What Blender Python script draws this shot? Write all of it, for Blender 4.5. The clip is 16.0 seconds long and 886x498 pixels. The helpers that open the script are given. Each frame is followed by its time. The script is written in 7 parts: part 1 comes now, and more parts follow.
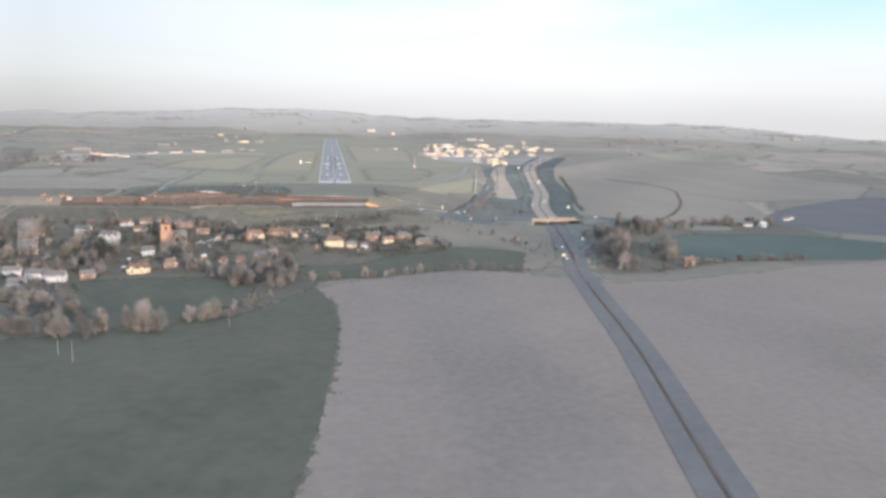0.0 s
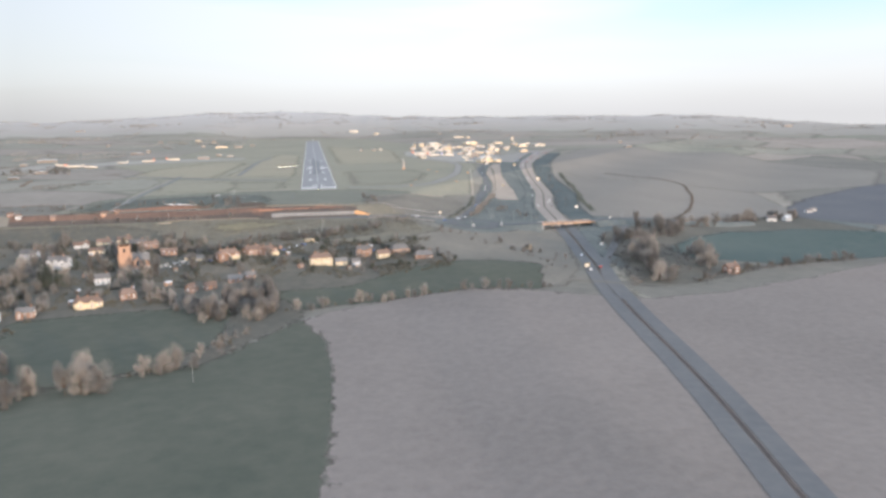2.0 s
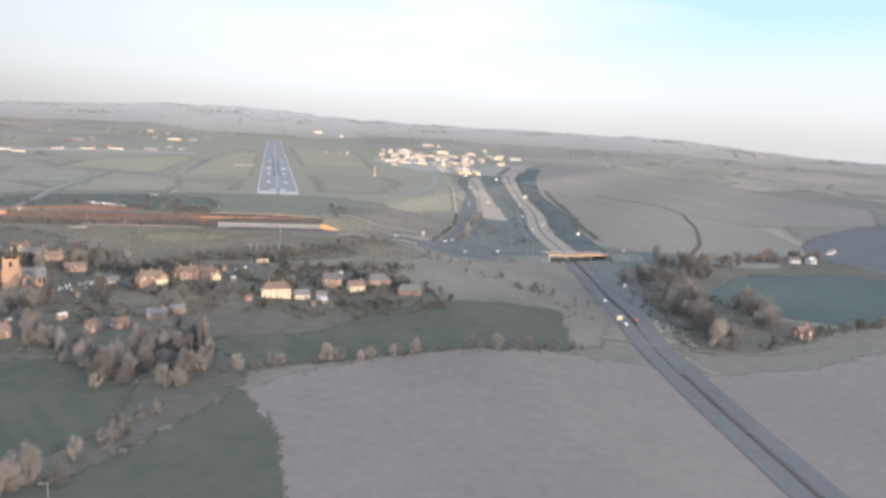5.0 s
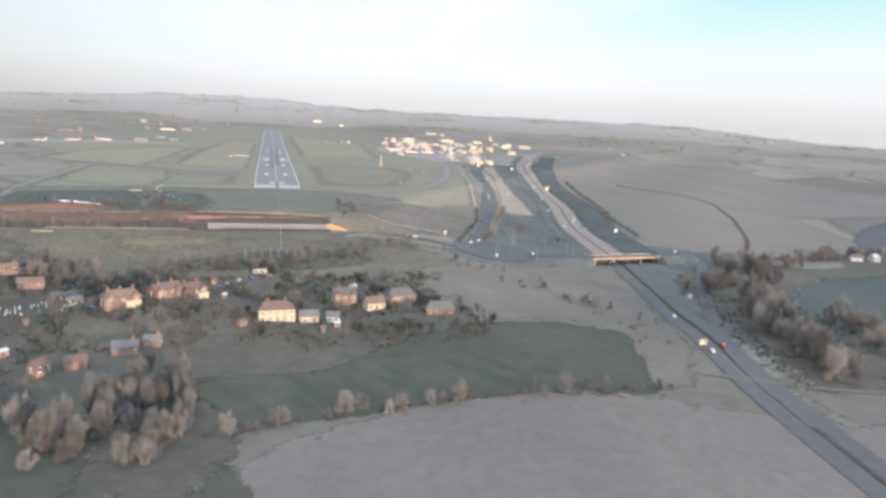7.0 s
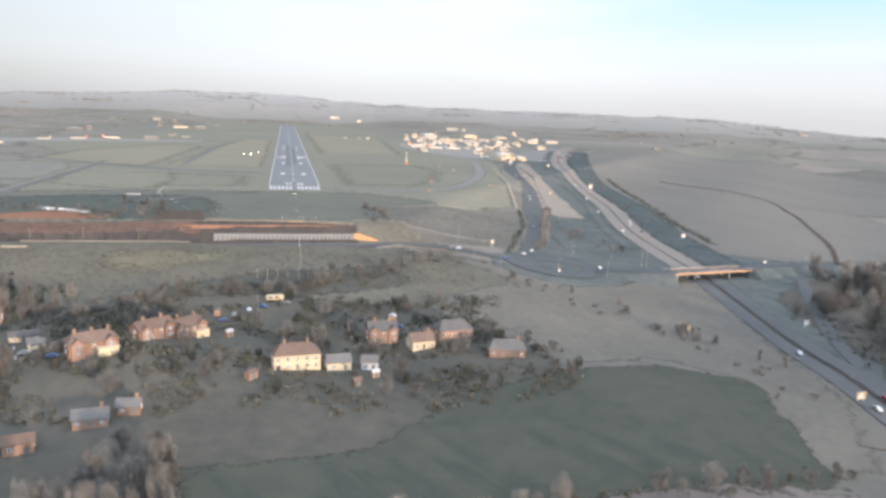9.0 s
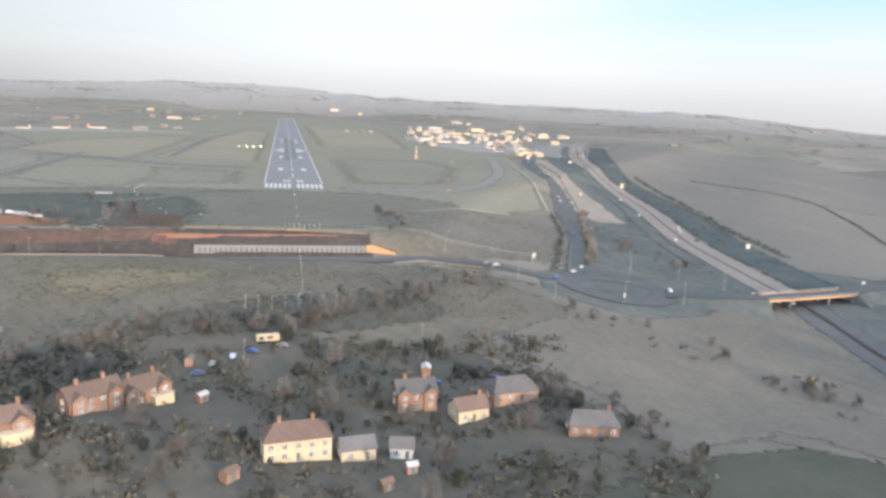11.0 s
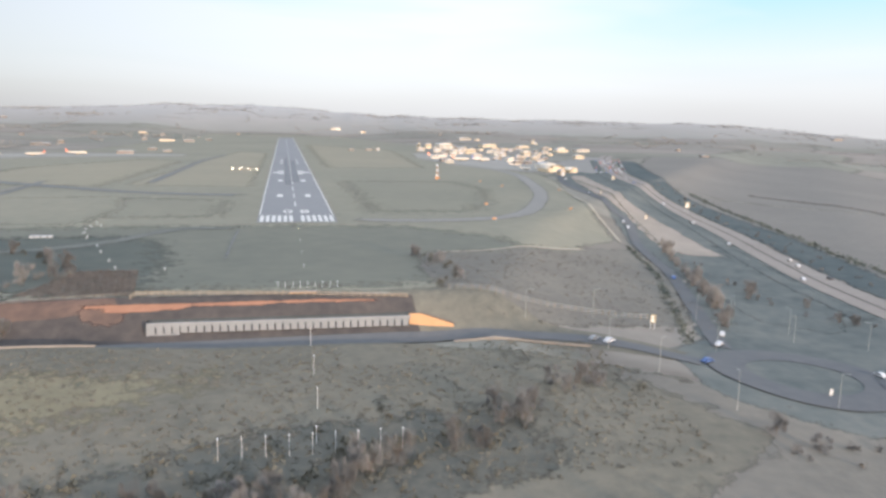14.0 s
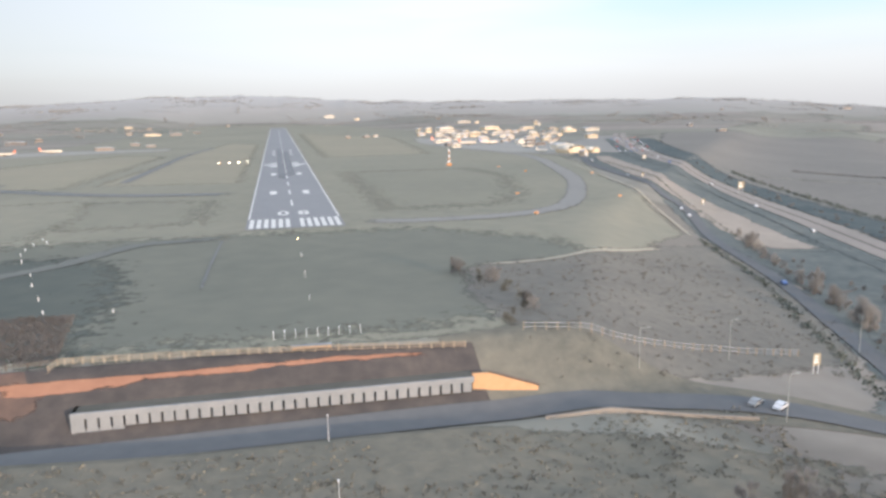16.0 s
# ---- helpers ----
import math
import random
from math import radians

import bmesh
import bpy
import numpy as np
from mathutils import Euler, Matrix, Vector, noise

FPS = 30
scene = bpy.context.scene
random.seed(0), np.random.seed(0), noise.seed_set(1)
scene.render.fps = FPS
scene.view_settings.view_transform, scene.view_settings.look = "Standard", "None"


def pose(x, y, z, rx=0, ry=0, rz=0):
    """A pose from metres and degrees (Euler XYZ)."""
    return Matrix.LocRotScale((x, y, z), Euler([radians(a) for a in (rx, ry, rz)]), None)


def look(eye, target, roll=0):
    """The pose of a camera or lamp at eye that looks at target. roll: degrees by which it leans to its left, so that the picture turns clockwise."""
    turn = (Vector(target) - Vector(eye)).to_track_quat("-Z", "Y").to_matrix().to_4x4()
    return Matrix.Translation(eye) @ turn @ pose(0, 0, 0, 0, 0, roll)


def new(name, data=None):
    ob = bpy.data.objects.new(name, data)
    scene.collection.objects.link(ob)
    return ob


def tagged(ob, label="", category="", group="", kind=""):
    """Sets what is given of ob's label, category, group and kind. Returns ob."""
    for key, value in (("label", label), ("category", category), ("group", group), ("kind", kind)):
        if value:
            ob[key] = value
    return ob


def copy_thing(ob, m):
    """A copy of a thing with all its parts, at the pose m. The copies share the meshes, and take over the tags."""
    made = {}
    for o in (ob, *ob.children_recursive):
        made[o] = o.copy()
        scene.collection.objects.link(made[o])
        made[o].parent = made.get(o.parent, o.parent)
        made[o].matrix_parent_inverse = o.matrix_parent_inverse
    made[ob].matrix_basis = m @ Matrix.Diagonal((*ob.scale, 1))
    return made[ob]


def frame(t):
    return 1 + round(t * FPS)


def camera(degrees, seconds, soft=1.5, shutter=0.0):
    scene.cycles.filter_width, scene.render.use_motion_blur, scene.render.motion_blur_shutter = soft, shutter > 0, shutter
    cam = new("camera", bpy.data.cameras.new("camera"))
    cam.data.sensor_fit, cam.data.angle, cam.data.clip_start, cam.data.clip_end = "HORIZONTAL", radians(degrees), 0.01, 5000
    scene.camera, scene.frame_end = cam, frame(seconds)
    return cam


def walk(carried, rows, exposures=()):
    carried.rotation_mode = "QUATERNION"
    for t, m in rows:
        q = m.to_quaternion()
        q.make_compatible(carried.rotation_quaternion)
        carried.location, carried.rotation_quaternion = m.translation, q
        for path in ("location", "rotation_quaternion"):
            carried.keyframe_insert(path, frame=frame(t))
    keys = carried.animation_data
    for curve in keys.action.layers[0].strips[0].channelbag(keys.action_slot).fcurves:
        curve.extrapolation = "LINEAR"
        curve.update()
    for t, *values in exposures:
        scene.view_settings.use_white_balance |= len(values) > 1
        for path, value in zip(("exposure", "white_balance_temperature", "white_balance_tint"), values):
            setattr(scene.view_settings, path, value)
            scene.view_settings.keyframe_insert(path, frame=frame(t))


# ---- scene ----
cam = camera(61.2, 16.0, soft=3.0)
# the place is drawn in survey units; UNIT is their length in metres
UNIT = 0.868
PATH = [
    (0, (-8.92, -1066.56, 93.73), (6.12, -969.22, 76.49), 1.2),
    (0.5, (-8.90, -1043.67, 92.94), (6.37, -946.41, 75.43), 0.9),
    (1, (-8.88, -1020.82, 92.09), (7.00, -923.69, 74.38), -0.0),
    (1.5, (-8.86, -998.01, 91.17), (7.43, -900.89, 73.77), -1.0),
    (2, (-8.84, -975.23, 90.19), (8.02, -878.21, 72.76), -0.7),
    (2.5, (-8.82, -952.49, 89.15), (11.07, -856.08, 71.57), 0.7),
    (3, (-8.80, -929.79, 88.06), (13.62, -833.99, 70.19), 1.2),
    (3.5, (-8.78, -907.13, 86.93), (14.30, -811.42, 69.41), 1.2),
    (4, (-8.75, -884.51, 85.75), (14.25, -788.66, 68.88), 2.5),
    (4.5, (-8.73, -861.92, 84.53), (13.86, -765.82, 68.58), 3.3),
    (7, (-8.55, -749.57, 77.97), (14.20, -653.78, 60.44), 2.8),
    (7.5, (-8.50, -727.21, 76.58), (14.73, -631.47, 59.45), 3.3),
    (8, (-8.45, -704.89, 75.19), (13.95, -608.97, 57.94), 2.3),
    (8.5, (-8.39, -682.61, 73.78), (12.60, -586.52, 55.77), 2.1),
    (9, (-8.33, -660.37, 72.37), (12.29, -564.21, 54.24), 2.2),
    (11.5, (-7.94, -549.74, 65.34), (13.06, -453.81, 46.43), 2.8),
    (12, (-7.84, -527.72, 63.96), (13.33, -431.76, 45.45), 2.7),
    (12.5, (-7.74, -505.75, 62.61), (13.41, -409.71, 44.45), 1.7),
    (13, (-7.62, -483.81, 61.28), (13.16, -387.57, 43.81), 1.1),
    (13.5, (-7.50, -461.91, 59.98), (13.13, -365.49, 43.35), 1.5),
    (14, (-7.38, -440.05, 58.70), (13.26, -343.62, 42.13), 1.3),
    (14.5, (-7.24, -418.23, 57.47), (13.17, -321.86, 40.24), 0.4),
    (15, (-7.09, -396.45, 56.27), (13.01, -300.12, 38.48), -0.3),
    (15.5, (-6.94, -374.70, 55.11), (13.30, -278.48, 36.90), -0.8),
    (16, (-6.78, -353.00, 54.00), (14.14, -256.98, 35.48), -0.9),
]
walk(cam, [(t, look(Vector(eye) * UNIT, Vector(target) * UNIT, roll)) for t, eye, target, roll in PATH], [(0, 0.68, 5580, 11), (5, 0.67, 5580, 11), (9, 0.65, 5570, 11), (16, 0.64, 5560, 11)])


# ---- world, sun, exposure ----
SUN_AZ, SUN_EL = radians(152), radians(7.0)
sun_dir = Vector((math.sin(SUN_AZ) * math.cos(SUN_EL), math.cos(SUN_AZ) * math.cos(SUN_EL), math.sin(SUN_EL)))
world = bpy.data.worlds.new("world")
scene.world = world
world.use_nodes = True
wn, wl = world.node_tree.nodes, world.node_tree.links
wn.clear()
w_out = wn.new("ShaderNodeOutputWorld")
sky = wn.new("ShaderNodeTexSky")
sky.sky_type, sky.sun_disc = "NISHITA", False
sky.sun_elevation, sky.sun_rotation = SUN_EL, SUN_AZ
sky.air_density, sky.dust_density, sky.ozone_density = 1.0, 2.0, 2.0
sky_bg = wn.new("ShaderNodeBackground")
sky_bg.inputs["Strength"].default_value = 0.15
wl.new(sky.outputs[0], sky_bg.inputs["Color"])
# a thin high veil of cloud over the whole sky, in long streaks
geo = wn.new("ShaderNodeTexCoord")
sep = wn.new("ShaderNodeSeparateXYZ")
wl.new(geo.outputs["Generated"], sep.inputs[0])
stretch = wn.new("ShaderNodeMapping")
stretch.inputs["Rotation"].default_value = (0, radians(6), 0)
stretch.inputs["Scale"].default_value = (1.6, 1.6, 11.0)
wl.new(geo.outputs["Generated"], stretch.inputs[0])
streak = wn.new("ShaderNodeTexNoise")
streak.inputs["Scale"].default_value, streak.inputs["Detail"].default_value = 1.3, 3.5
streak.inputs["Roughness"].default_value, streak.inputs["Distortion"].default_value = 0.45, 0.5
wl.new(stretch.outputs[0], streak.inputs["Vector"])
veil_ramp = wn.new("ShaderNodeValToRGB")
while len(veil_ramp.color_ramp.elements) < 6:
    veil_ramp.color_ramp.elements.new(0.5)
for e, (p, c) in zip(veil_ramp.color_ramp.elements, ((0.0, (0.685, 0.62, 0.54)), (0.045, (0.762, 0.70, 0.612)), (0.085, (0.775, 0.755, 0.685)), (0.15, (0.54, 0.70, 0.735)), (0.28, (0.42, 0.60, 0.72)), (0.6, (0.72, 0.82, 0.93)))):
    e.position, e.color = p, (*c, 1)
wl.new(sep.outputs["Z"], veil_ramp.inputs[0])
streak_ramp = wn.new("ShaderNodeValToRGB")
streak_ramp.color_ramp.elements[0].position, streak_ramp.color_ramp.elements[1].position = 0.36, 0.66
streak_ramp.color_ramp.elements[0].color, streak_ramp.color_ramp.elements[1].color = (0, 0, 0, 1), (1, 1, 1, 1)
wl.new(streak.outputs["Fac"], streak_ramp.inputs[0])
cloud = wn.new("ShaderNodeMix")
cloud.data_type = "RGBA"
cloud.inputs["B"].default_value = (0.828, 0.765, 0.685, 1)
thin = wn.new("ShaderNodeMath")
thin.operation = "MULTIPLY"
thin.inputs[1].default_value = 0.95
wl.new(streak_ramp.outputs[0], thin.inputs[0])
bank = wn.new("ShaderNodeMapRange")
bank.interpolation_type = "SMOOTHSTEP"
bank.inputs["From Min"].default_value, bank.inputs["From Max"].default_value = 0.55, 0.0
bank.inputs["To Min"].default_value, bank.inputs["To Max"].default_value = 0.0, 0.38
wl.new(sep.outputs["X"], bank.inputs["Value"])
thick = wn.new("ShaderNodeMath")
thick.operation, thick.use_clamp = "ADD", True
wl.new(thin.outputs[0], thick.inputs[0])
wl.new(bank.outputs["Result"], thick.inputs[1])
low_cloud = wn.new("ShaderNodeMapRange")
low_cloud.inputs["From Min"].default_value, low_cloud.inputs["From Max"].default_value = 0.0, 0.06
wl.new(sep.outputs["Z"], low_cloud.inputs["Value"])
spread = wn.new("ShaderNodeMath")
spread.operation = "MULTIPLY"
wl.new(thick.outputs[0], spread.inputs[0])
wl.new(low_cloud.outputs["Result"], spread.inputs[1])
wl.new(spread.outputs[0], cloud.inputs["Factor"])
wl.new(veil_ramp.outputs[0], cloud.inputs["A"])
veil_bg = wn.new("ShaderNodeBackground")
wl.new(cloud.outputs["Result"], veil_bg.inputs["Color"])
# the veil is brighter on the sun's side
toward = wn.new("ShaderNodeVectorMath")
toward.operation = "DOT_PRODUCT"
toward.inputs[1].default_value = sun_dir
wl.new(geo.outputs["Generated"], toward.inputs[0])
glare = wn.new("ShaderNodeMapRange")
glare.interpolation_type = "SMOOTHSTEP"
glare.inputs["From Min"].default_value, glare.inputs["From Max"].default_value = -0.6, 0.8
glare.inputs["To Min"].default_value, glare.inputs["To Max"].default_value = 1.0, 2.6
wl.new(toward.outputs["Value"], glare.inputs["Value"])
# and thickest straight ahead, thinning to both sides
ahead = wn.new("ShaderNodeVectorMath")
ahead.operation = "DOT_PRODUCT"
ahead.inputs[1].default_value = Vector((0.28, 1.0, 0.0)).normalized()
wl.new(geo.outputs["Generated"], ahead.inputs[0])
thinning = wn.new("ShaderNodeValToRGB")
while len(thinning.color_ramp.elements) < 4:
    thinning.color_ramp.elements.new(0.5)
for e, (p, c) in zip(thinning.color_ramp.elements, ((0.3, 1.0), (0.82, 0.72), (0.93, 0.87), (0.99, 0.96))):
    e.position, e.color = p, (c, c, c, 1)
wl.new(ahead.outputs["Value"], thinning.inputs[0])
veil_strength = wn.new("ShaderNodeMath")
veil_strength.operation = "MULTIPLY"
wl.new(glare.outputs["Result"], veil_strength.inputs[0])
wl.new(thinning.outputs[0], veil_strength.inputs[1])
wl.new(veil_strength.outputs[0], veil_bg.inputs["Strength"])
w_mix = wn.new("ShaderNodeMixShader")
w_mix.inputs[0].default_value = 0.8
wl.new(sky_bg.outputs[0], w_mix.inputs[1])
wl.new(veil_bg.outputs[0], w_mix.inputs[2])
wl.new(w_mix.outputs[0], w_out.inputs[0])

sun = new("sun", bpy.data.lights.new("sun", "SUN"))
sun.data.energy, sun.data.angle, sun.data.color = 3.8, radians(0.6), (1.0, 0.67, 0.39)
sun.matrix_world = look(sun_dir * 900, (0, 0, 0))


# ---- materials ----
def material(name, colors, grain=8.0, patch=120.0, rough=0.9, bump=0.0, metal=0.0, vary=0.0, glow=0.0):
    """Noise at two scales between the colours; grain and patch are sizes in metres; vary: spread between objects."""
    m = bpy.data.materials.new(name)
    m.use_nodes = True
    n, l = m.node_tree.nodes, m.node_tree.links
    bsdf = n["Principled BSDF"]
    where = n.new("ShaderNodeNewGeometry")
    fine, wide = n.new("ShaderNodeTexNoise"), n.new("ShaderNodeTexNoise")
    for t, size, detail in ((fine, grain, 5), (wide, patch, 3)):
        t.inputs["Scale"].default_value, t.inputs["Detail"].default_value = 1.0 / size, detail
        t.inputs["Roughness"].default_value = 0.6
        l.new(where.outputs["Position"], t.inputs["Vector"])
    add = n.new("ShaderNodeMix")
    add.inputs["Factor"].default_value = 0.5
    l.new(fine.outputs["Fac"], add.inputs["A"])
    l.new(wide.outputs["Fac"], add.inputs["B"])
    ramp = n.new("ShaderNodeValToRGB")
    e = ramp.color_ramp.elements
    while len(e) < len(colors):
        e.new(0.5)
    for i, c in enumerate(colors):
        e[i].position = 0.32 + 0.36 * i / max(1, len(colors) - 1)
        e[i].color = (*c, 1)
    l.new(add.outputs["Result"], ramp.inputs[0])
    out = ramp.outputs[0]
    if vary:
        info, hsv, span = n.new("ShaderNodeObjectInfo"), n.new("ShaderNodeHueSaturation"), n.new("ShaderNodeMapRange")
        span.inputs["To Min"].default_value, span.inputs["To Max"].default_value = 1 - vary, 1 + vary
        l.new(info.outputs["Random"], span.inputs["Value"])
        l.new(span.outputs["Result"], hsv.inputs["Value"])
        l.new(out, hsv.inputs["Color"])
        out = hsv.outputs[0]
    l.new(out, bsdf.inputs["Base Color"])
    bsdf.inputs["Roughness"].default_value, bsdf.inputs["Metallic"].default_value = rough, metal
    if rough > 0.7:
        bsdf.inputs["Specular IOR Level"].default_value = 0.05
    if glow:
        bsdf.inputs["Emission Color"].default_value, bsdf.inputs["Emission Strength"].default_value = (1.0, 0.92, 0.9, 1), glow
    if bump:
        b = n.new("ShaderNodeBump")
        b.inputs["Strength"].default_value, b.inputs["Distance"].default_value = 0.6, bump
        l.new(fine.outputs["Fac"], b.inputs["Height"])
        l.new(b.outputs[0], bsdf.inputs["Normal"])
    return m


def lamp_material(name, color, strength):
    m = bpy.data.materials.new(name)
    m.use_nodes = True
    b = m.node_tree.nodes["Principled BSDF"]
    b.inputs["Base Color"].default_value = (*color, 1)
    b.inputs["Emission Color"].default_value = (*color, 1)
    b.inputs["Emission Strength"].default_value = strength
    return m


def ground_material():
    """Farmland: a patchwork of winter grass, stubble and ploughed soil with darker boundaries."""
    m = material("farmland", [(0.1, 0.1, 0.1), (0.1, 0.1, 0.1)], 14, 240, 0.95)
    n, l = m.node_tree.nodes, m.node_tree.links
    where = [x for x in n if x.type == "NEW_GEOMETRY"][0]
    mapping, bend = n.new("ShaderNodeMapping"), n.new("ShaderNodeTexNoise")
    bend.inputs["Scale"].default_value = 0.004
    l.new(where.outputs["Position"], bend.inputs["Vector"])
    warp = n.new("ShaderNodeMix")
    warp.data_type, warp.blend_type = "RGBA", "LINEAR_LIGHT"
    warp.inputs["Factor"].default_value = 0.08
    mapping.inputs["Scale"].default_value = (0.0034, 0.0052, 0.0)
    mapping.inputs["Rotation"].default_value = (0, 0, 0.5)
    l.new(where.outputs["Position"], mapping.inputs[0])
    l.new(mapping.outputs[0], warp.inputs["A"])
    l.new(bend.outputs["Color"], warp.inputs["B"])
    cells, edge = n.new("ShaderNodeTexVoronoi"), n.new("ShaderNodeTexVoronoi")
    edge.feature = "DISTANCE_TO_EDGE"
    for v in (cells, edge):
        v.inputs["Scale"].default_value, v.inputs["Randomness"].default_value = 1.0, 0.75
        l.new(warp.outputs["Result"], v.inputs["Vector"])
    pick = n.new("ShaderNodeSeparateColor")
    l.new(cells.outputs["Color"], pick.inputs[0])
    ramp = n.new("ShaderNodeValToRGB")
    e = ramp.color_ramp.elements
    fields = ((0.0, (0.184, 0.168, 0.150)), (0.3, (0.170, 0.168, 0.144)), (0.55, (0.194, 0.175, 0.157)), (0.78, (0.162, 0.163, 0.136)), (1.0, (0.202, 0.182, 0.162)))
    while len(e) < len(fields):
        e.new(0.5)
    for i, (p, c) in enumerate(fields):
        e[i].position, e[i].color = p, (*c, 1)
    l.new(pick.outputs[0], ramp.inputs[0])
    line = n.new("ShaderNodeMapRange")
    line.inputs["From Min"].default_value, line.inputs["From Max"].default_value = 0.012, 0.035
    line.inputs["To Min"].default_value, line.inputs["To Max"].default_value = 0.74, 1.0
    l.new(edge.outputs["Distance"], line.inputs["Value"])
    old = [x for x in n if x.type == "VALTORGB" and x != ramp][0]
    old.color_ramp.elements[0].color, old.color_ramp.elements[1].color = (0.74, 0.74, 0.74, 1), (1.14, 1.13, 1.12, 1)
    a, b = n.new("ShaderNodeMix"), n.new("ShaderNodeMix")
    for x in (a, b):
        x.data_type, x.blend_type = "RGBA", "MULTIPLY"
        x.inputs["Factor"].default_value = 1.0
    l.new(ramp.outputs[0], a.inputs["A"])
    l.new(line.outputs["Result"], a.inputs["B"])
    l.new(a.outputs["Result"], b.inputs["A"])
    l.new(old.outputs[0], b.inputs["B"])
    l.new(b.outputs["Result"], n["Principled BSDF"].inputs["Base Color"])
    return m


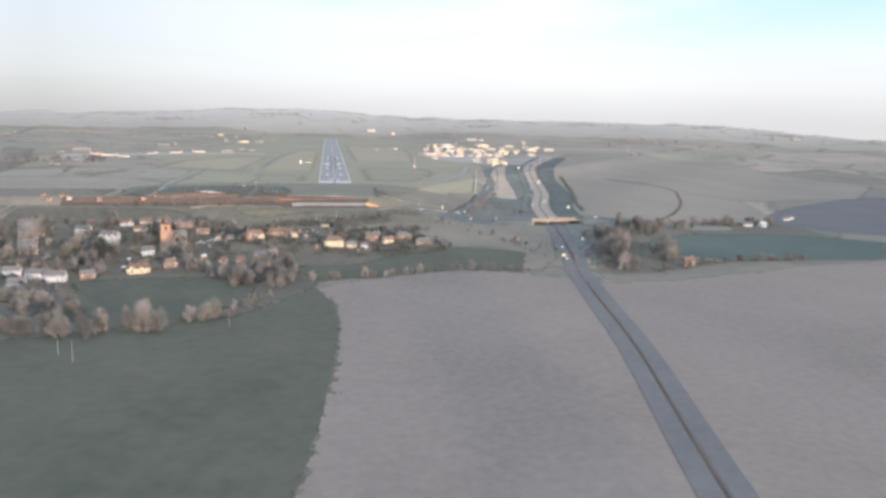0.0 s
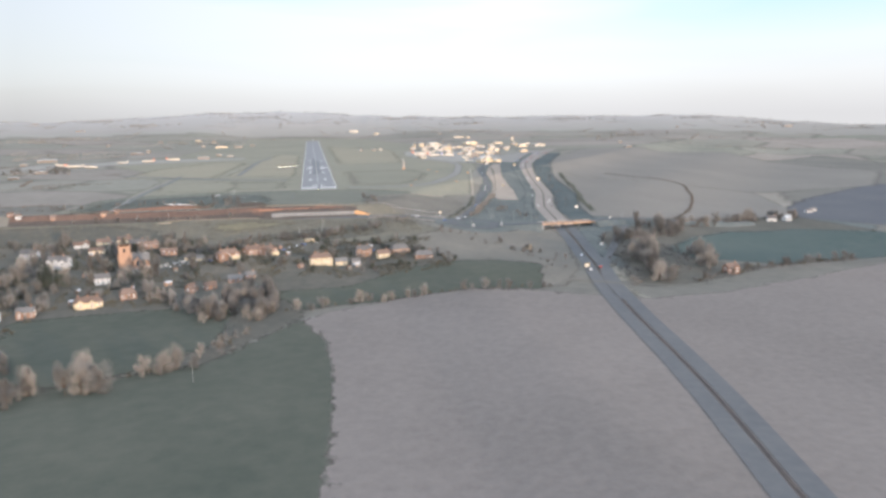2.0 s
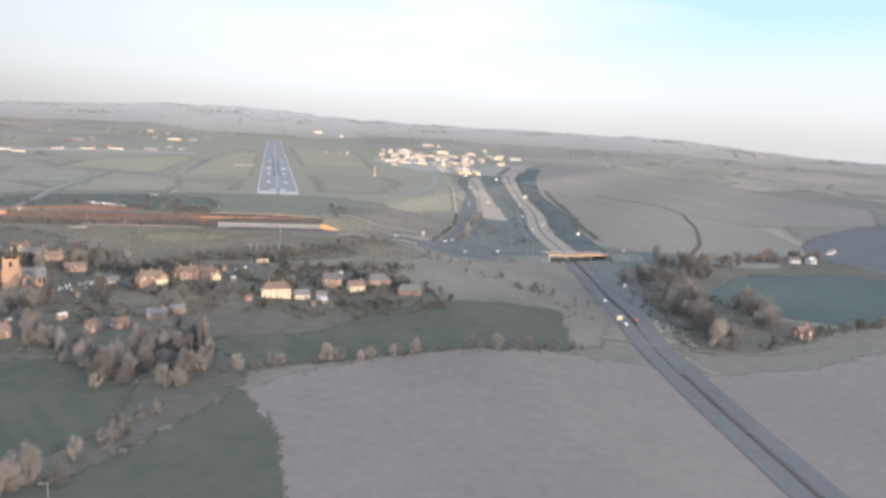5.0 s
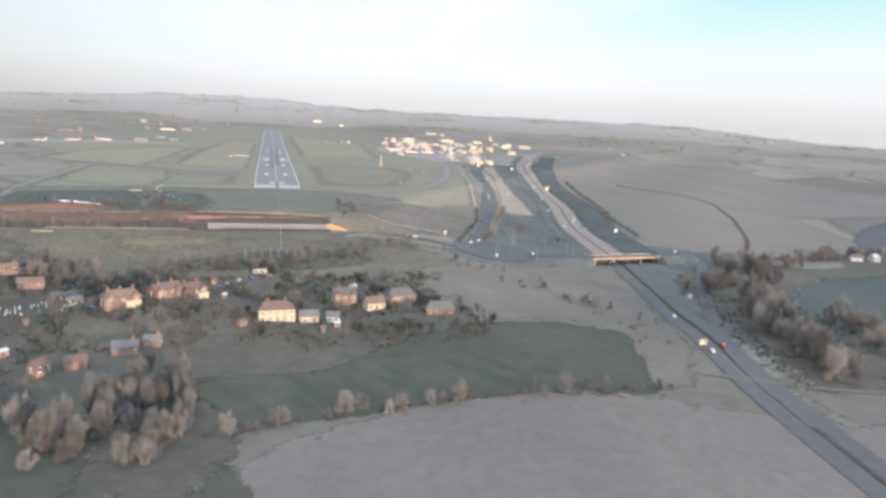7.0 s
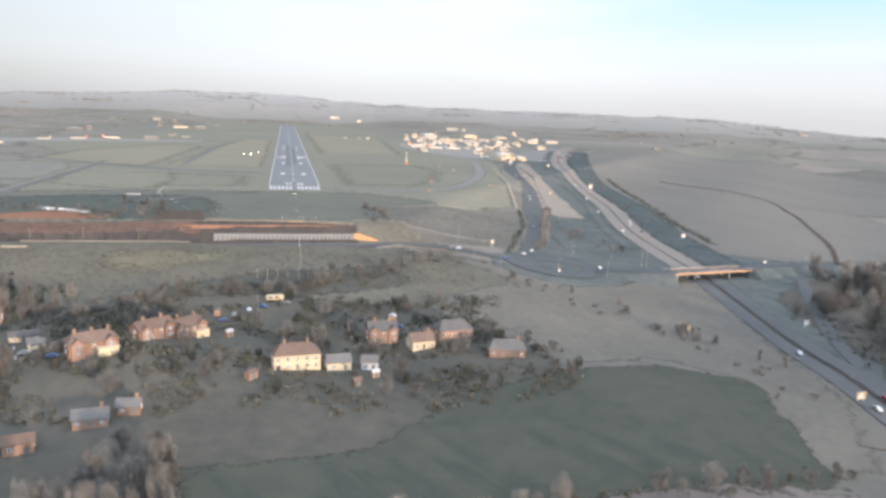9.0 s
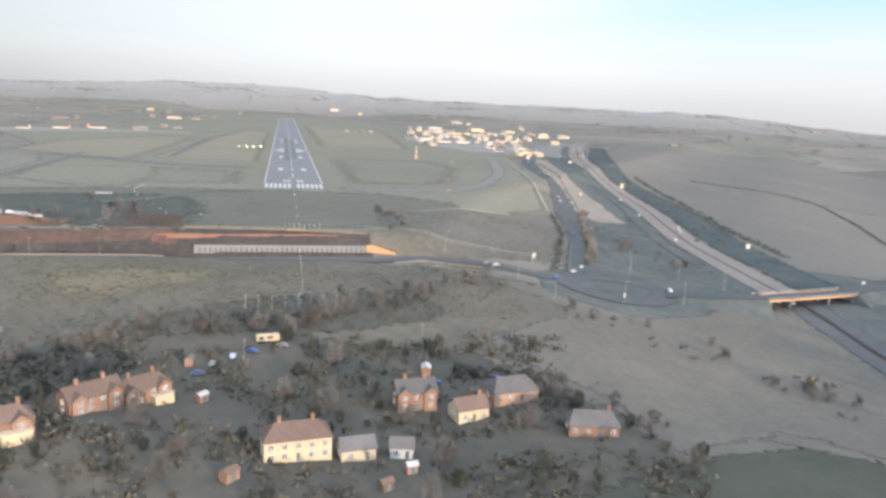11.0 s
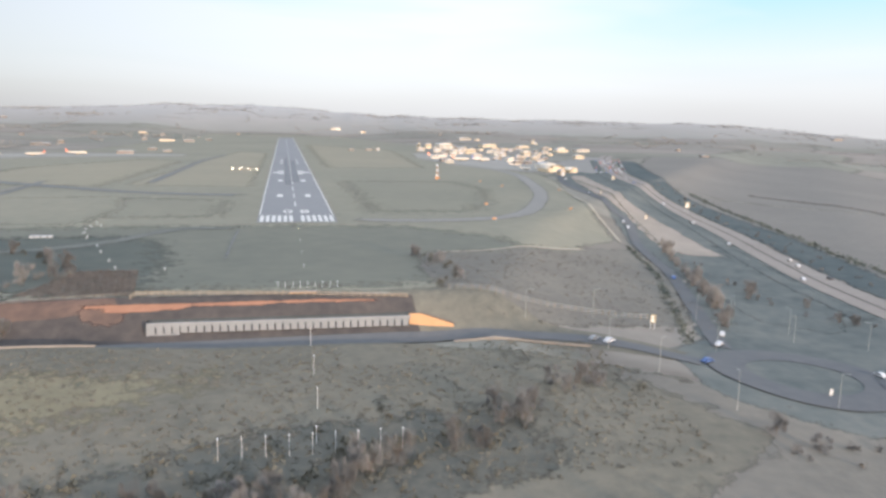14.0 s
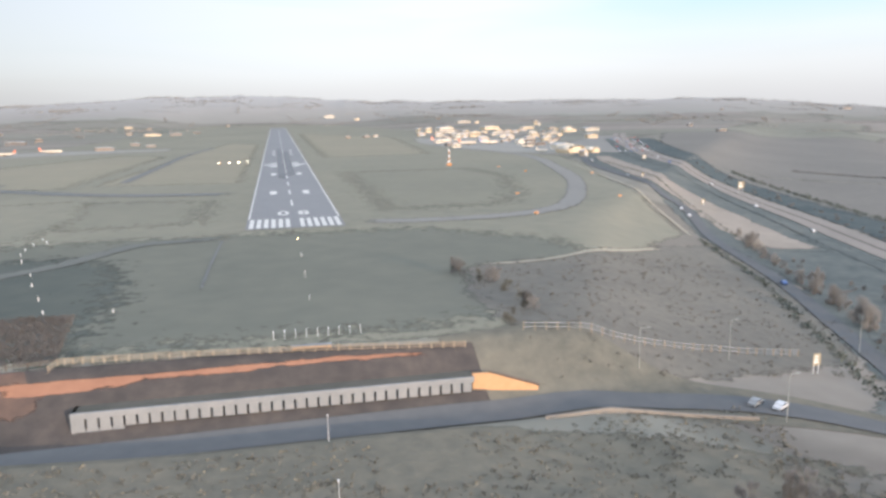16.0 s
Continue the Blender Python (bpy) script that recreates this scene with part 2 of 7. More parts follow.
M = {
    "farmland": ground_material(),
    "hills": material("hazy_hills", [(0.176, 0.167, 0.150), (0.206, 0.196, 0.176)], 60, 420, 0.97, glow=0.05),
    "airfield": material("airfield_grass", [(0.140, 0.139, 0.114), (0.170, 0.164, 0.131), (0.196, 0.185, 0.145)], 9, 160, 0.95, 0.25),
    "airfield_dry": material("dry_airfield_grass", [(0.172, 0.162, 0.127), (0.214, 0.197, 0.150)], 9, 110, 0.95, 0.25),
    "airfield_dark": material("lush_airfield_grass", [(0.142, 0.140, 0.114), (0.176, 0.169, 0.134)], 9, 90, 0.95, 0.25),
    "threshold_grass": material("damp_airfield_grass", [(0.106, 0.109, 0.093), (0.137, 0.136, 0.113)], 9, 70, 0.95, 0.25),
    # corner grass darkened to imitate light falling off towards the edge of view
    "falloff_grass": material("wet_dark_grass", [(0.064, 0.072, 0.067), (0.090, 0.096, 0.084)], 9, 50, 0.95, 0.25),
    "rough": material("rough_dead_grass", [(0.098, 0.095, 0.087), (0.122, 0.116, 0.103), (0.148, 0.138, 0.120)], 3.2, 35, 0.97, 0.4),
    "scrub_stems": material("scrub_stems", [(0.088, 0.086, 0.077), (0.128, 0.121, 0.104)], 1.2, 14, 0.95),
    "earth_slope": material("raw_earth_slope", [(0.064, 0.050, 0.045), (0.092, 0.066, 0.055), (0.126, 0.085, 0.067)], 3, 22, 0.95, 0.4),
    # verge and bank greens leaned towards blue to stand for haze
    "verge": material("planted_verge", [(0.064, 0.074, 0.075), (0.092, 0.101, 0.098), (0.122, 0.126, 0.118)], 5, 30, 0.95, 0.25),
    "bank": material("planted_bank", [(0.046, 0.058, 0.062), (0.068, 0.080, 0.081), (0.094, 0.101, 0.097)], 5, 30, 0.95, 0.25),
    # lit and shaded colours of the one hillside pasture
    "scrub_lit": material("dry_hillside_grass", [(0.116, 0.110, 0.080), (0.148, 0.136, 0.096), (0.178, 0.159, 0.110)], 2.4, 30, 0.97, 0.5),
    "scrub_shade": material("shaded_hillside_scrub", [(0.056, 0.060, 0.055), (0.082, 0.082, 0.072), (0.110, 0.105, 0.088)], 2.6, 28, 0.97, 0.5),
    "bramble": material("bramble_stems", [(0.094, 0.087, 0.081), (0.132, 0.118, 0.107)], 1.2, 10, 0.97),
    "vale": material("dull_winter_vale", [(0.090, 0.090, 0.082), (0.118, 0.114, 0.102), (0.142, 0.133, 0.118)], 9, 130, 0.95, 0.25),
    "meadow": material("wet_meadow_grass", [(0.050, 0.058, 0.048), (0.078, 0.081, 0.067)], 7, 70, 0.95, 0.2),
    "crop": material("winter_crop", [(0.046, 0.065, 0.063), (0.072, 0.086, 0.080)], 7, 90, 0.95, 0.2),
    "plough": material("ploughed_soil", [(0.115, 0.105, 0.098), (0.140, 0.127, 0.119), (0.162, 0.147, 0.137)], 4, 130, 0.95, 0.3),
    # soil darkened and blued: the valley's blue haze in its colour
    "plough_dark": material("damp_ploughed_soil", [(0.070, 0.074, 0.084), (0.096, 0.098, 0.104)], 4, 90, 0.95, 0.3),
    "stubble": material("stubble", [(0.124, 0.118, 0.108), (0.158, 0.149, 0.134)], 5, 140, 0.95, 0.2),
    "scrub": material("rough_hillside_grass", [(0.082, 0.081, 0.069), (0.116, 0.110, 0.091), (0.150, 0.137, 0.109)], 3.2, 45, 0.97, 0.5),
    "dry_grass": material("dry_grass_blades", [(0.122, 0.117, 0.098), (0.165, 0.153, 0.122)], 1.2, 30, 0.95),
    "garden": material("village_gardens", [(0.060, 0.062, 0.055), (0.105, 0.098, 0.084)], 6, 40, 0.95, 0.3),
    "red_earth": material("bare_red_earth", [(0.172, 0.092, 0.062), (0.236, 0.130, 0.086)], 3, 25, 0.95, 0.4),
    "runway": material("runway_asphalt", [(0.158, 0.161, 0.167), (0.192, 0.193, 0.195)], 5, 90, 0.85),
    "rubber": material("tyre_rubber_marks", [(0.128, 0.131, 0.138), (0.155, 0.157, 0.162)], 4, 60, 0.85),
    "taxiway": material("taxiway_asphalt", [(0.164, 0.161, 0.152), (0.194, 0.187, 0.173)], 6, 60, 0.9),
    "old_taxiway": material("weathered_taxiway", [(0.118, 0.122, 0.122), (0.144, 0.145, 0.140)], 8, 60, 0.9),
    "faint_track": material("overgrown_track", [(0.104, 0.108, 0.101), (0.132, 0.134, 0.121)], 8, 50, 0.95),
    "paint": material("runway_paint", [(0.37, 0.362, 0.345), (0.47, 0.460, 0.435)], 1.5, 20, 0.7),
    "road": material("road_asphalt", [(0.080, 0.084, 0.090), (0.108, 0.110, 0.112)], 4, 50, 0.85),
    "concrete_road": material("pale_concrete_road", [(0.168, 0.154, 0.139), (0.214, 0.194, 0.175)], 4, 60, 0.9),
    "worn_road": material("worn_concrete_pavement", [(0.182, 0.161, 0.140), (0.245, 0.217, 0.185)], 6, 40, 0.9),
    "apron": material("apron_concrete", [(0.190, 0.184, 0.170), (0.245, 0.235, 0.212)], 8, 80, 0.9),
    "track": material("pale_gravel_track", [(0.225, 0.210, 0.165), (0.285, 0.262, 0.210)], 3, 30, 0.95),
    "concrete": material("cast_concrete", [(0.172, 0.180, 0.186), (0.228, 0.232, 0.234)], 1.2, 12, 0.85),
    # concrete whose base colour holds the orange of the low sun
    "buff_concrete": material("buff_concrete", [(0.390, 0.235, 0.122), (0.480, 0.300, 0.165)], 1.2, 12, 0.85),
    # near-black colour that stands for the shade inside openings
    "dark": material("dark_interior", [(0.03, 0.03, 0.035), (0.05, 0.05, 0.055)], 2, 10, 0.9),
    "brick": material("red_brick", [(0.172, 0.115, 0.088), (0.255, 0.170, 0.130)], 0.6, 6, 0.9, vary=0.15),
    "sandstone": material("red_sandstone", [(0.262, 0.170, 0.120), (0.350, 0.236, 0.170)], 0.8, 5, 0.92, 0.05),
    # white render greyed and blued, the shade on the walls put into the colour
    "render": material("white_render", [(0.30, 0.315, 0.325), (0.42, 0.425, 0.43)], 1.0, 7, 0.85, vary=0.08),
    "cream": material("cream_render", [(0.400, 0.340, 0.240), (0.500, 0.430, 0.310)], 1.0, 7, 0.85, vary=0.1),
    "slate": material("grey_slate", [(0.085, 0.085, 0.088), (0.135, 0.130, 0.128)], 0.8, 6, 0.86, vary=0.15),
    "tile": material("brown_clay_tile", [(0.100, 0.075, 0.062), (0.150, 0.110, 0.092)], 0.8, 6, 0.85, vary=0.15),
    "glass": material("window_glass", [(0.03, 0.035, 0.045), (0.05, 0.055, 0.065)], 1, 5, 0.12),
    "frame_white": material("white_frame", [(0.7, 0.7, 0.7), (0.8, 0.8, 0.8)], 1, 5, 0.6),
    "door": material("painted_door", [(0.06, 0.09, 0.1), (0.1, 0.12, 0.13)], 1, 5, 0.6, vary=0.3),
    "cladding": material("pale_metal_cladding", [(0.390, 0.318, 0.215), (0.500, 0.412, 0.285)], 2, 18, 0.55, vary=0.18),
    "cladding_tan": material("tan_metal_cladding", [(0.270, 0.215, 0.160), (0.360, 0.290, 0.215)], 2, 18, 0.6, vary=0.18),
    "white_cladding": material("white_metal_cladding", [(0.38, 0.345, 0.28), (0.47, 0.43, 0.36)], 2, 18, 0.55, vary=0.25),
    "cladding_dull": material("dull_brown_cladding", [(0.150, 0.126, 0.104), (0.215, 0.182, 0.150)], 2, 18, 0.7, vary=0.25),
    "lamp_column": material("weathered_lamp_column", [(0.20, 0.21, 0.20), (0.27, 0.28, 0.26)], 1, 5, 0.6),
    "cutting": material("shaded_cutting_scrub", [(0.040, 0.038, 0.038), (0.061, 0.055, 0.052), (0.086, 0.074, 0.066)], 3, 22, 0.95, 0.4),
    "roof_metal": material("grey_metal_roof", [(0.26, 0.27, 0.28), (0.36, 0.37, 0.38)], 3, 20, 0.6, vary=0.2),
    "bark": material("bark", [(0.09, 0.07, 0.055), (0.15, 0.12, 0.095)], 0.6, 4, 0.95),
    "twigs": material("bare_twigs", [(0.110, 0.109, 0.109), (0.172, 0.165, 0.157)], 1.5, 9, 0.95, vary=0.25),
    "willow": material("pale_willow_twigs", [(0.178, 0.170, 0.160), (0.245, 0.228, 0.208)], 1.5, 9, 0.95, vary=0.2),
    "evergreen": material("evergreen_leaves", [(0.050, 0.058, 0.053), (0.084, 0.094, 0.078)], 1.2, 8, 0.9, vary=0.25),
    "hedge": material("hedge_leaves", [(0.070, 0.070, 0.058), (0.115, 0.110, 0.088)], 1.2, 14, 0.95, vary=0.2),
    # paler than the near twigs: haze put into the colour
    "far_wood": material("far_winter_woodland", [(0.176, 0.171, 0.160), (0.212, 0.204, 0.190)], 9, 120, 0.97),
    "steel": material("galvanised_steel", [(0.5, 0.5, 0.5), (0.62, 0.62, 0.62)], 1, 5, 0.5, 0, 0.3),
    "fence_wood": material("fence_timber", [(0.250, 0.200, 0.145), (0.320, 0.262, 0.190)], 1, 8, 0.9),
    "white_paint": material("aircraft_white_paint", [(0.480, 0.415, 0.325), (0.560, 0.495, 0.400)], 3, 14, 0.35),
    "red_paint": material("aircraft_tail_paint", [(0.42, 0.13, 0.08), (0.5, 0.17, 0.1)], 3, 14, 0.4),
    "blue_paint": material("aircraft_blue_paint", [(0.06, 0.09, 0.25), (0.09, 0.12, 0.3)], 3, 14, 0.4),
    "tyre": material("tyre_rubber", [(0.02, 0.02, 0.02), (0.04, 0.04, 0.04)], 0.5, 3, 0.9),
    "sign_back": material("grey_sign_back", [(0.220, 0.225, 0.220), (0.290, 0.290, 0.280)], 0.6, 4, 0.6),
    "sign_yellow": material("yellow_sign_face", [(0.190, 0.165, 0.112), (0.240, 0.208, 0.142)], 0.6, 4, 0.6),
    "sign_orange": material("orange_board", [(0.340, 0.150, 0.045), (0.400, 0.190, 0.065)], 0.6, 4, 0.6),
    "lamp_white": lamp_material("lit_white_lamp", (1.0, 0.80, 0.48), 15),
    "lamp_warm": lamp_material("lit_warm_lamp", (1.0, 0.62, 0.25), 14),
}
# haze over the hills, put in as emission that grows towards the skyline
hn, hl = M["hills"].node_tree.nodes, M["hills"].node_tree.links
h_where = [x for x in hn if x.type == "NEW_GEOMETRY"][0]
h_sep, h_haze = hn.new("ShaderNodeSeparateXYZ"), hn.new("ShaderNodeMapRange")
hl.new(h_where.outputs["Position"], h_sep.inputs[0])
h_haze.inputs["From Min"].default_value, h_haze.inputs["From Max"].default_value = 5, 120
h_haze.inputs["To Min"].default_value, h_haze.inputs["To Max"].default_value = 0.0, 0.17
hl.new(h_sep.outputs["Z"], h_haze.inputs["Value"])
hl.new(h_haze.outputs["Result"], hn["Principled BSDF"].inputs["Emission Strength"])
CAR_PAINT = [material("car_paint_" + n, [c, tuple(1.15 * v for v in c)], 2, 8, 0.3) for n, c in
             (("white", (0.38, 0.38, 0.38)), ("silver", (0.4, 0.41, 0.43)), ("black", (0.03, 0.03, 0.035)), ("blue", (0.05, 0.09, 0.22)), ("red", (0.3, 0.04, 0.03)), ("grey", (0.16, 0.17, 0.18)))]


# ---- shape of the land ----
def ease(a, b, v):
    u = min(1.0, max(0.0, (v - a) / (b - a)))
    return u * u * (3 - 2 * u)


def land(x, y):
    """Height of the ground: a level airfield, falling to a valley before it and on its right, hills all round far off."""
    zy = 12 * ease(-184, -204, y) * (1 - ease(40, 110, x)) + 14 * ease(-245, -400, y) + 6 * ease(-400, -500, y)
    berm = (4.3 * (1 - ease(-80, -20, x)) + 2.0 * ease(-80, -20, x) * (1 - ease(10, 60, x))) * ease(-209.5, -213, y) * (1 - ease(-222, -290, y))
    zy -= berm + 10.0 * math.exp(-((x + 66) / 46) ** 2 - ((y + 386) / 30) ** 2)
    d = max(0.0, x - 150 - 0.75 * max(0.0, y) + 0.45 * min(200.0, max(0.0, -y)))
    zx = (22 * (1 - math.exp(-d / 60)) + 26 * ease(220, 480, d)) * (1 - 0.5 * ease(-280, -480, y))
    z = -70 * math.tanh((zy + zx) / 70)
    r = math.hypot(x, y + 700)
    if r > 1500:
        a = math.degrees(math.atan2(x, y + 700))
        ridge = 82 + 46 * math.exp(-((a + 4) / 9) ** 2) - 62 * ease(28, 42, a) - 22 * ease(-18, -38, a)
        ridge += 9 * noise.noise((a * 0.35, 0.3, 5.0)) + 3.5 * noise.noise((a * 1.9, 0.3, 2.0))
        bumps = 9 * noise.noise((x * 0.0011, y * 0.0011, 1.0)) * ease(1800, 2600, r)
        level = (1 - ease(230, 560, abs(x))) * (1 - ease(2120, 2800, y))
        z = z * (1 - ease(1600, 3800, r)) + (1 - level) * (ridge * ease(2300, 4350, r) + bumps * (1 - ease(3600, 4300, r)))
        z -= 60 * ease(4380, 4700, r)
    return z


def steps(*spans):
    """Values from spans of (start, end, step)."""
    out = []
    for a, b, s in spans:
        k = max(1, round((b - a) / s))
        out += [a + (b - a) * i / k for i in range(k)]
    return out + [spans[-1][1]]


def finish(name, bm, mat, parent=None, label="", smooth=False):
    me = bpy.data.meshes.new(name)
    bm.to_mesh(me)
    bm.free()
    for m in (mat if isinstance(mat, (list, tuple)) else (mat,)):
        me.materials.append(m)
    if smooth:
        for p in me.polygons:
            p.use_smooth = True
    ob = new(name, me)
    if parent:
        ob.parent = parent
    if label:
        ob["label"] = label
    return ob


def part(name, bm, mat, parent, label="", smooth=False):
    return finish(name, bm, mat, parent, label, smooth)


def again(ob, m, parent):
    """One more part on the same mesh."""
    o = bpy.data.objects.new(ob.name.split(".")[0], ob.data)
    scene.collection.objects.link(o)
    o.parent, o.matrix_local = parent, m
    return o


def box(bm, x, y, z, sx, sy, sz, rz=0.0, mat=0, bevel=0.0):
    """A box with its foot at z."""
    made = bmesh.ops.create_cube(bm, size=1.0, matrix=pose(x, y, z + sz / 2, 0, 0, rz) @ Matrix.Diagonal((sx, sy, sz, 1)))
    faces = {f for v in made["verts"] for f in v.link_faces}
    for f in faces:
        f.material_index = mat
    if bevel:
        bmesh.ops.bevel(bm, geom=list({e for v in made["verts"] for e in v.link_edges}), offset=bevel, segments=1, affect="EDGES")
    return made["verts"]


def tube(bm, a, b, r1, r2, n=8):
    a, b = Vector(a), Vector(b)
    m = Matrix.Translation((a + b) / 2) @ (b - a).to_track_quat("Z", "Y").to_matrix().to_4x4()
    bmesh.ops.create_cone(bm, cap_ends=True, segments=n, radius1=r1, radius2=r2, depth=(b - a).length, matrix=m)


def empty(name, m):
    o = new(name)
    o.empty_display_size = 0.5
    o.matrix_basis = m
    return o


# ---- ground ----
xs = steps((-4700, -1500, 160), (-1500, -400, 40), (-400, 40, 10), (40, 700, 8), (700, 1500, 40), (1500, 4700, 160))
ys = steps((-1700, -1000, 50), (-1000, -480, 12), (-480, -225, 7), (-225, -175, 2), (-175, 400, 9), (400, 1000, 20), (1000, 2000, 50), (2000, 4700, 60))
verts = [(x, y, land(x, y)) for y in ys for x in xs]
W = len(xs)
quads = [(j * W + i, j * W + i + 1, (j + 1) * W + i + 1, (j + 1) * W + i) for j in range(len(ys) - 1) for i in range(W - 1)]


def far_quad(q):
    return math.hypot(verts[q[0]][0], verts[q[0]][1] + 700) > 3050


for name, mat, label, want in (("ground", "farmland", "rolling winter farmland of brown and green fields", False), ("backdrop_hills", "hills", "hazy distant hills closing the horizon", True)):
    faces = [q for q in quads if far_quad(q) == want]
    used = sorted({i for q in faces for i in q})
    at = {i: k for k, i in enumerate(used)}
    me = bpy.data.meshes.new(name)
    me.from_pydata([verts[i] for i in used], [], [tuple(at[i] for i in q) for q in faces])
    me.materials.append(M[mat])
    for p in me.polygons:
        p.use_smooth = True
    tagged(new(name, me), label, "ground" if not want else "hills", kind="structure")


LAYER = [0]
SOFT = {}


def soft(mat):
    """The same surface with a ragged, thinning edge where the mesh's fade value falls to nothing."""
    if mat.name not in SOFT:
        m = mat.copy()
        n, l = m.node_tree.nodes, m.node_tree.links
        fade, rag, twice, less = n.new("ShaderNodeAttribute"), n.new("ShaderNodeTexNoise"), n.new("ShaderNodeMath"), n.new("ShaderNodeMath")
        where = [x for x in n if x.type == "NEW_GEOMETRY"][0]
        fade.attribute_name = "fade"
        rag.inputs["Scale"].default_value, rag.inputs["Detail"].default_value, rag.inputs["Roughness"].default_value = 1 / 5, 9, 0.72
        l.new(where.outputs["Position"], rag.inputs["Vector"])
        twice.operation, twice.inputs[1].default_value = "MULTIPLY", 1.32
        less.operation, less.use_clamp = "SUBTRACT", True
        l.new(fade.outputs["Fac"], twice.inputs[0])
        l.new(twice.outputs[0], less.inputs[0])
        stretch_out = n.new("ShaderNodeMapRange")
        stretch_out.inputs["From Min"].default_value, stretch_out.inputs["From Max"].default_value = 0.3, 0.7
        l.new(rag.outputs["Fac"], stretch_out.inputs["Value"])
        l.new(stretch_out.outputs["Result"], less.inputs[1])
        crisp = n.new("ShaderNodeMapRange")
        crisp.inputs["From Min"].default_value, crisp.inputs["From Max"].default_value = 0.0, 0.3
        l.new(less.outputs[0], crisp.inputs["Value"])
        l.new(crisp.outputs["Result"], n["Principled BSDF"].inputs["Alpha"])
        SOFT[mat.name] = m
    return SOFT[mat.name]


def cell_of(values, v):
    return min(len(values) - 2, max(0, bisect_right(values, v) - 1))


def surf(x, y):
    """Height of the ground's own triangles."""
    i, j = cell_of(xs, x), cell_of(ys, y)
    u, v = (x - xs[i]) / (xs[i + 1] - xs[i]), (y - ys[j]) / (ys[j + 1] - ys[j])
    a, b, c, d = (verts[k][2] for k in (j * W + i, j * W + i + 1, (j + 1) * W + i + 1, (j + 1) * W + i))
    return a + u * (b - a) + v * (c - b) if u > v else a + v * (d - a) + u * (c - d)


def bisect_right(values, v):
    lo, hi = 0, len(values)
    while lo < hi:
        k = (lo + hi) // 2
        if v < values[k]:
            hi = k
        else:
            lo = k + 1
    return lo


def clip(poly, axis, at, sign):
    """The part of a polygon on one side of a line."""
    out = []
    for p, q in zip(poly, poly[1:] + poly[:1]):
        a, b = (p[axis] - at) * sign, (q[axis] - at) * sign
        if a >= 0:
            out.append(p)
        if (a < 0 < b) or (b < 0 < a):
            t = a / (a - b)
            out.append((p[0] + t * (q[0] - p[0]), p[1] + t * (q[1] - p[1])))
    return out


def draped(name, outline, mat, label, lift=0.25, fade=0.0, category="field", parent=None):
    """A surface laid over the land within an outline in plan; each lies a little over the one before. fade: width of its soft edge."""
    LAYER[0] += 1
    lift = 0.02 + 0.004 * LAYER[0]
    outline = [tuple(p) for p in outline]
    pts = np.array(outline, float)
    nxt = np.roll(pts, -1, axis=0)

    def inside(q):
        x, y = q[:, :1], q[:, 1:]
        cross = (pts[:, 1] > y) != (nxt[:, 1] > y)
        at = pts[:, 0] + (y - pts[:, 1]) / np.where(nxt[:, 1] == pts[:, 1], 1e-9, nxt[:, 1] - pts[:, 1]) * (nxt[:, 0] - pts[:, 0])
        return ((cross & (x < at)).sum(axis=1) % 2) == 1

    touched = set()
    for p, q in zip(pts, nxt):
        k = max(2, int(np.hypot(*(q - p)) / 0.7))
        for t in np.linspace(0, 1, k):
            w = p + (q - p) * t
            touched.add((cell_of(xs, w[0]), cell_of(ys, w[1])))
    i0, i1 = cell_of(xs, pts[:, 0].min()), cell_of(xs, pts[:, 0].max())
    j0, j1 = cell_of(ys, pts[:, 1].min()), cell_of(ys, pts[:, 1].max())
    cells = [(i, j) for j in range(j0, j1 + 1) for i in range(i0, i1 + 1)]
    mids = np.array([((xs[i] + xs[i + 1]) / 2, (ys[j] + ys[j + 1]) / 2) for i, j in cells])
    v, f, seen = [], [], {}

    def vert(p):
        k = (round(p[0], 3), round(p[1], 3))
        if k not in seen:
            seen[k] = len(v)
            v.append((p[0], p[1], surf(*p) + lift))
        return seen[k]

    for (i, j), full in zip(cells, inside(mids)):
        x0, x1, y0, y1 = xs[i], xs[i + 1], ys[j], ys[j + 1]
        square = [(x0, y0), (x1, y0), (x1, y1), (x0, y1)]
        if (i, j) in touched:
            poly = clip(clip(clip(clip(outline, 0, x0, 1), 0, x1, -1), 1, y0, 1), 1, y1, -1)
            ids = []
            for p in poly:
                k = vert(p)
                if not ids or (k != ids[-1] and k != ids[0]):
                    ids.append(k)
            if len(ids) > 2 and len(set(ids)) == len(ids):
                f.append(tuple(ids))
        elif full:
            f.append(tuple(vert(p) for p in square))
    bm = bmesh.new()
    bv = [bm.verts.new(p) for p in v]
    for ids in f:
        bm.faces.new([bv[k] for k in ids])
    bm.normal_update()
    for face in bm.faces:
        if face.normal.z < 0:
            face.normal_flip()
    ob = finish(name, bm, soft(mat) if fade else mat, parent, smooth=True)
    if fade:
        q = np.array([p[:2] for p in v])
        best = np.full(len(q), 1e9)
        for p, e in zip(pts, nxt):
            d = e - p
            t = np.clip(((q - p) @ d) / max(1e-9, d @ d), 0, 1)
            best = np.minimum(best, np.hypot(*(q - p - t[:, None] * d).T))
        at = ob.data.attributes.new("fade", "FLOAT", "POINT")
        for k, d in enumerate(best):
            at.data[k].value = min(1.0, float(d) / fade)
    return tagged(ob, label, category if not parent else "", kind="structure" if not parent else "")


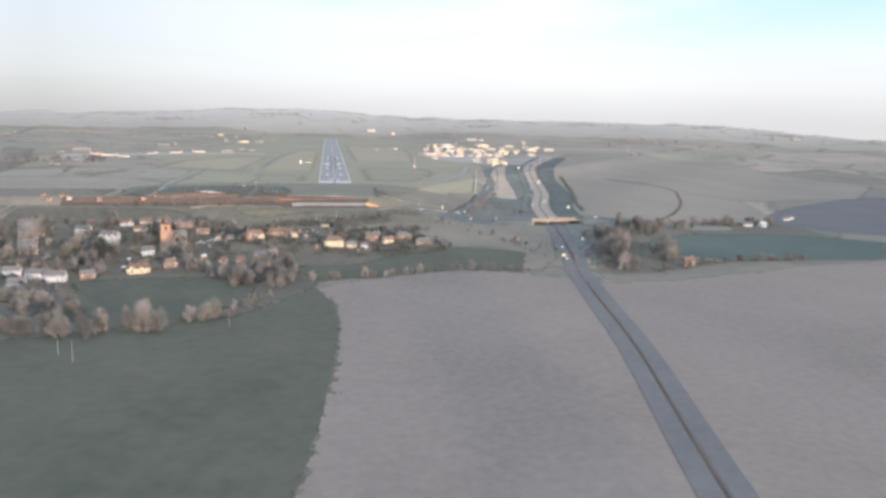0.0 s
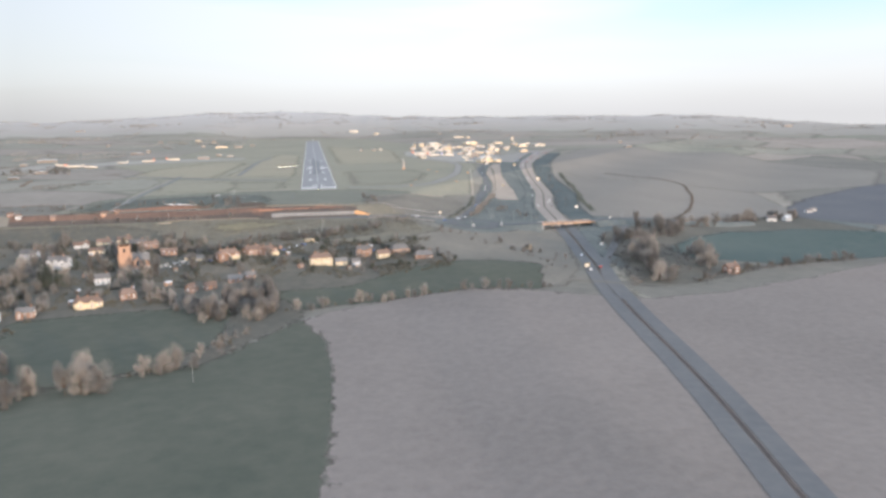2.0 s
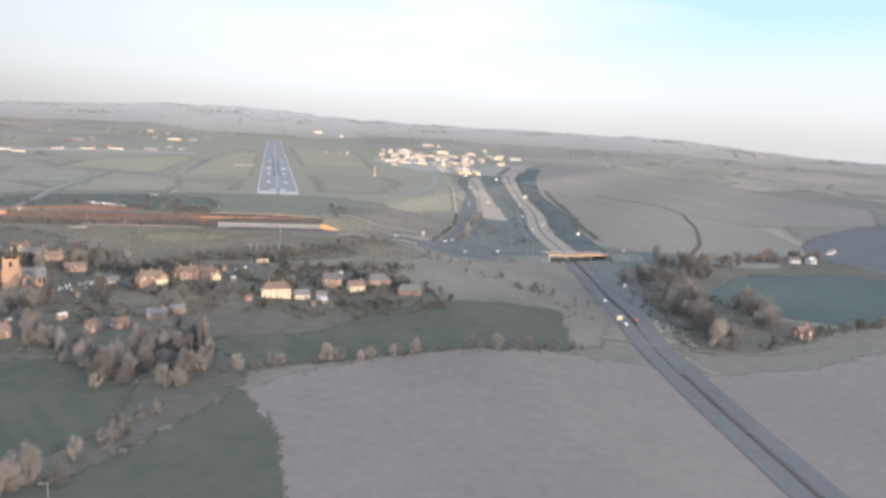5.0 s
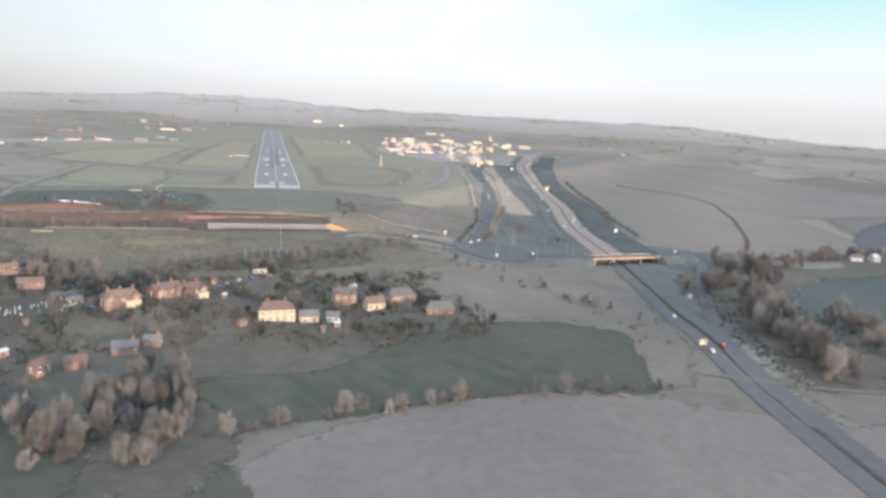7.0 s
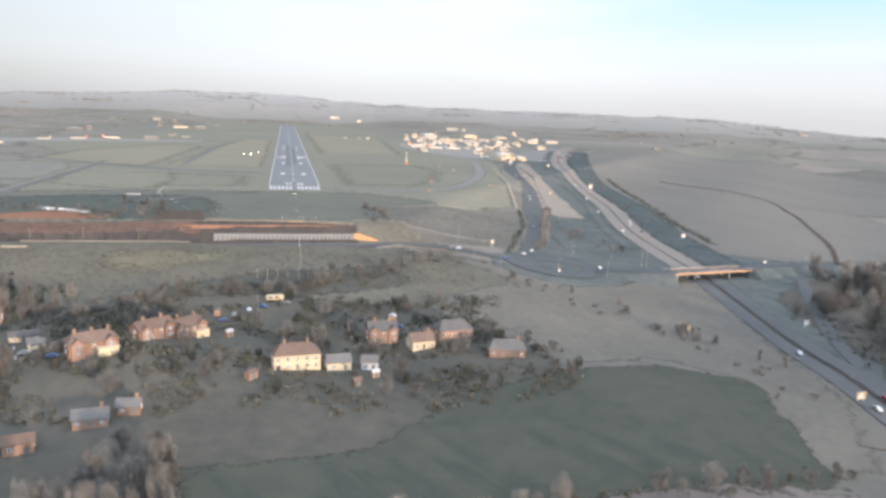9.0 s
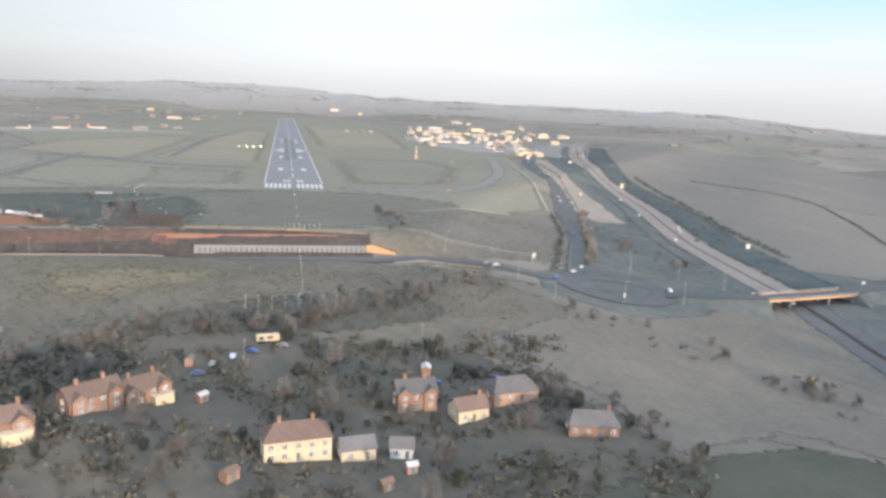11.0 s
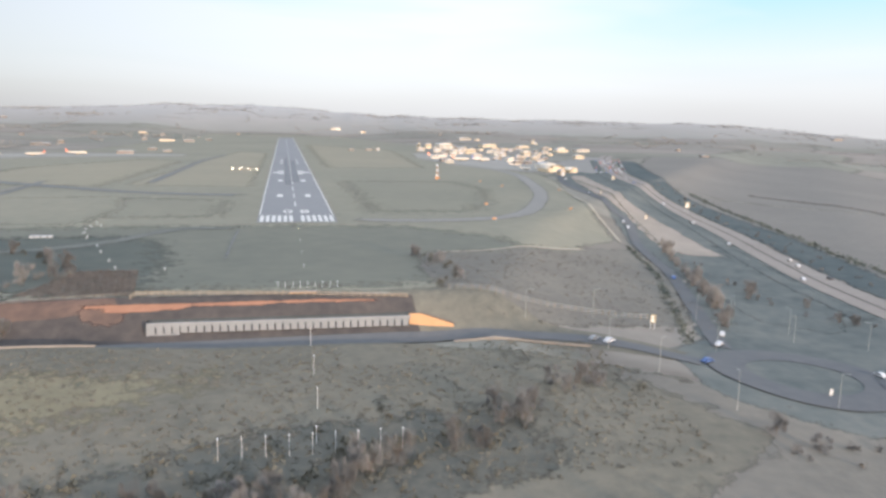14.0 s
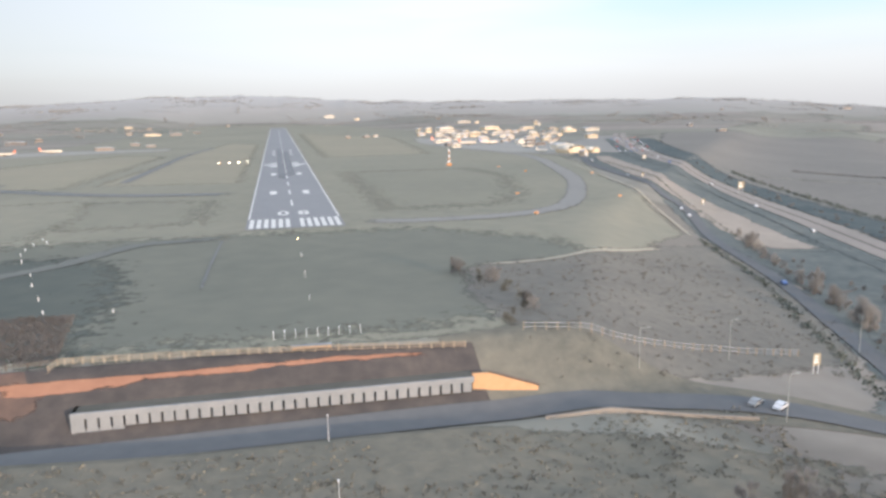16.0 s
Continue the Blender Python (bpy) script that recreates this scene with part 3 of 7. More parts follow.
def curve_points(pts, step):
    """Points along a smooth line through pts."""
    p = [Vector((*a, 0)) if len(a) == 2 else Vector(a) for a in pts]
    p = [2 * p[0] - p[1]] + p + [2 * p[-1] - p[-2]]
    out = []
    for i in range(1, len(p) - 2):
        k = max(1, round((p[i + 1] - p[i]).length / step))
        for j in range(k):
            t = j / k
            out.append(0.5 * (2 * p[i] + (p[i + 1] - p[i - 1]) * t + (2 * p[i - 1] - 5 * p[i] + 4 * p[i + 1] - p[i + 2]) * t * t + (3 * p[i] - p[i - 1] - 3 * p[i + 1] + p[i + 2]) * t ** 3))
    return out + [p[-2]]


def ribbon(name, pts, width, mat, label="", lift=0.4, step=8.0, offset=0.0, category="road", parent=None, worn=False, inner=None):
    """A strip that follows a line over the land; width may differ along it; worn: its edges are lost in the grass."""
    LAYER[0] += 1
    lift = 0.1 + 0.004 * LAYER[0]
    line = curve_points(pts, step)
    bm = bmesh.new()
    rows = []
    for i, p in enumerate(line):
        d = (line[min(i + 1, len(line) - 1)] - line[max(i - 1, 0)]).normalized()
        side = Vector((d.y, -d.x, 0))
        w = width if not isinstance(width, tuple) else width[0] + (width[1] - width[0]) * i / (len(line) - 1)
        row = []
        for k in range(7):
            q = p + side * ((offset if inner is None else inner + w / 2) + w * (k / 6 - 0.5))
            row.append(bm.verts.new((q.x, q.y, surf(q.x, q.y) + lift)))
        rows.append(row)
    for a, b in zip(rows, rows[1:]):
        for k in range(6):
            bm.faces.new((a[k], a[k + 1], b[k + 1], b[k]))
    bm.normal_update()
    for f in bm.faces:
        if f.normal.z < 0:
            f.normal_flip()
    ob = finish(name, bm, soft(mat) if worn else mat, parent, smooth=True)
    if worn:
        at = ob.data.attributes.new("fade", "FLOAT", "POINT")
        for k in range(len(at.data)):
            end = min(k // 7, len(rows) - 1 - k // 7)
            at.data[k].value = min((0.0, 0.55, 0.9, 1.0, 0.9, 0.55, 0.0)[k % 7], 0.35 * end)
    return tagged(ob, label, category if not parent else "", kind="structure" if not parent else "")


# fields
draped("field_vale", [(-1450, -1150), (-10, -1150), (210, -580), (225, -480), (236, -300), (205, -255), (110, -250), (-100, -216), (-330, -207), (-430, -120), (-530, 420), (-700, 900), (-1450, 1000)], M["vale"], "dull brown-green winter pastures beyond the village", fade=40)
draped("field_valley", [(250, -250), (190, -500), (215, -545), (330, -520), (600, -500), (1450, -330), (1450, 1000), (1150, 850), (1000, 500), (720, 140), (600, -110), (440, -200)], M["vale"], "dull brown pastures of the valley side", fade=50)
draped("field_valley_floor", [(236, -300), (250, -230), (290, -170), (312, -120), (345, -140), (420, -180), (540, -125), (620, -120), (650, -210), (570, -290), (430, -310), (300, -430), (226, -480), (214, -420)], M["verge"], "dark rough ground of the valley floor", fade=14)
draped("field_road_corridor", [(352, 520), (275, 290), (240, 113), (200, -16), (182, -94), (205, -200), (262, -200), (276, -100), (296, -42), (326, 62), (350, 190), (370, 300), (424, 475)], M["verge"], "dull rough ground between the roads", fade=4)
draped("field_road_margin", [(-480, -110), (-258, -110), (-258, -178), (-215, -184), (-215, -214), (-480, -214)], M["vale"], "dull rough ground beside the new road", fade=6)
draped("field_airfield", [(-270, -188), (30, -188), (60, -182), (120, -100), (165, -45), (200, -10), (216, 60), (233, 150), (280, 310), (300, 420), (250, 700), (330, 1500), (200, 2300), (-260, 2300), (-340, 1000), (-420, 640), (-300, 400), (-232, 180), (-232, -120), (-270, -178)], M["airfield"], "mown winter grass of the airfield", fade=10)
draped("field_dry_strip", [(-152, 240), (-26, 225), (-26, 900), (-90, 1000), (-122, 700)], M["airfield_dry"], "dry yellowish grass beside the runway", fade=22)
draped("field_dry_left", [(-320, 240), (-140, 210), (-120, 640), (-208, 700), (-310, 480)], M["airfield_dry"], "dry yellowish grass beyond the taxiway", fade=45)
draped("field_dry_right", [(28, 500), (190, 520), (230, 1100), (28, 1500)], M["airfield_dry"], "dry yellowish grass beside the runway", fade=40)
draped("field_lush_left", [(-120, 0), (-26, 8), (-26, 140), (-112, 160), (-200, 130)], M["airfield_dark"], "darker green grass beside the runway", fade=45)
draped("field_dry_near", [(-230, 140), (-113, 165), (-99, 73), (-105, -18), (-160, -14), (-215, 20)], M["airfield"], "thin pale grass beside the old taxiway", fade=25)
# grass before the threshold, darker than the rest of the airfield
draped("field_damp", [(-268, -196), (-268, -60), (-215, -18), (-110, 4), (-24, 4), (66, 0), (118, -52), (130, -98), (66, -180), (34, -194)], M["threshold_grass"], "dark green grass before the runway threshold", fade=40)
# darker patch that stands for light falloff, put into the grass colour
draped("field_wet_corner", [(-260, -196), (-250, -70), (-150, -36), (-84, -30), (-48, -60), (-36, -120), (-40, -196)], M["falloff_grass"], "green grass at the airfield corner, darkened for light falloff", fade=40)
draped("field_lush_right", [(26, 24), (130, 30), (165, 95), (195, 220), (180, 330), (26, 330)], M["airfield_dark"], "darker green grass inside the taxiway loop", fade=50)
draped("field_rough", [(44, -184), (92, -206), (150, -190), (188, -100), (204, -24), (162, -44), (93, -96), (55, -100), (42, -140)], M["rough"], "rough brown grass between the road and the airfield", fade=8)
draped("field_hillside", [(-340, -209), (-60, -209), (30, -209), (60, -222), (112, -256), (112, -290), (66, -332), (-20, -315), (-67, -318), (-100, -341), (-155, -308), (-200, -310), (-340, -300)], M["scrub"], "rough tussocky hillside pasture below the new road", fade=5)
# sun and shade on the hillside, laid on as coloured patches
draped("field_hillside_dark", [(-340, -220), (-190, -218), (-140, -250), (-128, -285), (-165, -318), (-340, -310)], M["scrub_shade"], "tussocky hillside pasture with shade put into its colour", fade=30)
draped("field_hillside_warm", [(-122, -224), (-60, -218), (-14, -224), (-4, -246), (-44, -276), (-84, -292), (-118, -272)], M["scrub_lit"], "yellowish hillside pasture patch coloured as lit by low sun", fade=38)
draped("field_hillside_foot", [(-170, -326), (-112, -326), (-70, -292), (-20, -264), (50, -258), (66, -300), (-20, -320), (-67, -335), (-100, -356), (-170, -345)], M["scrub_shade"], "scrub along the hillside foot, coloured dark for shade", fade=14)
draped("field_scrub_lower", [(60, -222), (112, -256), (150, -281), (185, -271), (228, -258), (228, -310), (194, -440), (164, -494), (132, -494), (160, -420), (140, -394), (90, -410), (90, -368), (56, -318), (104, -290)], M["rough"], "rough scrubby ground between the village and the dual carriageway", fade=8)
draped("field_junction", [(112, -222), (135, -205), (160, -150), (186, -104), (216, -140), (232, -150), (262, -196), (252, -262), (205, -258), (178, -284), (140, -292), (104, -266)], M["verge"], "dark rough verge round the road junction", fade=5)
draped("field_village", [(-420, -285), (-330, -285), (-200, -298), (-155, -293), (-100, -329), (-67, -302), (-20, -300), (60, -325), (95, -370), (100, -412), (60, -430), (20, -465), (-40, -482), (-92, -492), (-180, -505), (-170, -560), (-190, -606), (-420, -606)], M["garden"], "dark shaded village gardens and lanes", fade=9)
draped("field_gallery_margin", [(28, -184), (56, -178), (92, -205), (122, -225), (110, -236), (60, -214), (30, -204)], M["scrub"], "rough grass beside the gallery mouth")
draped("field_near", [(-420, -596), (-230, -596), (-180, -630), (-66, -592), (-14, -512), (10, -580), (0, -760), (-70, -1130), (-420, -1130)], M["meadow"], "dark green pasture beyond the stream", fade=10)
draped("field_meadow", [(-200, -492), (-92, -478), (-56, -486), (-56, -570), (-88, -610), (-135, -632), (-172, -604)], M["meadow"], "dark green wet meadow beside the village", fade=8)
draped("field_green_strip", [(14, -450), (49, -417), (139, -396), (170, -418), (146, -500), (44, -494), (-24, -510), (-46, -455)], M["meadow"], "narrow dark green pasture below the village", fade=7)
draped("field_stream_bank", [(-420, -580), (-240, -582), (-170, -594), (-135, -620), (-92, -598), (-68, -566), (-64, -488), (-40, -452), (-12, -500), (-14, -526), (-62, -606), (-190, -652), (-420, -648)], M["garden"], "dark rough stream bank under trees", fade=9)
draped("field_lane_margin", [(200, -476), (255, -482), (300, -467), (360, -442), (560, -350), (900, -300), (900, -350), (570, -400), (362, -506), (265, -546), (205, -552)], M["vale"], "rough margin between the lane and the plough", fade=5)
draped("field_ploughed", [(-22, -528), (0, -508), (44, -486), (129, -490), (205, -527), (265, -518), (362, -478), (567, -372), (900, -325), (900, -1150), (-82, -1150), (-40, -950), (-14, -760), (-6, -640), (-8, -580)], M["plough"], "bare ploughed brown field", fade=6)
draped("field_ploughed_damp", [(590, -130), (622, -44), (735, 70), (1000, 250), (1200, 200), (1200, -330), (900, -330), (648, -213)], M["plough_dark"], "dark ploughed field tinted for blue haze", fade=14)
draped("field_crop", [(296, -361), (360, -298), (427, -248), (531, -203), (617, -246), (705, -300), (567, -378), (509, -380), (364, -450), (294, -425)], M["crop"], "green winter crop", fade=9)
draped("field_stubble", [(286, -190), (340, -205), (424, -170), (540, -116), (600, -110), (645, -40), (720, 160), (620, 192), (541, 222), (440, 300), (395, 330), (360, 230), (330, 70), (300, -60)], M["stubble"], "dull brown stubble field above the dual carriageway", fade=10)
draped("field_stubble_far", [(390, 330), (440, 296), (541, 218), (620, 188), (722, 150), (1000, 210), (1250, 500), (1150, 1000), (720, 1000), (520, 640), (420, 440)], M["stubble"], "dull brown stubble slope", fade=20)
draped("field_verge", [(205, -20), (224, -34), (255, -38), (280, 40), (268, -70), (240, -160), (205, -200), (178, -180), (190, -95)], M["verge"], "green verge between the roads", fade=5)
draped("field_thicket_floor", [(208, -504), (238, -390), (256, -298), (300, -262), (357, -244), (440, -182), (538, -114), (604, -116), (620, -252), (531, -212), (427, -256), (360, -306), (304, -363), (302, -425), (349, -455), (299, -482), (255, -500)], M["garden"], "dark brown thicket floor beside the slip road", fade=10)
draped("red_earth_mound", [(-230, -180), (-192, -160), (-160, -142), (-132, -146), (-104, -172), (-120, -182), (-160, -185), (-230, -189)], M["red_earth"], "bare red earth bank of the new road works", fade=7, category="bank")
# the cutting's shade is put into the slope's dark colour
draped("cutting_slope", [(-300, -187.5), (-120, -186), (-64, -184.5), (0, -185), (36, -187.5), (37, -203), (-300, -204)], M["cutting"], "scrubby slope of the road cutting, coloured dark for shade", category="bank")
draped("cutting_crest", [(-300, -188.5), (-120, -188), (-90, -186.8), (-62, -185), (-60, -190), (-78, -192.5), (-120, -194), (-300, -194)], M["earth_slope"], "reddish-brown bare earth along the crest of the cutting", category="bank")
draped("red_earth_slip", [(-76, -187.6), (-60, -186.8), (-55, -191.5), (-58, -196.0), (-65, -198.5), (-71, -195.5), (-74, -191.5)], M["earth_slope"], "slipped reddish earth on the cutting side", fade=3.0, category="bank")
draped("red_earth_bank", [(-74, -189.0), (-62, -188.0), (-44, -188.4), (0, -187.6), (34, -189.4), (35, -191.0), (0, -189.8), (-44, -191.2), (-58, -191.6), (-70, -191.0)], M["red_earth"], "bare red earth bank above the covered road", fade=0.5, category="bank")

# ---- runway ----
ribbon("runway_shoulder", [(0, -14), (0, 700), (0, 2046)], 54, M["old_taxiway"], "paved runway shoulder beside the grass", 0.42, 40, category="runway shoulder", worn=True)
runway = ribbon("runway", [(0, -2), (0, 600), (0, 1300), (0, 2040)], 46, M["runway"], "dark grey asphalt runway with white markings", 0.5, 40, category="runway")
RZ = 0.13 + 0.004 * LAYER[0]


def flat_part(name, parent, mat, x, y, sx, sy, z=None):
    bm = bmesh.new()
    box(bm, 0, 0, 0, sx, sy, 0.02)
    o = part(name, bm, mat, parent)
    o.location = (x, y, RZ if z is None else z)
    return o


key = flat_part("threshold_stripe", runway, M["paint"], -20.6, 15, 2.0, 29)
for i in range(1, 12):
    again(key, pose(-20.6 + 3.42 * i + (3.5 if i > 5 else 0), 15, RZ), runway)
for s in (-1, 1):
    for y in range(30, 2040, 201):
        flat_part("edge_line", runway, M["paint"], s * 22.4, y + 100, 0.8, 200)
for y0 in (155, 305, 605, 680):
    for s in (-1, 1):
        flat_part("touchdown_marking", runway, M["paint"], s * 10.7, y0, 4.2 if y0 < 600 else 3.6, 20)
for s in (-1, 1):
    flat_part("aiming_point", runway, M["paint"], s * 10.6, 403, 6.5, 18)
    flat_part("aiming_point", runway, M["paint"], s * 10.6, 438, 6.5, 18)
    flat_part("aiming_bar", runway, M["paint"], s * 16.5, 420, 7.0, 12)
dash = flat_part("centre_dash", runway, M["paint"], 0, 96, 0.9, 30)
for i in range(1, 30):
    again(dash, pose(0, 96 + 60 * i, RZ), runway)
for x, a, b in ((-3.6, 230, 760), (3.8, 260, 700)):
    ribbon("rubber_streak", [(x, a), (x, 0.5 * (a + b)), (x, b)], 8, M["rubber"], "", 0.5, 30, parent=runway, worn=True)
for text, x in (("0", -5.3), ("8", 5.3)):
    cu = bpy.data.curves.new("digit", "FONT")
    cu.body, cu.size, cu.align_x, cu.extrude, cu.offset = text, 14.0, "CENTER", 0.01, 0.22
    tmp = bpy.data.objects.new("digit_curve", cu)
    me = bpy.data.meshes.new_from_object(tmp)
    bpy.data.objects.remove(tmp)
    me.materials.append(M["paint"])
    o = new("runway_digit", me)
    o.parent, o.location, o.scale = runway, (x, 43, RZ + 0.03), (0.92, 1.6, 1)

# taxiways and apron
LOOP = [(24, 12), (60, 4), (107, 8), (145, 32), (178, 93), (212, 183), (238, 290), (262, 407), (262, 520), (226, 660)]
ribbon("taxiway_loop", LOOP, 18, M["taxiway"], "pale grey asphalt taxiway curving round the grass", 0.5, 10, category="taxiway", worn=True)
ribbon("taxiway_left", [(-26, 156), (-115, 178), (-202, 236), (-330, 330)], 20, M["old_taxiway"], "weathered dark taxiway across the grass", 0.45, 12, category="taxiway", worn=True)
ribbon("taxiway_old", [(-210, -140), (-213, 0), (-211, 174), (-216, 300)], 8, M["old_taxiway"], "disused dark taxiway strip", 0.46, 12, category="taxiway", worn=True)
STUB = [(-20, -22), (-44, -24), (-66, -30), (-80, -56), (-92, -72), (-112, -88), (-150, -100)]
ribbon("taxiway_stub", STUB, 12, M["faint_track"], "faint worn perimeter track", 0.46, 12, category="track", worn=True)
ribbon("taxiway_diagonal", [(-125, 248), (-121, 450), (-116, 654), (-96, 838)], 11, M["old_taxiway"], "narrow dark track across dry grass", 0.5, 14, category="track", worn=True)
TRACK = [(268, 330), (240, 190), (222, 100), (206, 20), (196, -20)]
ribbon("perimeter_track", TRACK, 3, M["track"], "pale gravel perimeter track", 0.55, 8, category="track", worn=True)
ribbon("boundary_track", [(52, -106), (93, -101), (162, -51)], 4, M["track"], "pale track along the airfield boundary", 0.6, 8, category="track", worn=True)
ribbon("worn_track", [(-31, -12), (-32, -70), (-32, -135)], 1.6, M["old_taxiway"], "worn track over the grass", 0.5, 10, category="track", worn=True)
draped("apron", [(225, 640), (215, 720), (205, 800), (230, 1000), (330, 1000), (420, 800), (420, 640), (360, 480), (300, 470), (255, 520)], M["apron"], "broad pale concrete apron before the terminal", 0.4, 10, category="apron")
draped("apron_left", [(-560, 520), (-300, 700), (-150, 760), (-150, 830), (-330, 830), (-600, 680)], M["apron"], "concrete apron with parked airliners", 0.45, 14, category="apron")
draped("car_park", [(380, 440), (440, 560), (600, 900), (560, 930), (420, 720), (350, 480)], M["taxiway"], "asphalt car park full of cars", 0.5, 8, category="car park")

# ---- roads ----
A30 = [(60, -1180), (110, -900), (155, -700), (180, -560), (198, -470), (214, -400), (228, -335), (240, -256), (252, -190), (268, -108), (287, -42), (318, 62), (342, 190), (362, 300), (417, 475), (545, 800), (640, 1000)]
far_a30 = [p for p in A30 if p[1] > -270]
ribbon("verge_right", far_a30[:-1], (42, 50), M["bank"], "dark planted bank beside the dual carriageway", 0.52, 8, 0, "verge", worn=True, inner=7)
for off in (-6.0, 6.0):
    ribbon("road_carriageway", far_a30, 10.4, M["concrete_road"], "pale concrete carriageway of a dual carriageway", 0.6, 8, off)
    ribbon("road_carriageway_near", [p for p in A30 if p[1] < -240], 9.0, M["road"], "grey asphalt carriageway of a dual carriageway", 0.6, 8, off)
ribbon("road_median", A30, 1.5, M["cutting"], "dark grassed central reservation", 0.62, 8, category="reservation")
ribbon("road_slip", [(188, -530), (206, -452), (233, -393), (273, -315), (304, -264)], 7, M["road"], "dark asphalt slip road", 0.58, 8)
ribbon("verge_dark", far_a30[1:-1], 15, M["verge"], "dark planted verge of the dual carriageway", 0.5, 8, -20, "verge", worn=True)
draped("old_road", [(330, 420), (346, 404), (322, 314), (288, 170), (281, 80), (258, -36), (226, -34), (222, -10), (251, 101), (257, 172), (300, 335)], M["worn_road"], "broad worn strip of old pale concrete road", 0.55, 4, category="road")
for k in range(5):
    ribbon("road_hatching", [(262 - 2 * k, 106 - 9 * k), (276 - 2 * k, 102 - 9 * k)], 1.2, M["track"], "faded pale road hatching", 0.62, 4, category="marking")
SERVICE = [(345, 520), (311, 400), (275, 286), (245, 113), (241, 70), (208, -16), (187, -94), (162, -160), (140, -216)]
ribbon("road_service", SERVICE, 6.8, M["road"], "dark asphalt road to the terminal", 0.7, 7)
ribbon("road_bypass", [(-340, -207), (-165, -207), (-60, -206), (40, -205), (66, -209), (90, -216), (120, -236)], 9, M["road"], "new dark asphalt road in a cutting", 0.7, 6)
ribbon("road_lane", [(170, -470), (226, -494), (256, -497), (303, -484), (357, -459), (430, -430), (540, -385)], 4, M["vale"], "dull lane beside the ploughed field", 0.8, 8)
ribbon("road_left", [(-209, -190), (-214, -100), (-219, -23), (-218, 221)], 3.2, M["taxiway"], "pale field road", 0.55, 10)


def causeway(name, pts, width, label):
    """A raised road with sloping earth sides."""
    line = curve_points(pts, 8)
    for w, mat, nm, drop, lift in ((width, M["road"], name, 0.0, 0.0), (width + 4, M["verge"], name + "_bank", 14.0, -0.25)):
        bm, rows = bmesh.new(), []
        for i, p in enumerate(line):
            d = (line[min(i + 1, len(line) - 1)] - line[max(i - 1, 0)]).normalized()
            s = Vector((d.y, -d.x, 0))
            a, b = p + s * w / 2, p - s * w / 2
            row = [bm.verts.new((a.x, a.y, p.z + lift)), bm.verts.new((b.x, b.y, p.z + lift))]
            if drop:
                for q, sg in ((a, 1), (b, -1)):
                    fall = max(0.5, p.z - land(q.x, q.y) + 2)
                    e = q + s * sg * fall * 1.6
                    row.append(bm.verts.new((e.x, e.y, p.z - fall - 1)))
            rows.append(row)
        for r, t in zip(rows, rows[1:]):
            bm.faces.new((r[0], r[1], t[1], t[0]))
            if drop:
                bm.faces.new((r[2], r[0], t[0], t[2]))
                bm.faces.new((r[1], r[3], t[3], t[1]))
        if drop:
            for r in (rows[0], rows[-1]):
                bm.faces.new((r[2], r[0], r[1], r[3]))
        bmesh.ops.recalc_face_normals(bm, faces=bm.faces[:])
        tagged(finish(nm, bm, mat, smooth=True), label if not drop else "grassy earth bank under the raised road", "road" if not drop else "bank", kind="structure")


causeway("road_overbridge_west", [(172, -252, -17.6), (192, -262, -15.8), (214, -268, -14.9)], 10, "asphalt approach road to the overbridge")
causeway("road_overbridge_east", [(270, -254, -16.3), (306, -241, -17.0), (360, -226, -21.0), (420, -205, -29.5), (500, -170, -37)], 9, "asphalt road leading away from the overbridge")

# roundabout
RC = (150, -245)
bm = bmesh.new()
ring = [[bm.verts.new((RC[0] + r * math.cos(a), RC[1] + 0.9 * r * math.sin(a), surf(RC[0] + r * math.cos(a), RC[1] + 0.9 * r * math.sin(a)) + 0.48)) for a in [k * math.tau / 96 for k in range(96)]] for r in (17.5, 20, 22.5, 25, 27.5, 30)]
for a, b in zip(ring, ring[1:]):
    for k in range(96):
        bm.faces.new((a[k], b[k], b[(k + 1) % 96], a[(k + 1) % 96]))
tagged(finish("road_roundabout", bm, M["road"]), "dark asphalt roundabout", "roundabout", kind="structure")
draped("roundabout_island", [(RC[0] + 17.5 * math.cos(k * math.tau / 24), RC[1] + 16 * math.sin(k * math.tau / 24)) for k in range(24)], M["verge"], "grassed roundabout island", 1.2, category="island")

# ---- overbridge ----
bridge = empty("overbridge", Matrix.Identity(4))
tagged(bridge, "concrete road bridge over the dual carriageway, sunlit parapet", "bridge")
BA, BB = Vector((211, -269, -15.2)), Vector((272, -253.5, -16.6))
bd = (BB - BA).normalized()
bs = Vector((bd.y, -bd.x, 0))
ang = math.degrees(math.atan2(bd.y, bd.x))
mid_b, L = (BA + BB) / 2, (BB - BA).length


def along(bm, off, z, sy, sz, mat=0):
    c = mid_b + bs * off
    m = Matrix.Translation((c.x, c.y, c.z + z)) @ bd.to_track_quat("X", "Z").to_matrix().to_4x4() @ Matrix.Diagonal((L, sy, sz, 1))
    bmesh.ops.create_cube(bm, size=1.0, matrix=m)


bm = bmesh.new(); along(bm, 0, -0.5, 10.8, 0.8); part("deck", bm, M["concrete"], bridge)
bm = bmesh.new(); along(bm, 0, 0.04, 8.5, 0.08); part("roadway", bm, M["road"], bridge)
for s in (-1, 1):
    bm = bmesh.new(); along(bm, s * 5.55, -0.25, 0.3, 0.85); part("fascia", bm, M["buff_concrete"], bridge, "concrete edge beam coloured as sunlit")
    bm = bmesh.new(); along(bm, s * 5.4, 1.1, 0.07, 0.07); along(bm, s * 5.4, 0.75, 0.05, 0.05); part("handrail", bm, M["steel"], bridge)
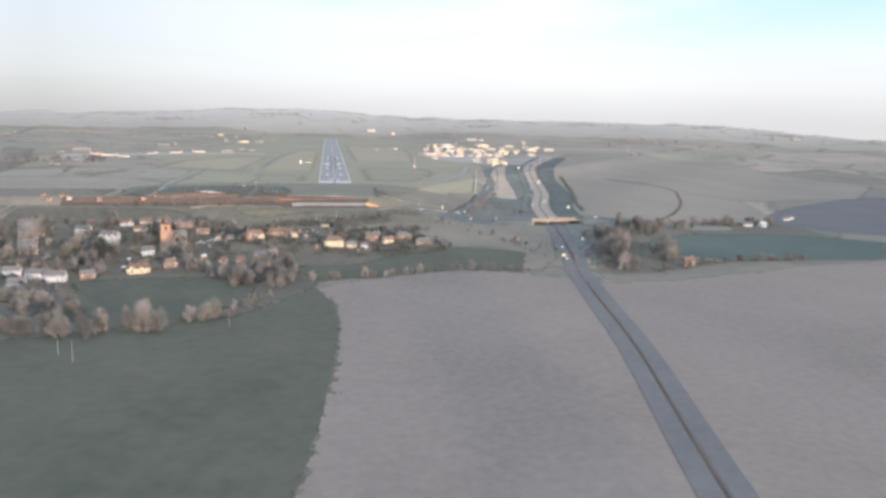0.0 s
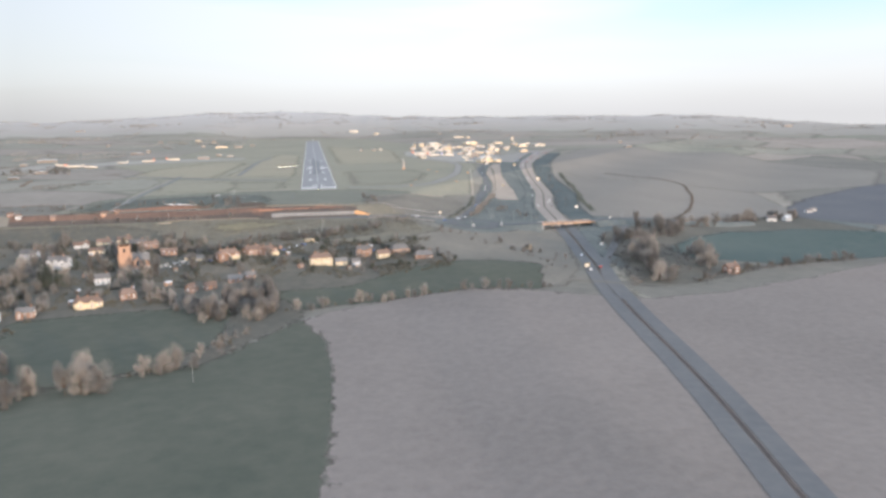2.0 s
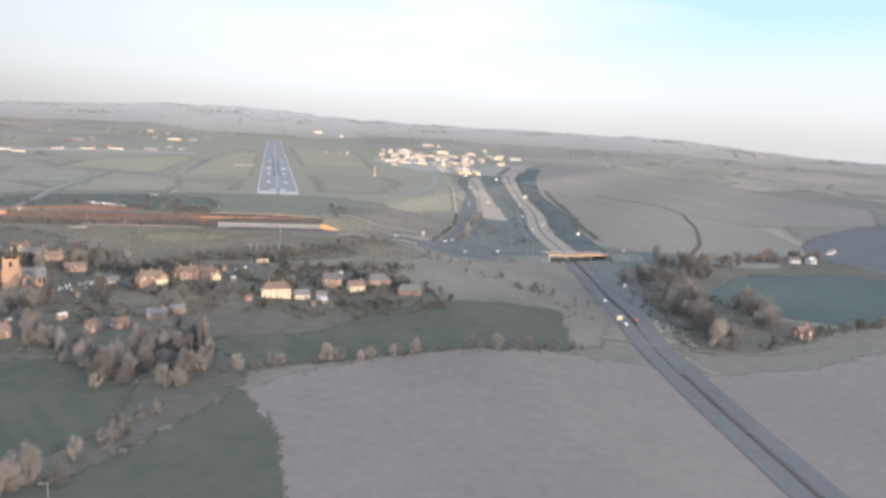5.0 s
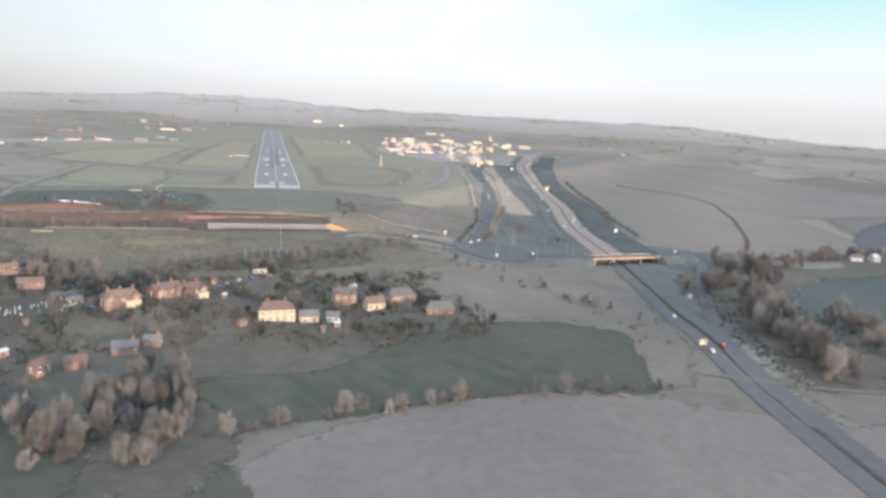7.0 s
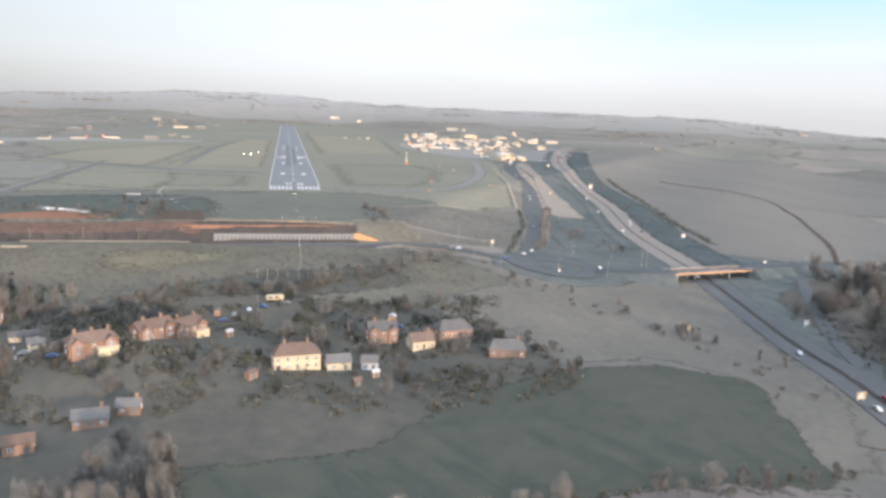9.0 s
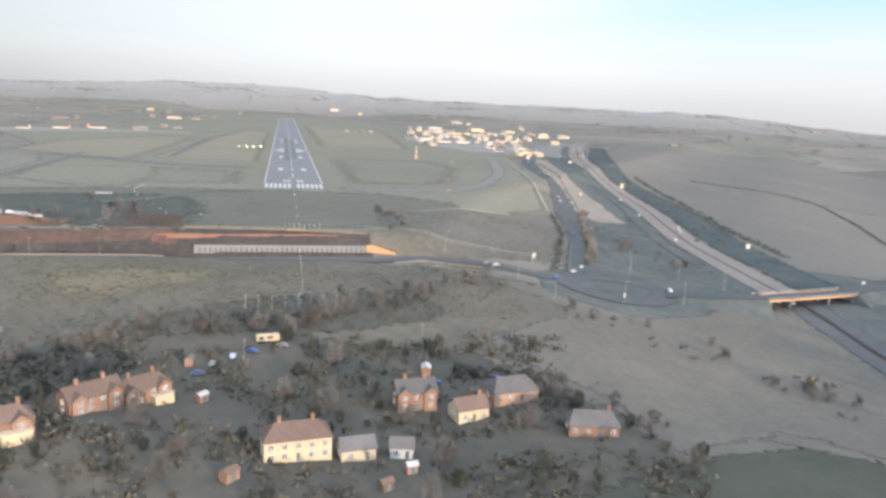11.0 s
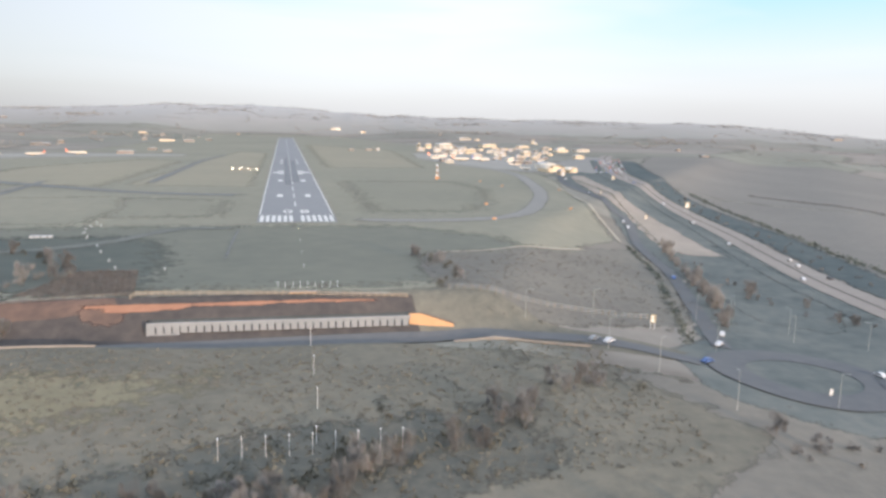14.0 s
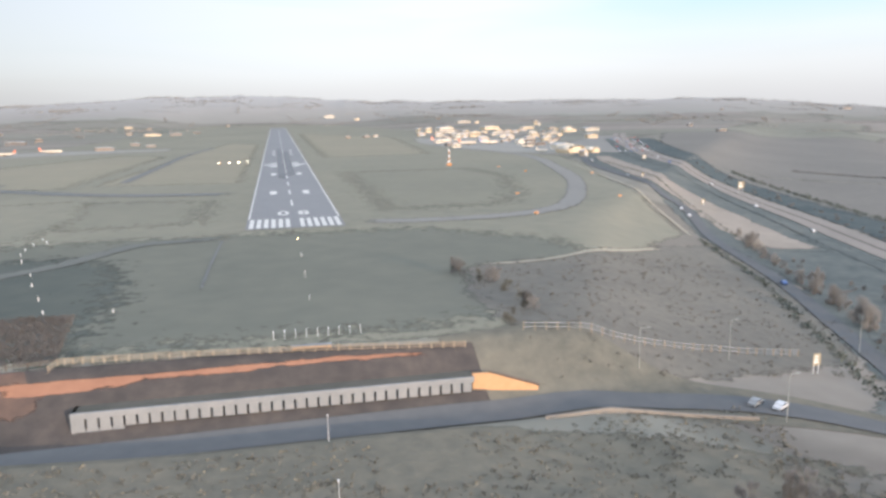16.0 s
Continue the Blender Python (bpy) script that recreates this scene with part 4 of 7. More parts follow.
for k in (0.28, 0.72):
    for s in (-1, 1):
        p = BA.lerp(BB, k) + bs * s * 3
        bm = bmesh.new(); tube(bm, (p.x, p.y, land(p.x, p.y) - 1), (p.x, p.y, p.z - 1), 0.6, 0.6, 12); part("pier", bm, M["concrete"], bridge)
for k in (0.02, 0.98):
    p = BA.lerp(BB, k)
    bm = bmesh.new(); box(bm, p.x, p.y, land(p.x, p.y) - 2, 2, 10.5, p.z - land(p.x, p.y) + 0.8, ang); part("abutment", bm, M["concrete"], bridge)

# ---- covered road: a long open-sided concrete gallery ----
gallery = empty("road_gallery", pose(-50, -198, -5.5))
tagged(gallery, "long pale concrete gallery of upright panels over the new road", "gallery")
NPAN, PITCH = 34, 2.45
bm = bmesh.new(); box(bm, NPAN * PITCH / 2, 5, -0.75, NPAN * PITCH + 1, 9.5, 0.75); part("roof_slab", bm, M["garden"], gallery, "earth-covered roof slab")
# back wall blackened to give the shade inside the gallery
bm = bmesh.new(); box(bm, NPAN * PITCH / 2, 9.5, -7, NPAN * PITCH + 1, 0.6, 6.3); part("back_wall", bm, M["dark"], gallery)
bm = bmesh.new(); box(bm, NPAN * PITCH / 2, -0.1, -1.15, NPAN * PITCH + 0.6, 0.6, 1.3, bevel=0.05); part("parapet_beam", bm, M["concrete"], gallery, "continuous pale concrete beam above the panels")
bm = bmesh.new(); box(bm, 0, 0, -3.3, 1.98, 0.5, 2.14, bevel=0.05)
panel = part("panel", bm, M["concrete"], gallery)
panel.matrix_local = pose(1.2, -0.1, 0)
for i in range(1, NPAN):
    again(panel, pose(1.2 + PITCH * i, -0.1, 0), gallery)
bm = bmesh.new(); box(bm, 0, 0, -6.0, 2.3, 0.5, 2.7, bevel=0.05)
foot = part("solid_panel", bm, M["concrete"], gallery, "solid lower panel at the gallery end")
foot.matrix_local = pose(1.2, -0.1, 0)
for i in range(1, 4):
    again(foot, pose(1.2 + PITCH * i, -0.1, 0), gallery)
# added dark strip, the shade seen through the panel slits
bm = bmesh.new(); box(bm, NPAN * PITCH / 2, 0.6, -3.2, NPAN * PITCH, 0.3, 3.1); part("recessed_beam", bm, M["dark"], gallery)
for i in range(0, NPAN + 1, 3):
    bm = bmesh.new(); tube(bm, (PITCH * i, 0.7, -7), (PITCH * i, 0.7, -3.5), 0.35, 0.35, 8); part("column", bm, M["concrete"], gallery)
bm = bmesh.new(); box(bm, 0, 2, -6.5, 0.7, 5, 6.5); part("end_wall", bm, M["concrete"], gallery)
# splayed wing wall, the low sun put into its orange colour
wing = empty("wing_wall", pose(33.5, -197, -6))
tagged(wing, "splayed concrete wing wall at the gallery mouth, coloured as sunlit", "wall")
bm = bmesh.new()
prof = [(0, 1.0), (4, 1.0), (15, -2.6), (15, -5.0), (0, -5.5)]
f1 = [bm.verts.new((x, -0.12 * x - 0.3, z)) for x, z in prof]
f2 = [bm.verts.new((x, -0.12 * x + 0.3, z)) for x, z in prof]
bm.faces.new(f1); bm.faces.new(f2[::-1])
for k in range(5):
    bm.faces.new((f1[k], f2[k], f2[(k + 1) % 5], f1[(k + 1) % 5]))
bmesh.ops.recalc_face_normals(bm, faces=bm.faces[:])
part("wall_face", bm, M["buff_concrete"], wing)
bm = bmesh.new(); tube(bm, (3.8, -0.45, 1.1), (15.2, -1.8, -2.55), 0.32, 0.32, 6); part("coping", bm, M["earth_slope"], wing, "brown weathered sloping coping")


def low_wall(name, pts, height, thick, mat, label, category="wall", base=0.0, step=6.0):
    line = curve_points(pts, step)
    bm, rows = bmesh.new(), []
    for i, p in enumerate(line):
        d = (line[min(i + 1, len(line) - 1)] - line[max(i - 1, 0)]).normalized()
        s = Vector((d.y, -d.x, 0)) * thick / 2
        z = land(p.x, p.y) + base
        rows.append([bm.verts.new((p.x + k * s.x, p.y + k * s.y, z + dz)) for k, dz in ((1, -0.5), (1, height), (-1, height), (-1, -0.5))])
    for a, b in zip(rows, rows[1:]):
        for k in range(3):
            bm.faces.new((a[k], a[k + 1], b[k + 1], b[k]))
    bm.faces.new(rows[0]); bm.faces.new(rows[-1][::-1])
    bmesh.ops.recalc_face_normals(bm, faces=bm.faces[:])
    return tagged(finish(name, bm, mat), label, category, kind="structure")


low_wall("roadside_wall", [(-152, -213), (-120, -213), (-62, -212.6)], 0.7, 0.5, M["worn_road"], "low pale concrete wall along the new road")
low_wall("retaining_wall", [(46, -211), (66, -216), (88, -224)], 0.8, 0.6, M["worn_road"], "low pale kerb wall beside the road")

low_wall("parapet_wall", [(-156, -230), (-150, -230.4), (-143.5, -230)], 1.1, 0.7, M["track"], "short sunlit concrete parapet on the hillside")
# timber fence above the gallery
fence = empty("boundary_fence", Matrix.Identity(4))
tagged(fence, "pale timber post and rail fence along the airfield edge", "fence")
bm = bmesh.new(); box(bm, 0, 0, -0.3, 0.22, 0.22, 1.9)
post = part("post", bm, M["fence_wood"], fence)
FL = curve_points([(-57, -186), (-56, -182.5), (-20, -185), (34, -188.6)], 2.6)
post.matrix_local = pose(FL[0].x, FL[0].y, land(FL[0].x, FL[0].y))
for p in FL[1:]:
    again(post, pose(p.x, p.y, land(p.x, p.y)), fence)
for zr in (0.5, 1.0, 1.45):
    for a, b in zip(FL, FL[1:]):
        bm = bmesh.new(); tube(bm, (a.x, a.y, land(a.x, a.y) + zr), (b.x, b.y, land(b.x, b.y) + zr), 0.08, 0.08, 4); part("rail", bm, M["fence_wood"], fence)


# dull wire fence along the crest of the cutting
crest = empty("crest_fence", Matrix.Identity(4))
tagged(crest, "dull weathered post fence along the cutting crest", "fence")
CL = curve_points([(-57, -182), (-66, -183.4), (-90, -187), (-115, -188.4), (-170, -188.6), (-240, -188.8)], 3.0)
bm = bmesh.new(); box(bm, 0, 0, -0.3, 0.18, 0.18, 1.6)
cp = part("post", bm, M["bark"], crest)
cp.matrix_local = pose(CL[0].x, CL[0].y, land(CL[0].x, CL[0].y))
for p in CL[1:]:
    again(cp, pose(p.x, p.y, land(p.x, p.y)), crest)
for zr in (0.6, 1.1):
    for a, b in zip(CL, CL[1:]):
        bm = bmesh.new(); tube(bm, (a.x, a.y, land(a.x, a.y) + zr), (b.x, b.y, land(b.x, b.y) + zr), 0.07, 0.07, 4); part("rail", bm, M["cladding_dull"], crest)
base = empty("light_base", pose(-1.5, -184.2, land(-1.5, -184.2)))
tagged(base, "low concrete base under the approach light bar, coloured as sunlit", "light base")
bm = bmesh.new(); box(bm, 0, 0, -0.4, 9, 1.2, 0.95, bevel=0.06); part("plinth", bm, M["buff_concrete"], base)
bm = bmesh.new(); box(bm, 0, 0, 0.55, 9.3, 1.5, 0.14, bevel=0.03); part("cap", bm, M["concrete"], base)


# row of fence posts along the road
row = empty("roadside_fence", Matrix.Identity(4))
tagged(row, "row of pale fence posts along the airfield boundary", "fence")
RL = curve_points([(50, -184), (75, -188), (103, -186), (128, -184)], 2.8)
bm = bmesh.new(); box(bm, 0, 0, -0.4, 0.16, 0.16, 2.6)
rp = part("post", bm, M["fence_wood"], row)
rp.matrix_local = pose(RL[0].x, RL[0].y, land(RL[0].x, RL[0].y))
for p in RL[1:]:
    again(rp, pose(p.x, p.y, land(p.x, p.y)), row)
for zr in (0.9, 1.9):
    for a, b in zip(RL, RL[1:]):
        bm = bmesh.new(); tube(bm, (a.x, a.y, land(a.x, a.y) + zr), (b.x, b.y, land(b.x, b.y) + zr), 0.03, 0.03, 4); part("wire", bm, M["steel"], row)


# ---- plants ----
def twig_mesh(name, count, rx, rz, zc, seed, size, mat, lumps=7, up=1.5):
    """A bare crown: many thin twigs in uneven clumps round limbs."""
    rnd = random.Random(seed)
    centres = []
    for _ in range(lumps):
        a, r = rnd.uniform(0, math.tau), rnd.uniform(0.1, 0.82) ** 0.8
        centres.append((rx * r * math.cos(a), rx * r * math.sin(a), zc + rz * (1 - 0.6 * r * r) * rnd.uniform(-0.95, 1.0), rnd.choice((0.16, 0.22, 0.3, 0.46))))
    v, f = [], []
    for _ in range(count):
        cx, cy, cz, cr = rnd.choice(centres)
        d = Vector((rnd.gauss(0, 1), rnd.gauss(0, 1), rnd.gauss(0, 1))).normalized() * rnd.random() ** 0.45
        p = Vector((cx + d.x * rx * cr, cy + d.y * rx * cr, cz + d.z * rz * cr * 1.5))
        t = (Vector((p.x / rx, p.y / rx, (p.z - zc) / rz + up)) + Vector((rnd.gauss(0, 0.5), rnd.gauss(0, 0.5), rnd.gauss(0, 0.4)))).normalized()
        s = t.cross(Vector((rnd.gauss(0, 1), rnd.gauss(0, 1), rnd.gauss(0, 1)))).normalized()
        ln, wd = size * rnd.uniform(0.8, 2.0), size * rnd.uniform(0.07, 0.15)
        k = len(v)
        v += [tuple(p - t * ln * 0.5 - s * wd * 0.5), tuple(p - t * ln * 0.5 + s * wd * 0.5), tuple(p + t * ln * 0.5)]
        f.append((k, k + 1, k + 2))
    me = bpy.data.meshes.new(name)
    me.from_pydata(v, [], f)
    me.materials.append(mat)
    return me, centres


def tree(kind, height, spread, seed, mat, label, twigs=900, lumps=8, low=0.3):
    """A tree: a tapered trunk with limbs, and a crown of small twigs."""
    zc, rz = height * (0.5 + low / 2), height * (0.5 - low / 2)
    me, centres = twig_mesh("crown", twigs, spread, rz, zc, seed, 0.05 * height + 0.22, mat, lumps)
    bm = bmesh.new()
    tube(bm, (0, 0, -0.8), (0, 0, height * 0.55), 0.016 * height, 0.007 * height, 7)
    for cx, cy, cz, _ in centres:
        z0 = height * random.Random(seed + int(cz * 10)).uniform(0.2, 0.5)
        tube(bm, (0, 0, min(z0, cz)), (cx, cy, cz), 0.007 * height, 0.0025 * height, 5)
    ob = finish(kind, bm, M["bark"])
    tagged(ob, label, "tree")
    c = new("crown", me)
    c.parent = ob
    return ob


TREES = {
    "bare": [tree("bare_tree", 11, 4.6, 11 + k, M["twigs"], "bare brown deciduous tree in winter", 4200, 20, 0.1) for k in range(3)],
    "tall": [tree("tall_bare_tree", 16, 4.2, 31 + k, M["twigs"], "tall bare deciduous tree in winter", 4600, 22, 0.1) for k in range(2)],
    "willow": [tree("willow_tree", 12, 5.2, 51 + k, M["willow"], "bare willow with pale orange-brown twigs", 4600, 20, 0.03) for k in range(2)],
    "bush": [tree("bush", 3.2, 2.6, 161 + k, M["twigs"], "bare rounded winter bush on a slope", 1900, 16, 0.0) for k in range(2)],
    "thorn": [tree("thorn_tree", 9, 4.4, 131 + k, M["twigs"], "bare rounded thorn tree in winter", 3800, 17, 0.03) for k in range(3)],
    "dark": [tree("evergreen_tree", 9, 3.6, 71 + k, M["evergreen"], "dark evergreen tree among the houses", 4200, 22, 0.04) for k in range(2)],
    "shrub": [tree("shrub", 3.6, 2.4, 91 + k, M["hedge"], "low brown leafless winter shrub", 1900, 16, 0.0) for k in range(2)],
}
for kinds in TREES.values():
    for k, t in enumerate(kinds):
        t["first"] = 1
PLANTED = {}


def plant(kind, x, y, scale, rnd, group=""):
    pool = TREES[kind]
    k = rnd.randrange(len(pool))
    m = pose(x, y, land(x, y) + 0.1, 0, 0, rnd.uniform(0, 360))
    if (kind, k) not in PLANTED:
        o = pool[k]
        PLANTED[(kind, k)] = o
        o.matrix_basis = m
    else:
        o = copy_thing(PLANTED[(kind, k)], m)
    o.scale = (scale * rnd.uniform(0.8, 1.3), scale * rnd.uniform(0.8, 1.3), scale * rnd.uniform(0.85, 1.2))
    if group:
        o["group"] = group
    return o


def belt(pts, step, width, kinds, scale, seed, group, gap=0.0):
    rnd = random.Random(seed)
    for p in curve_points(pts, step):
        if rnd.random() >= gap:
            plant(rnd.choice(kinds), p.x + rnd.uniform(-1, 1) * width, p.y + rnd.uniform(-1, 1) * width, scale * rnd.uniform(0.7, 1.25), rnd, group)


belt([(-235, -618), (-191, -630), (-157, -642), (-124, -634), (-108, -622)], 3.0, 9, ["bare", "thorn", "willow", "bare", "bush"], 1.05, 1, "trees along the stream", 0.12)
belt([(-246, -540), (-215, -552), (-190, -580), (-160, -606)], 2.6, 10, ["bare", "thorn", "willow", "bush"], 0.85, 41, "trees along the stream", 0.1)
# row added so that its shadows fall on the white houses
belt([(-236, -524), (-205, -522), (-180, -520)], 4, 5, ["bare", "thorn", "shrub"], 0.6, 42, "trees along the stream", 0.1)
belt([(-104, -620), (-72, -603), (-58, -575), (-50, -548)], 3.0, 5, ["bush", "thorn", "willow", "shrub"], 0.72, 2, "trees along the stream", 0.15)
belt([(-106, -472), (-92, -488), (-80, -500), (-66, -512)], 2.4, 8, ["bare", "thorn", "willow"], 0.75, 3, "wood beside the meadow")
belt([(-72, -520), (-62, -500), (-54, -478), (-46, -456)], 2.0, 11, ["bare", "tall", "willow", "thorn"], 0.78, 4, "wood beside the meadow")
belt([(-46, -530), (-42, -505), (-38, -480)], 3.0, 6, ["willow", "tall", "bare"], 0.75, 25, "wood beside the meadow")
belt([(-27, -508), (10, -496), (43, -492), (80, -492), (119, -494), (150, -490)], 6.0, 3, ["thorn", "willow", "shrub"], 0.6, 5, "hedgerow trees")
belt([(240, -485), (246, -440), (262, -395), (288, -345)], 3.0, 8, ["bare", "tall", "willow", "willow"], 0.95, 6, "trees beside the slip road")
belt([(288, -455), (298, -428), (310, -395)], 3.6, 7, ["thorn", "willow", "bare", "willow"], 0.85, 7, "trees beside the slip road")
belt([(262, -330), (296, -308), (330, -300), (350, -280), (312, -262)], 4.0, 10, ["bare", "tall", "thorn"], 0.85, 8, "trees by the overbridge")
belt([(345, -262), (385, -232), (430, -205), (480, -170), (530, -135), (590, -120)], 5.0, 9, ["thorn", "bare", "willow"], 0.85, 9, "trees along the valley")
belt([(262, -487), (300, -470), (345, -452), (390, -436), (455, -408)], 6.0, 4, ["thorn", "shrub"], 0.8, 10, "lane hedge trees", 0.1)
belt([(-155, -297), (-128, -314), (-100, -333), (-67, -308), (-28, -301), (0, -302)], 1.9, 6, ["shrub", "thorn", "bare", "bush"], 0.55, 11, "hillside hedge trees")
belt([(-10, -296), (20, -288), (50, -268), (80, -256)], 4.0, 9, ["shrub", "thorn"], 0.7, 12, "scrub above the village")
belt([(-320, -166), (-250, -152), (-180, -132), (-130, -146), (-108, -160)], 4.0, 6, ["thorn", "shrub", "bush"], 0.5, 13, "thorn trees by the red bank")
belt([(-118, -96), (-104, -110), (-98, -124)], 4.0, 3, ["thorn", "shrub"], 0.6, 14, "thorn trees by the red bank")
belt([(-92, -128), (-88, -140), (-84, -150), (-96, -156)], 4.0, 2.5, ["thorn", "bush"], 0.75, 23, "thicket at the fence corner")
belt([(-100, -168), (-112, -176), (-128, -172), (-120, -160)], 5.0, 5, ["bush", "shrub", "bush"], 0.8, 43, "thicket at the fence corner")
belt([(-240, -198), (-180, -198), (-130, -198), (-92, -198)], 18.0, 0.8, ["bare"], 0.42, 24, "bare trees in the cutting")
belt([(48, -176), (58, -165), (60, -150), (54, -130), (50, -112)], 4.0, 3, ["shrub", "thorn"], 0.5, 15, "thorn scrub by the gallery")
belt([(232, -2), (214, -45), (199, -85), (186, -124), (176, -153), (158, -190)], 4.6, 2.6, ["bush", "willow", "bush"], 0.54, 16, "roadside thorn trees")
belt([(214, -60), (206, -110), (214, -160), (226, -200)], 5.0, 9, ["thorn", "bush", "bush"], 0.5, 17, "roadside thorn trees")
belt([(110, -290), (140, -312), (165, -345), (180, -395), (172, -440)], 4.0, 12, ["thorn", "bush", "bush"], 0.55, 18, "scrub by the slip road", 0.1)
belt([(292, -110), (318, -20), (346, 80), (374, 200), (392, 300)], 11.0, 9, ["bush"], 0.6, 19, "bank planting")
belt([(-420, 420), (-520, 430), (-640, 380)], 9.0, 8, ["thorn"], 1.0, 22, "woodland by the airfield")
belt([(-30, -303), (30, -325), (90, -375), (96, -410)], 5.0, 7, ["shrub", "thorn", "dark"], 0.55, 29, "village trees")
rnd = random.Random(40)
KEEP = []


def clear(x, y, r=9):
    return all((x - a) ** 2 + (y - b) ** 2 > r * r for a, b in KEEP)


# ---- houses ----
def lattice(w, h, nx, nz, bar, deep):
    """A window frame with its glazing bars, as one joined mesh."""
    bm = bmesh.new()
    bmesh.ops.create_grid(bm, x_segments=nx, y_segments=nz, size=0.5, matrix=pose(0, 0, h / 2, 90) @ Matrix.Diagonal((w, h, 1, 1)))
    made = bmesh.ops.inset_individual(bm, faces=bm.faces[:], thickness=bar)
    inner = [f for f in bm.faces if f not in set(made["faces"])]
    bmesh.ops.delete(bm, geom=inner, context="FACES")
    out = bmesh.ops.extrude_face_region(bm, geom=bm.faces[:])
    bmesh.ops.translate(bm, verts=[v for v in out["geom"] if isinstance(v, bmesh.types.BMVert)], vec=(0, -deep, 0))
    bmesh.ops.recalc_face_normals(bm, faces=bm.faces[:])
    me = bpy.data.meshes.new("window")
    bm.to_mesh(me)
    bm.free()
    me.materials.append(M["frame_white"])
    return me


WIN = lattice(1.4, 1.4, 2, 2, 0.07, 0.14)
bm = bmesh.new(); box(bm, 0, -0.04, 0.04, 1.32, 0.06, 1.32)
PANE = bpy.data.meshes.new("pane"); bm.to_mesh(PANE); bm.free(); PANE.materials.append(M["glass"])
bm = bmesh.new(); box(bm, 0, -0.05, 0, 1.0, 0.12, 2.1, bevel=0.03)
DOOR = bpy.data.meshes.new("door"); bm.to_mesh(DOOR); bm.free(); DOOR.materials.append(M["door"])


def put_part(name, me, m, parent):
    o = new(name, me)
    o.parent, o.matrix_local = parent, m
    if name == "window" and parent.parent is None:
        g = new("pane", PANE)
        g.parent = o
    elif name == "window":
        g = new("pane", PANE)
        g.parent, g.matrix_local = parent, m
    return o


def prism_roof(bm, w, d, z, rise, over=0.4, hip=0.0, thick=0.25, x0=0.0, y0=0.0):
    """A roof with its ridge along x; hip draws the ends in."""
    a, b = w / 2 + over, d / 2 + over
    lo = z - over * rise / (d / 2)
    base = [(-a, -b, lo), (a, -b, lo), (a, b, lo), (-a, b, lo)]
    ridge = [(-a + hip, 0, z + rise), (a - hip, 0, z + rise)]
    v = [bm.verts.new((x + x0, y + y0, q + t)) for t in (0, thick) for x, y, q in base + ridge]
    for o, flip in ((0, True), (6, False)):
        for idx in ((0, 1, 5, 4), (2, 3, 4, 5), (1, 2, 5), (3, 0, 4)):
            if o == 0 and not hip and len(idx) == 3:
                continue
            if o == 6 and not hip and len(idx) == 3:
                continue
            face = [v[o + i] for i in idx]
            bm.faces.new(face[::-1] if flip else face)
    rim = (0, 1, 2, 3) if hip else None
    if hip:
        for i in range(4):
            bm.faces.new((v[rim[i]], v[rim[(i + 1) % 4]], v[6 + rim[(i + 1) % 4]], v[6 + rim[i]]))
    else:
        for i, j in ((0, 1), (1, 5), (5, 2), (2, 3), (3, 4), (4, 0)):
            bm.faces.new((v[i], v[j], v[6 + j], v[6 + i]))


def gable_walls(bm, w, d, h, rise, x0=0.0, y0=0.0, hip=False):
    """Walls with the two gable ends on the x sides."""
    lo = [bm.verts.new((x0 + x, y0 + y, -1.5)) for x, y in ((-w / 2, -d / 2), (w / 2, -d / 2), (w / 2, d / 2), (-w / 2, d / 2))]
    hi = [bm.verts.new((q.co.x, q.co.y, h)) for q in lo]
    bm.faces.new((lo[0], lo[1], hi[1], hi[0])); bm.faces.new((lo[2], lo[3], hi[3], hi[2]))
    if hip:
        bm.faces.new((lo[1], lo[2], hi[2], hi[1])); bm.faces.new((lo[3], lo[0], hi[0], hi[3]))
    else:
        p, q = bm.verts.new((x0 - w / 2, y0, h + rise)), bm.verts.new((x0 + w / 2, y0, h + rise))
        bm.faces.new((lo[1], lo[2], hi[2], q, hi[1])); bm.faces.new((lo[3], lo[0], hi[0], p, hi[3]))


